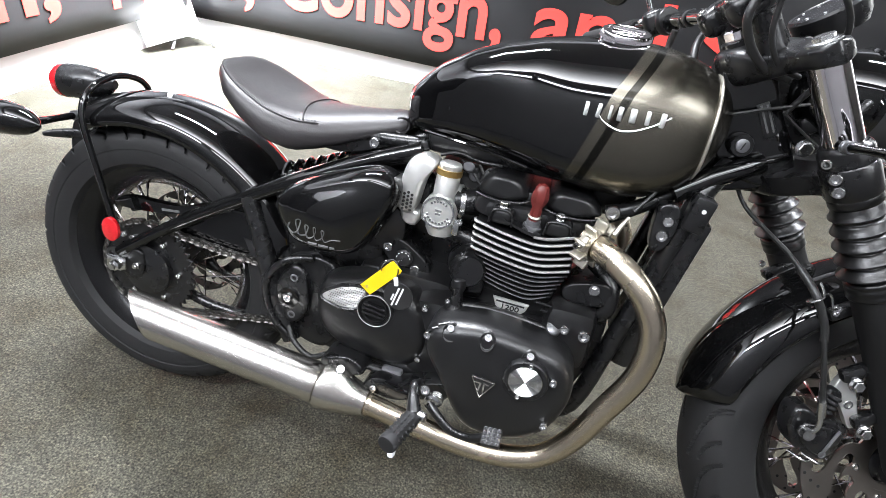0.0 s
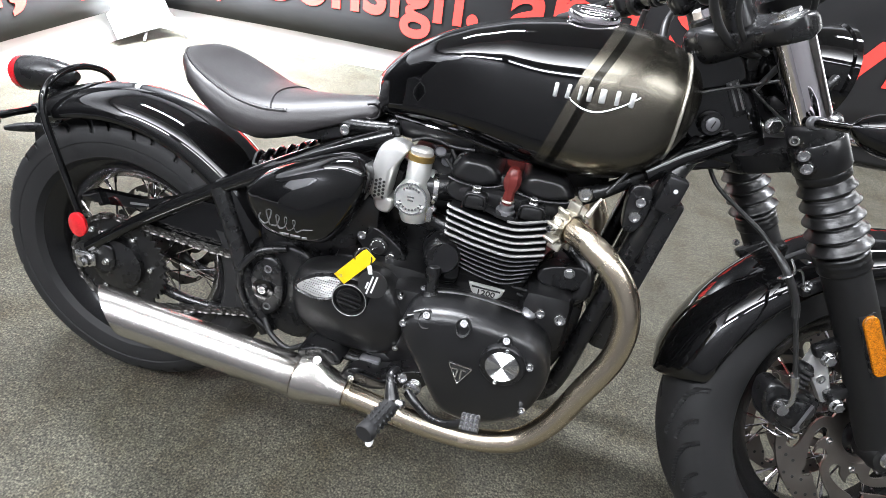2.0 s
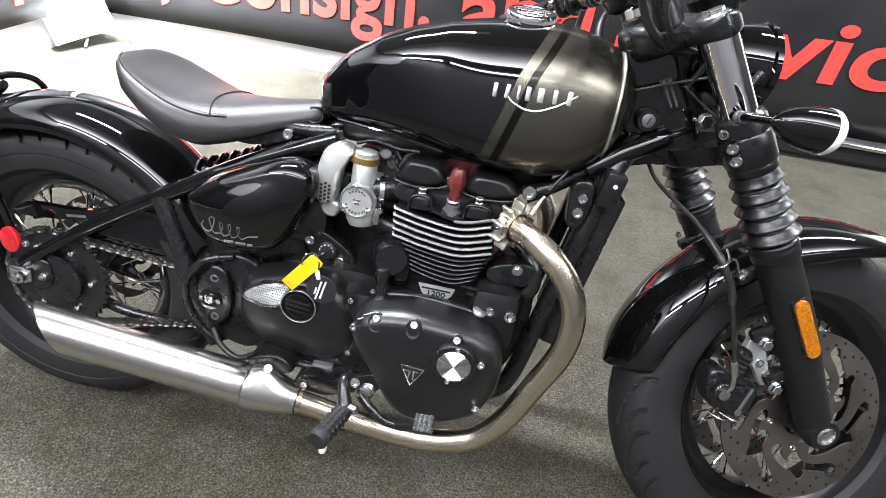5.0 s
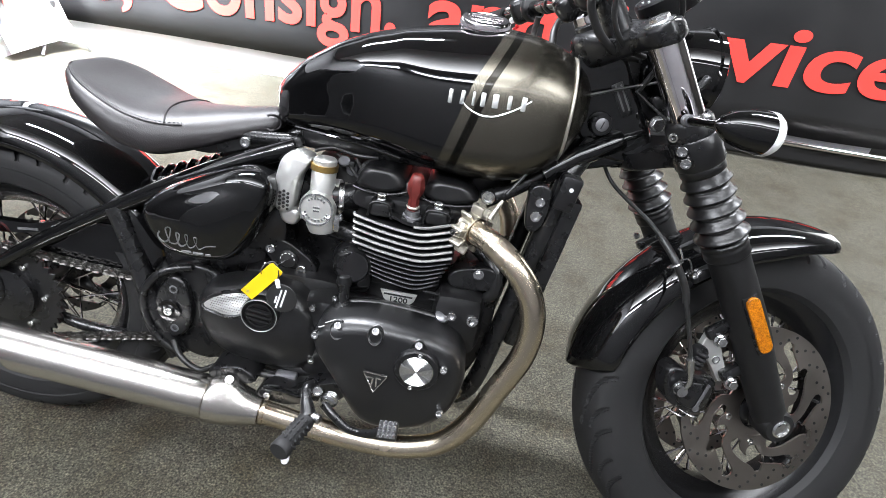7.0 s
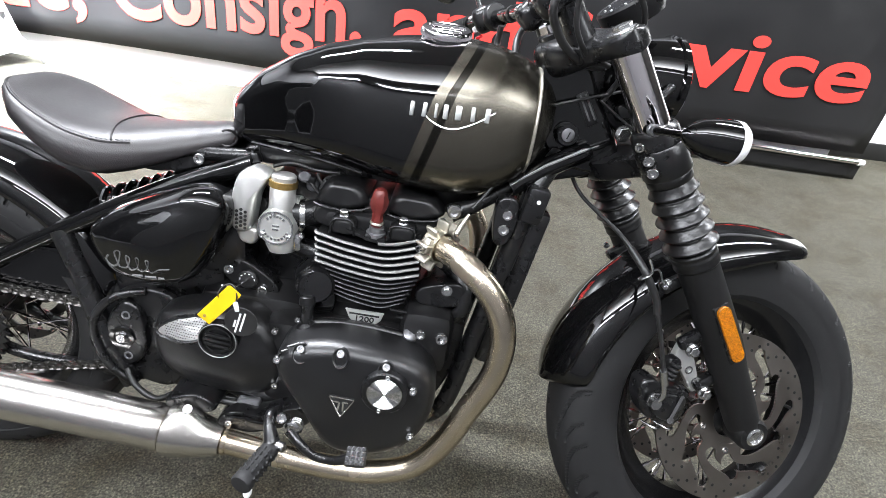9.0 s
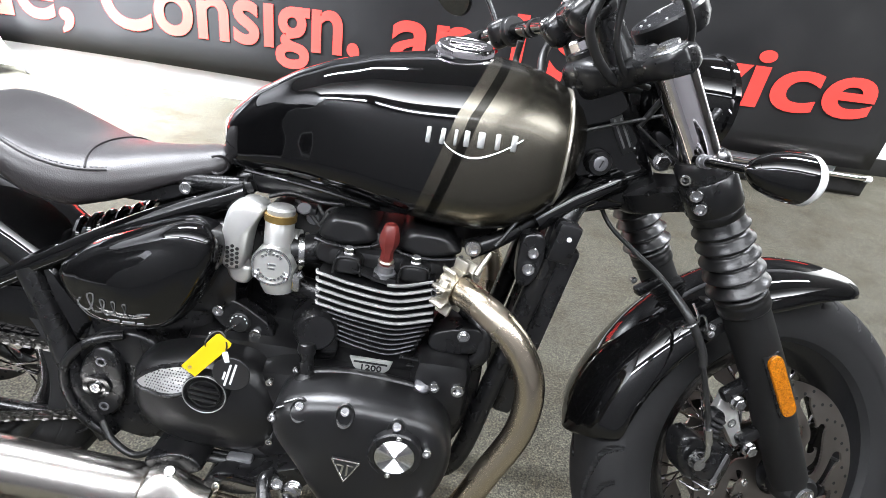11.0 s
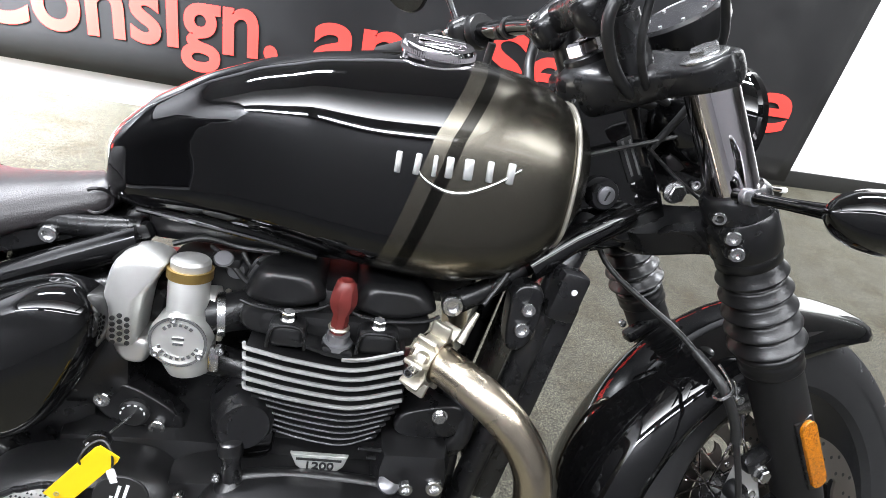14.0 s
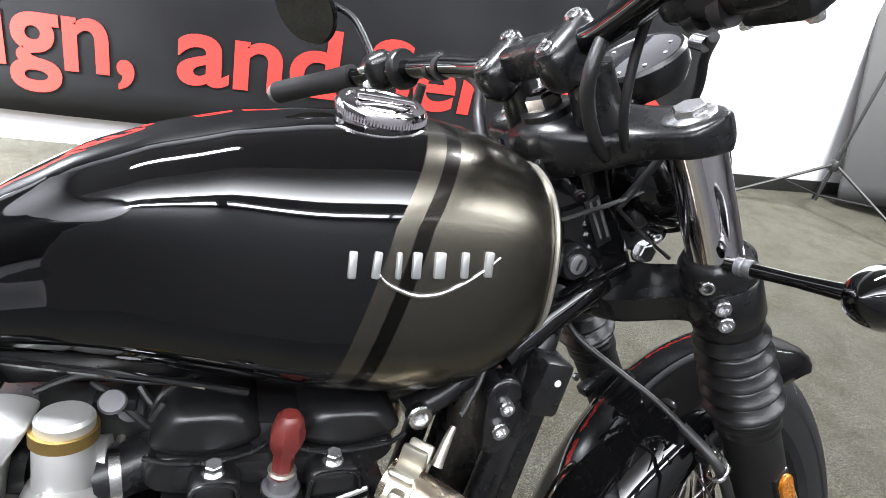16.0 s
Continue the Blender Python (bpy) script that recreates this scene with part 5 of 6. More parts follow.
part("inlet_tract", tube([(0.68, -0.105, 0.64), (0.7, -0.1, 0.643), (0.73, -0.085, 0.646)], [0.024, 0.021, 0.024], 20), SATIN, carb)
part("clamp_ring", lathe([(0.0245, 0), (0.0245, 0.008)], (0.69, -0.103, 0.641), (1, 0.2, 0.05), 28), STEEL, carb)
part("link_lever", block((0.694, -0.128, 0.602), (0.012, 0.01, 0.03), 0.003), STEEL, carb)
bolt(carb, (0.7, -0.128, 0.615), OUT, 0.0055, 0.008)
shield = part("intake_shield", slab([(0.583, 0.672), (0.592, 0.7), (0.61, 0.712), (0.628, 0.711), (0.64, 0.704), (0.634, 0.69), (0.623, 0.67), (0.618, 0.645), (0.614, 0.618), (0.607, 0.606), (0.596, 0.604), (0.584, 0.61), (0.58, 0.64)], -0.085, -0.13, dome=0.005, edge=0.014), ALLOY, bike, "pressed silver intake heat shield")
part("shield_foot", slab([(0.587, 0.608), (0.589, 0.592), (0.598, 0.582), (0.612, 0.58), (0.62, 0.586), (0.624, 0.606), (0.61, 0.612)], -0.07, -0.112, edge=0.01), ALLOY, shield)
for i in range(3):
    for j in range(5):
        part("vent_hole", lathe([(0.0026, 0), (0.0026, 0.0012)], (0.5945 + 0.0068 * i, -0.1296, 0.6165 + 0.0068 * j + (0.0034 if i == 1 else 0)), OUT, 8), SKIRT, shield)
shield.location = (-0.005, 0.012, -0.006)
carb.location = (-0.008, 0.018, -0.005)
bolt(shield, (0.615, -0.115, 0.709), (0, -0.4, 1), 0.0045, 0.003)

# ignition switch plate, key and tags
ign = part("ignition_plate", slab([(0.555, 0.52), (0.572, 0.536), (0.6, 0.533), (0.645, 0.502), (0.652, 0.48), (0.635, 0.466), (0.6, 0.47), (0.562, 0.5)], -0.06, -0.084, edge=0.005), SATIN, bike, "black ignition switch plate")
bolt(ign, (0.567, -0.084, 0.5185), OUT, 0.009, 0.006)
bolt(ign, (0.6245, -0.084, 0.4855), OUT, 0.0095, 0.006)
part("lock_barrel", lathe([(0.0165, 0), (0.0165, 0.006), (0.014, 0.008), (0.001, 0.008)], (0.6, -0.084, 0.5045), OUT, 24), SKIRT, ign)
for a in np.linspace(0.2, 3.0, 6):
    part("mark", block((0.6 + 0.0125 * math.cos(a), -0.0925, 0.5045 + 0.0125 * math.sin(a)), (0.0035, 0.0006, 0.0016), 0, Matrix.Rotation(math.pi / 2 - a, 4, "Y")), WHITE, ign)
key = new("ignition_key")
key.matrix_world = bike.matrix_world.copy()
tagged(key, "ignition key in its lock with yellow tag and round black fob", "key")
part("key_blade", tube([(0.6, -0.09, 0.504), (0.594, -0.115, 0.506), (0.588, -0.14, 0.507)], 0.0042, 10, flat=0.5), STEEL, key)
part("key_bow", slab([(0.571, 0.5), (0.578, 0.517), (0.592, 0.519), (0.598, 0.508), (0.59, 0.497), (0.578, 0.493)], -0.14, -0.147, edge=0.002), SATIN, key)
part("split_ring", tube([(0.6035 + 0.0145 * math.cos(a), -0.186 - 0.006 * math.cos(a * 2), 0.526 + 0.0145 * math.sin(a)) for a in np.linspace(0, 6.28, 21)], 0.0012, 6, n=2), SKIRT, key, "dark wire split ring")
part("ring_link", tube([(0.585, -0.145, 0.508), (0.583, -0.165, 0.525), (0.592, -0.182, 0.537)], 0.0016, 6), STEEL, key)
turn = Matrix.Translation((0.5905, -0.19, 0.507)) @ Matrix.Rotation(radians(-50), 4, "Y") @ Matrix.Rotation(0.06, 4, "X")
tag = bmesh.new()
ring_loft(tag, [[(x, y, z) for x, z in ((-0.0385, -0.012), (0.0335, -0.0125), (0.0385, -0.0105), (0.0385, 0.0105), (0.0335, 0.0125), (-0.0385, 0.012))] for y in (-0.0008, 0.0008)])
part("yellow_tag", moved(tag, turn), YELLOW, key, "plain yellow card tag")
part("tag_eyelet", moved(lathe([(0.0026, 0), (0.0026, 0.0012), (0.0014, 0.0012), (0.0014, 0)], (-0.031, -0.0006, 0.003), OUT, 12), turn), CLAMPM, key)
fob = part("fob", lathe([(0.0252, 0), (0.0257, 0.0008), (0.0257, 0.0024), (0.0252, 0.003), (0.001, 0.003)], (0.624, -0.187, 0.4815), OUT, 40), SKIRT, key, "round black fob with white print")
for x, z, wd in ((0.6145, 0.478, 0.013), (0.6195, 0.4795, 0.036), (0.627, 0.4815, 0.034)):
    part("print_bar", block((x, -0.1903, z), (wd, 0.0005, 0.003), 0, Matrix.Rotation(radians(-76), 4, "Y")), WHITE, key)
part("fob_strap", block((0.6165, -0.1895, 0.5075), (0.008, 0.002, 0.017), 0.0015, Matrix.Rotation(-0.25, 4, "Y")), WHITE, key, "white plastic strap")

# swing arm pivot plate, hoses
part("pivot_casting", slab([(0.44, 0.465), (0.385, 0.452), (0.354, 0.41), (0.352, 0.36), (0.376, 0.308), (0.41, 0.275), (0.47, 0.268), (0.5, 0.33), (0.48, 0.44)], -0.05, -0.098, edge=0.01), SATIN, bike, "black frame casting round the swing arm pivot")
pivot = part("pivot_plate", slab([(0.36, 0.36), (0.37, 0.41), (0.395, 0.44), (0.42, 0.43), (0.432, 0.39), (0.43, 0.345), (0.405, 0.312), (0.378, 0.32)], -0.085, -0.112, edge=0.008), SATIN, bike, "black swing arm pivot plate")
part("pivot_ring", lathe([(0.021, 0), (0.021, 0.004), (0.014, 0.004), (0.013, 0.001)], (0.392, -0.112, 0.37), OUT, 28), GLOSS, pivot)
bolt(pivot, (0.392, -0.112, 0.37), OUT, 0.0085, 0.008)
for z in (0.415, 0.333):
    part("drain_hole", lathe([(0.008, 0), (0.008, 0.001), (0.005, 0.001), (0.005, -0.003)], (0.4, -0.112, z), OUT, 14), STANDM, pivot)
part("pivot_hoop", tube([(0.43, -0.1, 0.46), (0.385, -0.115, 0.45), (0.352, -0.12, 0.41), (0.35, -0.12, 0.36), (0.375, -0.12, 0.31), (0.41, -0.115, 0.28)], 0.0075, 10), SATIN, bike)
part("brake_hose", tube([(0.4, -0.118, 0.31), (0.42, -0.13, 0.285), (0.46, -0.14, 0.27), (0.5, -0.14, 0.29), (0.55, -0.13, 0.29), (0.63, -0.13, 0.28)], 0.0055, 10), CABLE, bike)

part("frame_cradle", slab([(0.4, 0.3), (0.43, 0.36), (0.5, 0.35), (0.6, 0.33), (0.7, 0.32), (0.72, 0.27), (0.6, 0.262), (0.48, 0.268)], -0.02, -0.095, edge=0.01), SATIN, bike, "black lower frame cradle")

# exhaust
pipe_pts = [(0.9, -0.13, 0.645), (0.925, -0.155, 0.6385), (0.953, -0.182, 0.632), (0.982, -0.2, 0.615), (1.007, -0.208, 0.588), (1.024, -0.212, 0.555), (1.031, -0.212, 0.512), (1.0255, -0.21, 0.458), (1.0, -0.205, 0.388), (0.969, -0.202, 0.31), (0.9289, -0.2, 0.2565), (0.8809, -0.2, 0.2337), (0.83, -0.2, 0.2258), (0.77, -0.2, 0.2275), (0.71, -0.2, 0.2345), (0.64, -0.2, 0.246), (0.575, -0.2, 0.256)]
header = part("exhaust_header", tube(pipe_pts, 0.0203, 28, n=8), HEATED, bike, "heat-tinted brushed steel exhaust header", 60)
left_pts = [(x - 0.02, 0.135 + (0.065 if i > 2 else 0.03 * i), z) for i, (x, y, z) in enumerate(pipe_pts)]
part("exhaust_header", tube(left_pts[2:], 0.0222, 20, n=6), HEATED, bike, "heat-tinted brushed steel exhaust header", 60)
muf_a, muf_b = Vector((0.598, -0.2, 0.2545)), Vector((0.1185, -0.2, 0.2994))
ax = (muf_b - muf_a).normalized()
up = (Vector((0, 0, 1)) - ax * ax.z).normalized()
fore = Vector((0, -1, 0))
cone = [(0.0235, -0.004), (0.0275, -0.003), (0.0285, 0.001), (0.0282, 0.005), (0.03, 0.011), (0.0325, 0.02), (0.0352, 0.031), (0.038, 0.043), (0.0402, 0.055), (0.0418, 0.067), (0.0428, 0.077), (0.0432, 0.086), (0.0428, 0.0885), (0.034, 0.0895)]
rings = []
for r, h in cone:
    ring = []
    for a in np.linspace(-math.pi, math.pi, 64, endpoint=False):
        # the collar swells towards its mounting bolt
        q = r + 0.0135 * math.exp(-((a - 0.02) / 0.5) ** 2 - ((h - 0.06) / 0.025) ** 2) * (h < 0.0885)
        ring.append(muf_a + ax * h + q * (math.cos(a) * up + math.sin(a) * fore))
    rings.append(ring)
muffler = part("muffler_cone", ring_loft(bmesh.new(), rings), BRUSHED, bike, "brushed steel muffler collar swelling to its mounting bolt", 40)
rings = []
cut = lambda a: 0.025 * math.cos(a) - 0.029 * math.sin(a)
angles = np.linspace(0, 2 * math.pi, 48, endpoint=False)
for h, r in ((0.08, 0.034), (0.0905, 0.034), (0.0915, 0.0375), (0.0935, 0.0388)):
    rings.append([muf_a + ax * h + r * (math.cos(a) * up + math.sin(a) * fore) for a in angles])
for k in range(1, 25):
    t = k / 24
    h = 0.094 + (0.47 - 0.094) * t
    rings.append([muf_a + ax * (h + cut(a) * t**6) + (0.0388 - 0.0008 * t) * (math.cos(a) * up + math.sin(a) * fore) for a in angles])
for back, rr in ((-0.0008, 0.0372), (0, 0.0358), (0.03, 0.0352), (0.08, 0.034)):
    rings.append([muf_a + ax * (0.47 - back + cut(a)) + rr * (math.cos(a) * up + math.sin(a) * fore) for a in angles])
part("muffler", ring_loft(bmesh.new(), rings, cap=True), BRUSHED, bike, "slash-cut brushed steel muffler", 50)
bolt(muffler, (0.5465, -0.206, 0.3125), (0.05, -0.65, 0.75), 0.008, 0.006)
part("clamp_band", lathe([(0.0245, 0), (0.025, 0.003), (0.0245, 0.006)], muf_a - ax * 0.012, ax, 32), HEATED, muffler)
part("muffler_hanger", slab([(0.5, 0.31), (0.545, 0.33), (0.575, 0.32), (0.58, 0.3), (0.52, 0.29)], -0.13, -0.19, edge=0.006), SATIN, muffler)


def rose(m):
    """A finned exhaust clamp in two halves."""
    bm = lathe([(0.027, -0.012), (0.031, -0.012), (0.031, 0.012), (0.027, 0.012)], (0, 0, 0), (0, 0, 1), 32, closed=True)
    ob = part("exhaust_clamp", moved(bm, m), CLAMPM, bike, "finned cast exhaust clamp")
    for k in range(9):
        a = 2 * math.pi * k / 9 + 0.2
        f = block((0.0375, 0, 0), (0.022, 0.0075, 0.027), 0.0035)
        part("fin", moved(f, m @ Matrix.Rotation(a, 4, "Z")), CLAMPM, ob)
    part("clamp_lug", moved(block((0.03, 0.004, 0.002), (0.022, 0.03, 0.016), 0.005), m @ Matrix.Rotation(2.2, 4, "Z")), CLAMPM, ob)
    return ob


rose_axis = Vector((0.76, -0.62, -0.12)).normalized()
u, v, d = basis(rose_axis)
RM = Matrix(((u.x, v.x, d.x, 0.911), (u.y, v.y, d.y, -0.141), (u.z, v.z, d.z, 0.64), (0, 0, 0, 1)))
clamp = rose(RM @ Matrix.Scale(0.88, 4))
bolt(clamp, (0.893, -0.165, 0.643), (-0.5, -0.8, 0.1), 0.0055, 0.022)
part("lambda_sensor", tube([(0.936, -0.146, 0.664), (0.945, -0.138, 0.682), (0.952, -0.133, 0.694)], [0.0055, 0.0042, 0.0025], 12), CLAMPM, bike, "silver exhaust gas sensor")
part("sensor_wire", tube([(0.955, -0.135, 0.705), (0.975, -0.12, 0.73), (0.99, -0.1, 0.75)], 0.0028, 8), CABLE, bike)
joint = part("exhaust_joint", tube([(0.87, -0.15, 0.262), (0.905, -0.125, 0.285), (0.935, -0.1, 0.312)], 0.024, 24, False), HEATED, bike, "dull exhaust joint pipe under the engine")
part("joint_band", lathe([(0.0245, 0), (0.027, 0.002), (0.027, 0.01), (0.0245, 0.012)], (0.925, -0.108, 0.303), (0.7, 0.5, 0.55), 28), HEATED, joint)

# foot peg and brake pedal
PEG = Vector((0.7, -0.262, 0.308))
pd = Vector((-0.3, -0.95, -0.1)).normalized()
peg = part("foot_peg", lathe([(0.0125, 0), (0.0145, 0.002), (0.0152, 0.006), (0.0145, 0.01), (0.0148, 0.06), (0.0165, 0.064), (0.0168, 0.074), (0.015, 0.077)], PEG, pd, 22), RUBBER, bike, "black ribbed rubber foot peg")
u, v, _ = basis(pd)
bm = bmesh.new()
for k in range(5):
    for j in range(11):
        a = 2 * math.pi * j / 11
        p = PEG + pd * (0.015 + k * 0.0105 + (0.005 if j % 2 else 0)) + 0.0146 * (math.cos(a) * u + math.sin(a) * v)
        block(p, (0.0032, 0.0075, 0.0038), 0.0008, Matrix.Rotation(0.5 if j % 2 else -0.2, 4, "Z"), bm, 1)
tagged(part("tread_ribs", bm, RUBBER, peg), "", "", "", "stuff")
part("wear_bolt", lathe([(0.006, 0), (0.0065, 0.006), (0.0045, 0.011), (0.001, 0.013)], PEG + pd * 0.07 + Vector((0.008, 0, -0.013)), (-0.1, -0.35, -1), 12), WHITE, peg, "pale wear bolt")
part("peg_hinge", tube([(0.699, -0.258, 0.316), (0.692, -0.246, 0.335), (0.688, -0.23, 0.346), (0.695, -0.215, 0.34)], [0.0135, 0.0095, 0.0085, 0.01], 14), SATIN, peg)
part("hinge_pin", lathe([(0.008, 0), (0.008, 0.012), (0.006, 0.014)], (0.709, -0.262, 0.315), (0.9, -0.4, 0.1), 16), STEEL, peg)
bolt(peg, (0.706, -0.235, 0.347), (0.3, -0.8, 0.4), 0.0085, 0.009)
bracket_pts = [(0.588, 0.272), (0.592, 0.291), (0.615, 0.302), (0.655, 0.3), (0.69, 0.316), (0.735, 0.33), (0.745, 0.312), (0.735, 0.292), (0.69, 0.28), (0.64, 0.262)]
mount = part("peg_plate", slab(bracket_pts, -0.145, -0.185, edge=0.007), SATIN, bike, "black foot peg bracket")
bolt(mount, (0.606, -0.185, 0.28), OUT, 0.0065, 0.006)
bolt(mount, (0.683, -0.19, 0.312), OUT, 0.006, 0.006)
part("bracket_rib", tube([(0.6, -0.186, 0.294), (0.63, -0.188, 0.295), (0.665, -0.188, 0.291), (0.69, -0.19, 0.304)], 0.004, 8), GLOSS, mount)
part("brake_switch", block((0.628, -0.15, 0.298), (0.04, 0.018, 0.018), 0.005), STANDM, mount, "grey brake light switch")
part("switch_rod", tube([(0.52, -0.15, 0.297), (0.56, -0.155, 0.299), (0.605, -0.155, 0.297), (0.65, -0.15, 0.292)], 0.006, 10), CABLE, mount)
part("rear_master_cylinder", tube([(0.575, -0.12, 0.31), (0.64, -0.125, 0.302), (0.69, -0.125, 0.3)], [0.015, 0.017, 0.012], 16), SATIN, bike, "black rear brake master cylinder")
pedal = part("brake_pedal", tube([(0.716, -0.222, 0.312), (0.738, -0.238, 0.303), (0.762, -0.247, 0.291), (0.785, -0.25, 0.288), (0.806, -0.258, 0.297), (0.832, -0.266, 0.318)], [0.0105, 0.0085, 0.0078, 0.0075, 0.0078, 0.009], 14, flat=0.8), SATIN, bike, "black brake pedal")
for k in range(3):
    part("return_spring", lathe([(0.0125, 0), (0.0135, 0.0015), (0.0125, 0.003)], (0.727, -0.215 - 0.0042 * k, 0.322), OUT, 24), STEEL, pedal)
part("pivot_boss", lathe([(0.014, 0), (0.014, 0.006), (0.011, 0.008), (0.007, 0.008), (0.006, 0.005)], (0.7215, -0.222, 0.319), OUT, 20), STEEL, pedal)
tm = Matrix.Translation((0.834, -0.272, 0.3215)) @ Matrix.Rotation(0.5, 4, "X") @ Matrix.Rotation(-0.15, 4, "Y")
part("pad", moved(block((0, 0, 0), (0.032, 0.03, 0.012), 0.003), tm), SKIRT, pedal)
bm = bmesh.new()
for i in range(4):
    for j in range(4):
        lathe([(0.0042, 0), (0.0008, 0.006)], (-0.0115 + 0.0077 * i, -0.0115 + 0.0077 * j, 0.006), (0, 0, 1), 4, bm)
tagged(part("pad_studs", moved(bm, tm), STANDM, pedal, "pyramid studs"), "", "", "", "stuff")

# down tubes, radiator, steering head
for s in (-1, 1):
    part("down_tube", tube([(1.085, s * 0.05, 0.79), (1.052, s * 0.085, 0.735), (1.033, s * 0.09, 0.64), (1.0, s * 0.09, 0.46), (0.965, s * 0.09, 0.3), (0.9, s * 0.08, 0.262)], 0.0165, 16), SATIN, bike, "satin black frame down tube")
part("engine_mount", slab([(0.995, 0.715), (1.025, 0.72), (1.03, 0.68), (1.018, 0.645), (0.998, 0.65)], -0.088, -0.112, edge=0.005), SATIN, bike)
radiator = part("radiator", block((1.05, 0, 0.55), (0.034, 0.17, 0.3), 0.008, Matrix.Rotation(0.16, 4, "Y")), SATIN, bike, "narrow black radiator between the down tubes")
for k in range(24):
    part("core_fin", block((1.0655 + (k - 12) * 0.0019, 0, 0.55 + (k - 12) * 0.0115), (0.003, 0.15, 0.003), 0), SKIRT, radiator)
part("radiator_tank", block((1.052, -0.1, 0.718), (0.034, 0.05, 0.058), 0.006, Matrix.Rotation(0.16, 4, "Y")), SATIN, radiator)
part("cap_mark", lathe([(0.0035, 0), (0.0035, 0.001)], (1.055, -0.125, 0.727), OUT, 10), WHITE, radiator)
neck = part("steering_head", tube([(1.055, 0, 0.94), (1.165, 0, 0.772)], 0.043, 28, False), GLOSS, bike, "gloss black steering head")
part("gusset", slab([(1.02, 0.9), (1.06, 0.93), (1.15, 0.82), (1.155, 0.765), (1.06, 0.735), (1.02, 0.785)], 0.04, -0.04, smooth=False, edge=0.006, steps=3), GLOSS, neck)
part("head_casting", slab([(1.03, 0.93), (1.075, 0.948), (1.103, 0.934), (1.122, 0.896), (1.14, 0.87), (1.16, 0.843), (1.178, 0.81), (1.18, 0.788), (1.143, 0.768), (1.1, 0.775), (1.06, 0.8), (1.035, 0.87)], 0.045, -0.05, smooth=True, edge=0.008, n=3), GLOSS, neck, "gloss black cast steering head")
part("casting_rib", tube([(1.118, -0.053, 0.802), (1.14, -0.053, 0.812), (1.16, -0.05, 0.823)], 0.0055, 10), GLOSS, neck)
part("loom_cover", slab([(1.11, 0.93), (1.175, 0.935), (1.222, 0.889), (1.24, 0.85), (1.22, 0.834), (1.19, 0.83), (1.15, 0.86)], 0.02, -0.018, edge=0.006), SATIN, neck, "black cover behind the headlight")
bolt(neck, (1.178, -0.05, 0.84), OUT, 0.011, 0.012, hexed=True)
bolt(neck, (1.22, -0.02, 0.848), OUT, 0.007, 0.006)
part("gusset_tube", tube([(1.01, -0.09, 0.735), (1.06, -0.076, 0.77), (1.128, -0.056, 0.806)], 0.0165, 16, False), GLOSS, neck)
part("lock_boss", lathe([(0.0185, -0.035), (0.0185, 0.0), (0.0165, 0.003), (0.012, 0.003)], (1.088, -0.062, 0.826), (0.12, -1, 0.05), 28), SATIN, neck)
part("lock_face", lathe([(0.0105, 0), (0.0105, 0.004), (0.009, 0.005), (0.001, 0.005)], (1.0882, -0.064, 0.826), (0.12, -1, 0.05), 24), STANDM, neck, "dark steel steering lock")
part("key_slot", block((1.0885, -0.0695, 0.826), (0.002, 0.001, 0.012), 0, Matrix.Rotation(0.3, 4, "Y")), SKIRT, neck)
part("frame_plate", block((1.112, -0.051, 0.868), (0.018, 0.002, 0.055), 0.001, Matrix.Rotation(0.58 - math.pi / 2 * 0 - 1.16, 4, "Y")), ENGINE, neck)
for k in range(2):
    part("stamped_bar", block((1.108 + 0.008 * k, -0.0524, 0.869 + 0.003 * k), (0.0028, 0.0006, 0.044), 0, Matrix.Rotation(0.58 - 1.16, 4, "Y")), GREYPRINT, neck)

# ---- fork and bars, built upright in the fork's own frame and turned with the steering ----


def sp(name, bm, material, parent=bike, label="", angle=38):
    return part(name, moved(bm, ST), material, parent, label, angle)


def sbolt(parent, pos, axis, r=0.007, h=0.006, hexed=False):
    return bolt(parent, ST @ Vector(pos), ST.to_3x3() @ Vector(axis), r, h, hexed=hexed)


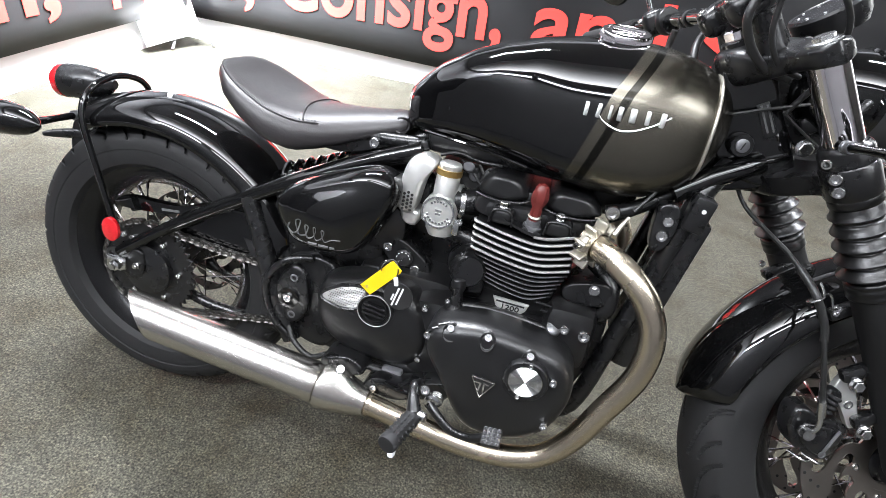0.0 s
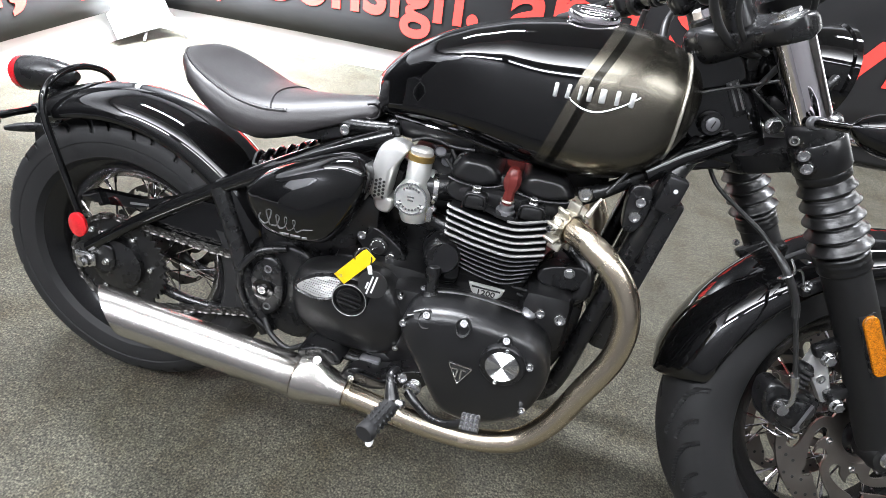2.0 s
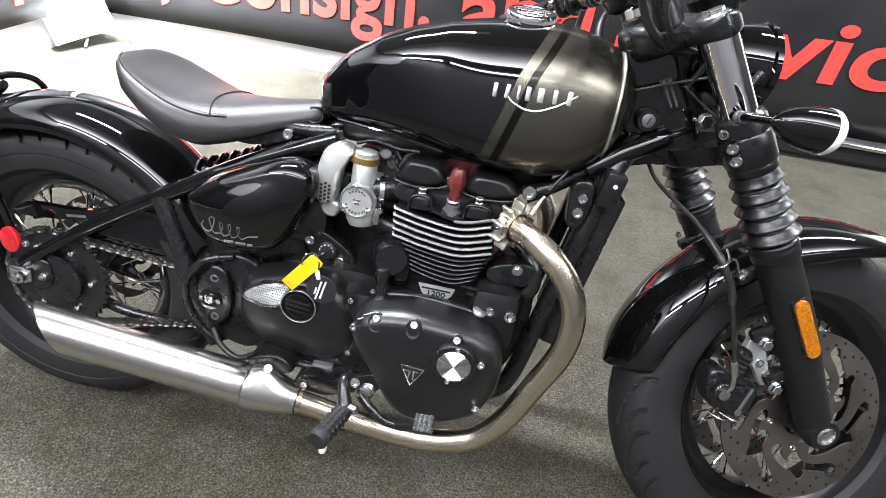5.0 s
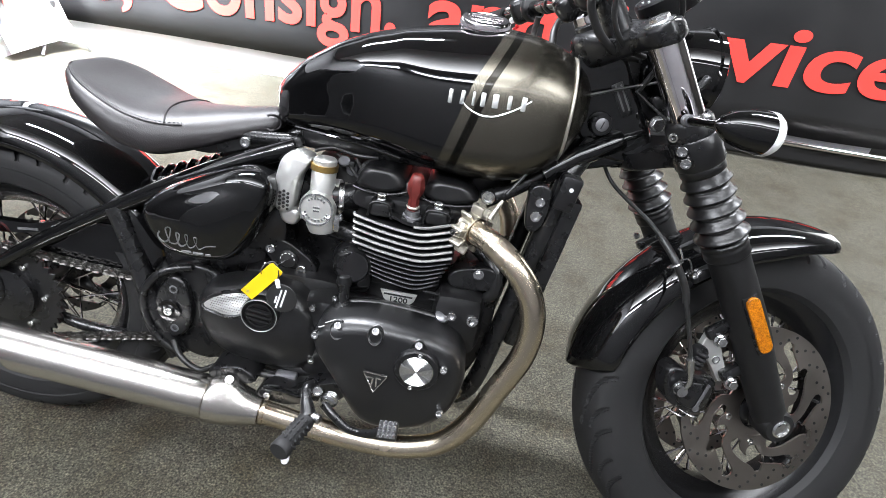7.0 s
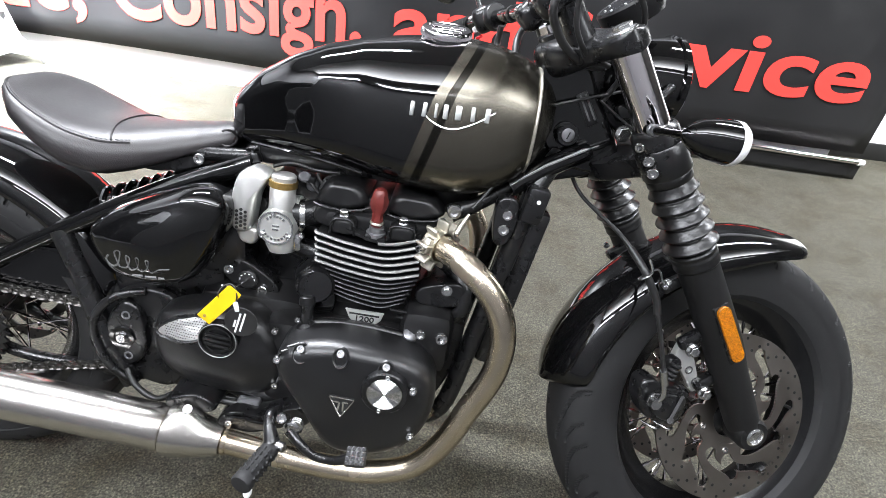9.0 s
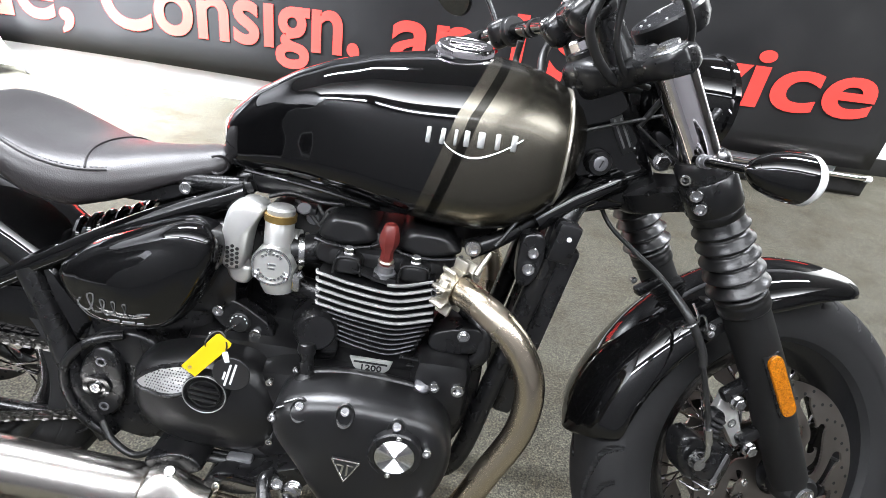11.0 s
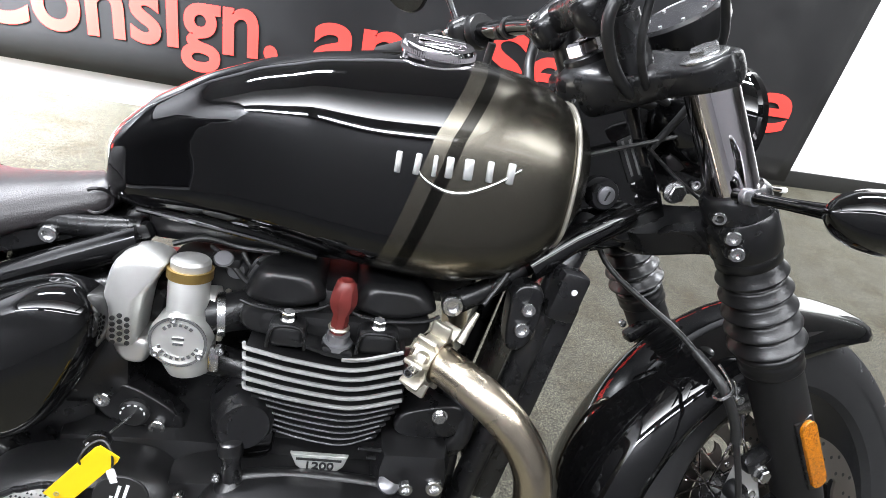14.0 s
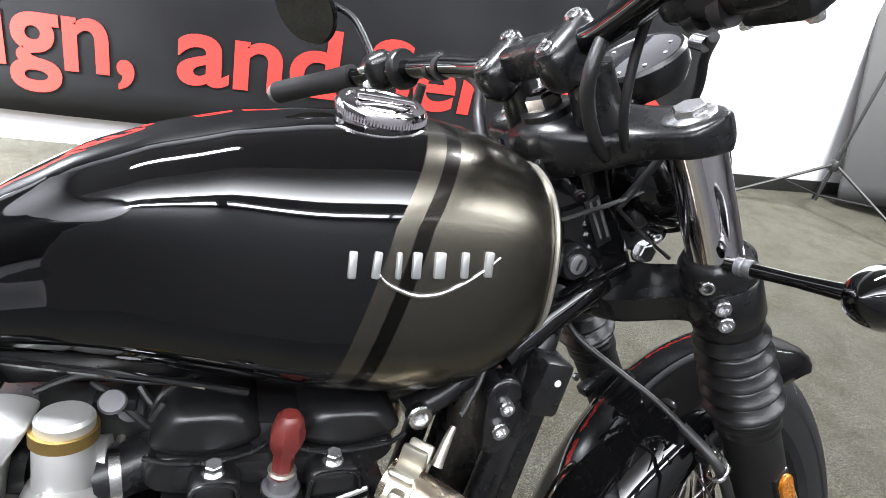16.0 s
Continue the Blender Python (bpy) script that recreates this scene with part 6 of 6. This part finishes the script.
LEG = 0.118
for s in (-1, 1):
    y = s * LEG
    leg = sp("fork_leg", tube([(0, y, -0.335), (0, y, -0.5), (-0.005, y, -0.58), (-0.01, y, -0.69), (-0.012, y, -0.738)], [0.0325, 0.0325, 0.031, 0.029, 0.02], 32), FORKBLACK, bike, "satin black fork lower")
    sp("fork_tube", lathe([(0.0255, -0.335), (0.0255, 0.0)], (0, y, 0), (0, 0, 1), 32), CHROME, leg, "chromed fork tube")
    prof = [(0.032, -0.364), (0.0352, -0.3625), (0.036, -0.36), (0.0352, -0.3565), (0.0352, -0.352), (0.0358, -0.349), (0.0358, -0.345), (0.0349, -0.3435), (0.0349, -0.341), (0.036, -0.339), (0.036, -0.335)]
    for k in range(5):
        z = -0.332 + k * 0.0232
        rr = 0.0425 - 0.0012 * k
        prof += [(0.0305, z - 0.001), (0.031, z + 0.003), (rr - 0.0015, z + 0.0062), (rr, z + 0.0074), (rr - 0.0004, z + 0.0088), (rr - 0.0035, z + 0.0115), (0.0325, z + 0.0185), (0.0305, z + 0.0222)]
    prof += [(0.034, -0.2145), (0.0345, -0.2), (0.03, -0.197)]
    sp("gaiter", lathe(prof, (0, y, 0), (0, 0, 1), 40), GAITER, leg, "ribbed black rubber fork gaiter", 75)
    sp("axle_clamp", lathe([(0.028, -0.022), (0.03, -0.018), (0.03, 0.02), (0.026, 0.026)], (-0.01, y, -0.71), (0, s, 0), 28), FORKBLACK, leg)
    sp("axle_end", lathe([(0.017, 0), (0.017, 0.004), (0.013, 0.006), (0.012, 0.002), (0.001, 0.002)], (-0.01, y + s * 0.025, -0.71), (0, s, 0), 24), STEEL, leg, "steel axle end")
    sp("caliper_lug", block((-0.045, y * 0.95, -0.49), (0.05, 0.018, 0.022), 0.006), SATIN, leg)
    sp("caliper_lug", block((-0.045, y * 0.95, -0.58), (0.05, 0.018, 0.022), 0.006), SATIN, leg)
    if s < 0:
        rb = sp("fork_reflector", slab([(0.0115 * math.cos(a), (-0.444 if math.sin(a) > 0 else -0.53) + 0.0115 * math.sin(a)) for a in np.linspace(0.13, 2 * math.pi + 0.13, 24, endpoint=False)], y - 0.03, y - 0.038, edge=0.002, smooth=False), AMBER, leg, "amber side reflector")
        sp("reflector_frame", block((-0.0005, y - 0.0305, -0.487), (0.0275, 0.006, 0.113), 0.0028, seg=2), SATIN, rb)
sp("axle", lathe([(0.01, -0.12), (0.01, 0.12)], (-0.016, 0, -0.719), (0, 1, 0), 16), STEEL)

# lower and upper yokes
lower = sp("lower_yoke", slab([(0.0, -0.152), (0.024, -0.142), (0.031, -0.118), (0.02, -0.08), (-0.004, 0.0), (0.02, 0.08), (0.031, 0.118), (0.024, 0.142), (0.0, 0.152), (-0.024, 0.142), (-0.031, 0.118), (-0.036, 0.09), (-0.07, 0.03), (-0.07, -0.03), (-0.036, -0.09), (-0.031, -0.118), (-0.024, -0.142)], 0.016, -0.016, edge=0.008), SATIN, bike, "satin black lower yoke")
lower.data.transform(ST.inverted())
lower.data.transform(ST @ Matrix.Translation((0, 0, -0.182)) @ Matrix(((1, 0, 0, 0), (0, 0, 1, 0), (0, 1, 0, 0), (0, 0, 0, 1))))
for s in (-1, 1):
    sp("yoke_clamp", lathe([(0.034, -0.203), (0.037, -0.199), (0.037, -0.158), (0.035, -0.155)], (0, s * LEG, 0), (0, 0, 1), 32), SATIN, lower)
    sp("signal_clamp", lathe([(0.032, -0.157), (0.035, -0.154), (0.035, -0.134), (0.032, -0.129), (0.029, -0.126)], (0, s * LEG, 0), (0, 0, 1), 32), SATIN, lower)
for z in (-0.1635, -0.183):
    sp("bolt_boss", lathe([(0.012, -0.03), (0.012, -0.003), (0.0108, -0.001)], (-0.0295, -0.136, z), (-0.6, -0.8, 0), 20), SATIN, lower)
    sbolt(lower, (-0.03, -0.137, z), (-0.6, -0.8, 0), 0.0085, 0.008)
sp("bolt_boss", lathe([(0.0105, -0.03), (0.0105, -0.002), (0.0095, 0.0)], (-0.0295, -0.1255, -0.1425), (-0.7, -0.7, 0), 20), SATIN, lower)
sbolt(lower, (-0.0305, -0.1265, -0.1425), (-0.7, -0.7, 0), 0.0075, 0.007)


def yoke_ring(y, n=36):
    """One cross-section of the cast upper yoke: deep and set back at the stem, slim round the fork legs."""
    t = abs(y) / 0.118
    k = 0.5 + 0.5 * math.cos(math.pi * min(1, t))
    cx, hx = -0.043 * k, 0.033 + 0.009 * k
    z0, z1 = -0.016 - 0.006 * k, 0.015 + 0.026 * k**1.5
    if abs(y) > 0.118:
        q = (abs(y) - 0.118) / 0.034
        hx *= math.sqrt(max(0.02, 1 - q * q))
    out = []
    for i in range(n):
        c, s_ = math.cos(2 * math.pi * i / n), math.sin(2 * math.pi * i / n)
        out.append((cx + hx * abs(c) ** 0.6 * (1 if c > 0 else -1), y, (z0 + z1) / 2 + (z1 - z0) / 2 * abs(s_) ** 0.55 * (1 if s_ > 0 else -1)))
    return out


ys = [-0.152, -0.1515, -0.15, -0.146, -0.14, -0.13] + list(np.linspace(-0.118, 0.118, 25)) + [0.13, 0.14, 0.146, 0.15, 0.1515, 0.152]
upper = sp("upper_yoke", ring_loft(bmesh.new(), [yoke_ring(y) for y in ys]), SATIN, bike, "satin black cast upper yoke", 60)
for s in (-1, 1):
    sp("fork_cap", lathe([(0.0225, 0.0), (0.0225, 0.0155), (0.0205, 0.017), (0.001, 0.0175)], (0, s * LEG, 0), (0, 0, 1), 28), STEEL, upper, "silver fork cap")
    sp("cap_hex", lathe([(0.0145, 0.016), (0.0145, 0.022), (0.013, 0.0235)], (0.002, s * LEG, 0), (0, 0, 1), 6), STEEL, upper)
sp("stem_washer", lathe([(0.026, 0.036), (0.026, 0.044), (0.023, 0.046)], (-0.045, 0.0, 0), (0, 0, 1), 28), SATIN, upper)
sp("stem_nut", lathe([(0.019, 0.044), (0.019, 0.058), (0.016, 0.061), (0.01, 0.061), (0.0095, 0.056)], (-0.045, 0.0, 0), (0, 0, 1), 6), CHROME, upper, "chrome stem nut")

# risers, handlebar and controls
for s in (-1, 1):
    riser = sp("bar_riser", lathe([(0.025, 0.008), (0.022, 0.05), (0.022, 0.075)], (-0.03, s * 0.05, 0), (0, 0, 1), 24), SATIN, bike, "satin black handlebar riser")
    dz = 0.008 if s < 0 else 0.0
    sp("riser_clamp", block((-0.042, s * 0.047, 0.083 + dz), (0.066, 0.038, 0.046), 0.016, Matrix.Rotation(-0.3, 4, "Y"), seg=4), SATIN, riser)
    for q in (-0.022, 0.022):
        sp("bolt_boss", lathe([(0.0125, -0.02), (0.012, 0.0), (0.0105, 0.002)], (-0.046 + q * 0.9, s * 0.047, 0.102 + dz + q * 0.28), (-0.3, 0, 1), 20), SATIN, riser)
        sbolt(riser, (-0.046 + q * 0.9, s * 0.047, 0.102 + dz + q * 0.28), (-0.3, 0, 1), 0.0078, 0.006)
sp("clamp_bridge", block((-0.036, 0, 0.091), (0.042, 0.075, 0.034), 0.009, Matrix.Rotation(-0.09, 4, "X"), seg=3), SATIN, riser)
bar = sp("handlebar", tube([(-0.146, 0.45, 0.118), (-0.11, 0.385, 0.112), (-0.074, 0.32, 0.104), (-0.045, 0.23, 0.096), (-0.036, 0.15, 0.09), (-0.036, 0.09, 0.085), (-0.036, 0, 0.089), (-0.036, -0.07, 0.101), (-0.04, -0.116, 0.116), (-0.05, -0.17, 0.136), (-0.06, -0.23, 0.15), (-0.09, -0.32, 0.16), (-0.146, -0.45, 0.165)], 0.0125, 18), GLOSS, bike, "gloss black flat handlebar")
for s in (-1, 1):
    dz = 0.0 if s > 0 else 0.05
    grip = sp("grip", tube([(-0.15, s * 0.456, 0.118 + dz), (-0.115, s * 0.395, 0.112 + dz), (-0.08, s * 0.33, 0.105 + dz)], [0.0165, 0.0155, 0.0175], 20), RUBBER, bar, "black rubber grip")
    sp("bar_end", lathe([(0.014, 0), (0.013, 0.008), (0.006, 0.012)], (-0.151, s * 0.458, 0.118 + dz), (-0.47, s * 0.88, 0.05), 16), STANDM, grip)
    box_ = sp("switch_housing", block((-0.058, s * 0.285, 0.102 + dz), (0.044, 0.045, 0.05), 0.014, Matrix.Rotation(-0.35 * s, 4, "Z"), seg=3), SATIN, bar, "black switch housing")
    sp("housing_ring", lathe([(0.024, -0.006), (0.026, -0.003), (0.026, 0.006), (0.02, 0.01)], (-0.047, s * 0.245, 0.097 + dz), (-0.3, s, 0), 24), SATIN, box_)
    sp("button", block((-0.082, s * 0.285, 0.114 + dz), (0.012, 0.012, 0.01), 0.003), STEEL, box_)
    sp("button", block((-0.08, s * 0.295, 0.092 + dz), (0.012, 0.012, 0.012), 0.004), WHITE if s > 0 else SATIN, box_)
    sp("lever_perch", block((-0.022, s * 0.225, 0.09 + dz), (0.036, 0.034, 0.026), 0.008), SATIN, bar)
    sp("lever", tube([(0.0, s * 0.235, 0.088 + dz), (0.03, s * 0.28, 0.085 + dz), (0.0, s * 0.36, 0.085 + dz), (-0.05, s * 0.44, 0.09 + dz)], [0.009, 0.007, 0.006, 0.005], 10, flat=0.6), SATIN, bar, "black control lever")
    for q in (0.165, 0.185):
        sp("cable_clip", lathe([(0.0145, 0), (0.0145, 0.009)], (-0.038, s * q, 0.09 + dz * 0.4), (0, s, 0.1), 18), CABLE, bar)
sp("red_switch", block((-0.08, 0.295, 0.076), (0.014, 0.012, 0.006), 0.002), REDLENS, bar, "red switch slider")
mc = sp("brake_reservoir", block((-0.02, -0.185, 0.128), (0.062, 0.085, 0.05), 0.014, Matrix.Rotation(0.2, 4, "Z"), seg=3), SATIN, bar, "black brake fluid reservoir")
sp("reservoir_lid", block((-0.022, -0.185, 0.156), (0.05, 0.075, 0.008), 0.003, Matrix.Rotation(0.2, 4, "Z")), SATIN, mc)
sp("brake_lever_pivot", block((0.012, -0.2, 0.094), (0.04, 0.05, 0.024), 0.008), SATIN, mc)
sp("banjo", lathe([(0.0065, 0), (0.0065, 0.014)], (0.026, -0.126, 0.064), (0.2, 0.9, 0.2), 12), STEEL, mc)
sbolt(mc, (0.02, -0.165, 0.083), (0, 0, -1), 0.006, 0.008, True)
sbolt(mc, (0.024, -0.21, 0.083), (0, 0, -1), 0.006, 0.01, True)
sp("brake_line", tube([(0.024, -0.135, 0.07), (0.045, -0.108, 0.045), (0.05, -0.09, 0.01), (0.03, -0.06, -0.04), (-0.02, -0.03, -0.08)], 0.0045, 10), CABLE, mc)
mir = sp("bar_mirror", lathe([(0.001, -0.014), (0.03, -0.012), (0.047, -0.004), (0.05, 0.0), (0.047, 0.003)], (-0.092, 0.35, 0.208), (-0.9, -0.42, -0.05), 40), SATIN, bar, "round black bar mirror")
sp("glass", lathe([(0.0465, 0.0032), (0.0465, 0.0045), (0.001, 0.0045)], (-0.092, 0.35, 0.208), (-0.9, -0.42, -0.05), 40), mat("dark_mirror_glass", (0.12, 0.12, 0.125), 0.03, 1.0, 0.02, 3), mir, "dark mirror glass")
sp("stem", tube([(-0.06, 0.335, 0.196), (-0.045, 0.325, 0.168), (-0.055, 0.3, 0.112)], 0.0048, 10), SATIN, mir)

# instrument and headlight
gauge = sp("instrument", lathe([(0.022, -0.032), (0.045, -0.026), (0.052, -0.012), (0.053, 0.006), (0.05, 0.01), (0.047, 0.008)], (0.085, 0.0, 0.03), (-0.1, -0.02, 1), 40), SATIN, bike, "round black single instrument")
sp("dial_glass", lathe([(0.0465, 0.0075), (0.0465, 0.009), (0.001, 0.0105)], (0.085, 0, 0.03), (-0.1, -0.02, 1), 40), mat("dark_dial", (0.02, 0.02, 0.022), 0.04, 0, 0.1, 20, coat=1.0), gauge, "dark dial")
for k in range(7):
    a = 0.5 + k * 0.7
    uu, vv, dd = basis((-0.1, -0.02, 1))
    sp("dial_mark", block(Vector((0.085, 0, 0.03)) + dd * 0.0102 + 0.037 * (math.cos(a) * uu + math.sin(a) * vv), (0.003, 0.003, 0.001), 0), WHITE, gauge)
sp("gauge_bracket", block((0.04, 0, 0.005), (0.06, 0.05, 0.02), 0.006), SATIN, gauge)
HL, HD = (0.08, -0.004, -0.094), (0.84, 0, -0.54)
bucket = sp("headlight", lathe([(0.001, -0.085), (0.026, -0.08), (0.048, -0.058), (0.062, -0.03), (0.068, 0.0), (0.069, 0.012)], HL, HD, 44), GLOSS, bike, "gloss black headlight bucket")
sp("rim", lathe([(0.069, 0.01), (0.0725, 0.013), (0.0725, 0.022), (0.068, 0.026)], HL, HD, 44), GLOSS, bucket)
sp("lens", lathe([(0.068, 0.023), (0.055, 0.033), (0.03, 0.039), (0.001, 0.041)], HL, HD, 44), CLEAR, bucket, "clear headlight lens")
sp("headlight_bracket", block((0.03, 0, -0.115), (0.06, 0.05, 0.03), 0.008), SATIN, bucket)
for s in (-1, 1):
    sp("bracket_ear", tube([(0.015, s * 0.085, -0.11), (0.045, s * 0.082, -0.105), (0.07, s * 0.072, -0.1)], 0.007, 10), SATIN, bucket)
SIGDIR = Matrix.Rotation(radians(36), 4, "Y")
signal(ST @ Matrix.Translation((-0.004, -0.255, -0.131)) @ SIGDIR @ Matrix.Scale(0.88, 4), bike, "turn_signal", "gloss black bullet front turn signal", CLEAR)
signal(ST @ Matrix.Translation((-0.004, 0.255, -0.131)) @ SIGDIR @ Matrix.Rotation(math.pi, 4, "X") @ Matrix.Scale(0.88, 4), bike, "turn_signal", "gloss black bullet front turn signal", CLEAR)

# front fender
FC = ST @ Matrix.Translation((-0.016, 0.0, -0.719)) @ Matrix.Rotation(radians(33.4), 4, "Y")
ff = fender(FC, 0.356, 74, 174, 0.08, bike, "front_fender", "gloss black front fender", beak=0.6)
for s in (-1, 1):
    sp("fender_stay", block((-0.03, s * 0.095, -0.39), (0.06, 0.02, 0.018), 0.005), SATIN, ff)
    sbolt(ff, (-0.05, s * 0.106, -0.375), (0, s, 0), 0.006, 0.006)

# caliper
cal = sp("front_caliper", slab([(-0.157, -0.506), (-0.137, -0.508), (-0.122, -0.532), (-0.088, -0.564), (-0.094, -0.582), (-0.108, -0.6), (-0.132, -0.614), (-0.156, -0.595), (-0.174, -0.566), (-0.173, -0.535)], -0.1, -0.136, edge=0.01), SATIN, bike, "black four-piston brake caliper")
sp("caliper_half", slab([(-0.15, -0.53), (-0.128, -0.54), (-0.1, -0.566), (-0.108, -0.588), (-0.132, -0.602), (-0.152, -0.585), (-0.163, -0.56)], -0.13, -0.145, dome=0.003, edge=0.008), SATIN, cal)
sp("bracket", slab([(-0.06, -0.492), (-0.05, -0.495), (-0.049, -0.525), (-0.056, -0.58), (-0.062, -0.592), (-0.074, -0.592), (-0.077, -0.564), (-0.083, -0.53), (-0.103, -0.54), (-0.096, -0.525), (-0.079, -0.507)], -0.096, -0.108, edge=0.003, n=3), ALLOY, cal, "bright cast alloy caliper bracket")
sp("bracket_hole", lathe([(0.0075, 0), (0.0075, 0.001), (0.005, 0.001), (0.005, -0.002)], (-0.066, -0.108, -0.548), OUT, 16), STEEL, cal)
sbolt(cal, (-0.054, -0.118, -0.506), (0, -1, 0), 0.0095, 0.012, True)
sbolt(cal, (-0.059, -0.118, -0.596), (0, -1, 0), 0.0095, 0.012, True)
sbolt(cal, (-0.1545, -0.142, -0.538), (0, -1, 0), 0.0085, 0.012, True)
for k in range(4):
    sp("slide_boot", lathe([(0.0085, 0), (0.0105, 0.002), (0.0105, 0.004), (0.0085, 0.006)], (-0.112 + 0.006 * k, -0.126, -0.53 + 0.0055 * k), (0.73, 0, 0.68), 16), RUBBER, cal)
sp("slide_knob", lathe([(0.013, -0.01), (0.0135, 0.004), (0.011, 0.008), (0.005, 0.009)], (-0.092, -0.118, -0.512), OUT, 20), SATIN, cal)
for k in range(2):
    sp("pad_pin", tube([(-0.178 + 0.02 * k, -0.12, -0.585 - 0.014 * k), (-0.168 + 0.02 * k, -0.14, -0.592 - 0.014 * k), (-0.158 + 0.02 * k, -0.137, -0.6 - 0.014 * k)], 0.0024, 8), STEEL, cal)
sp("maker_bar", block((-0.121, -0.1462, -0.571), (0.006, 0.001, 0.042), 0, Matrix.Rotation(0.85, 4, "Y")), STANDM, cal)
sp("maker_dot", lathe([(0.0062, 0), (0.0062, 0.001), (0.0045, 0.001), (0.0045, 0)], (-0.1395, -0.1455, -0.5895), OUT, 18), STANDM, cal)
hose = sp("brake_hose", tube([(-0.085, 0.03, -0.14), (-0.0915, 0.024, -0.186), (-0.094, 0.004, -0.218), (-0.09, -0.042, -0.25), (-0.086, -0.08, -0.275), (-0.09, -0.118, -0.295), (-0.096, -0.15, -0.312), (-0.097, -0.156, -0.35), (-0.11, -0.16, -0.416), (-0.1265, -0.16, -0.485), (-0.134, -0.156, -0.52)], 0.0036, 10, n=8), CABLE, bike, "black braided brake hose")
sp("banjo", lathe([(0.0095, 0), (0.0095, 0.01)], (-0.1545, -0.146, -0.538), (0, -1, 0), 16), STEEL, hose)
sp("hose_ferrule", tube([(-0.126, -0.16, -0.482), (-0.132, -0.158, -0.508)], 0.0062, 10, False), STEEL, hose, "steel hose ferrule")
sp("hose_union", tube([(-0.132, -0.158, -0.508), (-0.14, -0.156, -0.528), (-0.152, -0.151, -0.537)], 0.0042, 10), STEEL, hose)
sp("hose_sleeve", tube([(-0.0895, -0.112, -0.291), (-0.096, -0.15, -0.312), (-0.097, -0.157, -0.36), (-0.104, -0.159, -0.385)], 0.0058, 10), CABLE, hose)
sp("hose_clip", tube([(-0.07, -0.12, -0.318), (-0.088, -0.156, -0.318), (-0.108, -0.162, -0.316), (-0.106, -0.146, -0.322), (-0.07, -0.135, -0.33), (-0.07, -0.135, -0.355)], 0.0018, 6), STEEL, hose)
sbolt(hose, (-0.068, -0.13, -0.362), (0, -1, 0), 0.006, 0.008)

# cables from the bars round the steering head
for pts, r in (([(-0.03, -0.2, 0.17), (-0.012, -0.12, 0.16), (-0.03, -0.092, 0.115), (-0.067, -0.09, 0.083), (-0.07, -0.08, 0.05), (-0.06, -0.07, 0.015), (-0.04, -0.06, -0.012), (-0.01, -0.04, -0.03)], 0.0062), ([(-0.02, -0.18, 0.16), (-0.01, -0.13, 0.13), (-0.03, -0.11, 0.09), (-0.05, -0.1, 0.046), (-0.04, -0.08, 0.0), (-0.007, -0.06, -0.03)], 0.0042), ([(-0.035, 0.14, 0.085), (-0.05, 0.09, 0.07), (-0.09, 0.05, 0.05), (-0.12, 0.02, 0.0), (-0.13, 0.01, -0.06)], 0.0062), ([(-0.06, 0.19, 0.08), (-0.08, 0.2, 0.05), (-0.1, 0.16, 0.03), (-0.12, 0.09, 0.0)], 0.006)):
    sp("control_cable", tube(pts, r, 10, n=8), CABLE, bike, "black control cable")
part("frame_wire", tube([(1.045, -0.06, 0.862), (1.09, -0.062, 0.88), (1.13, -0.055, 0.893), (1.19, -0.04, 0.912)], 0.0026, 8), CABLE, bike)
part("frame_wire", tube([(1.128, -0.056, 0.885), (1.17, -0.05, 0.86), (1.23, -0.04, 0.83)], 0.0022, 8), CABLE, bike)
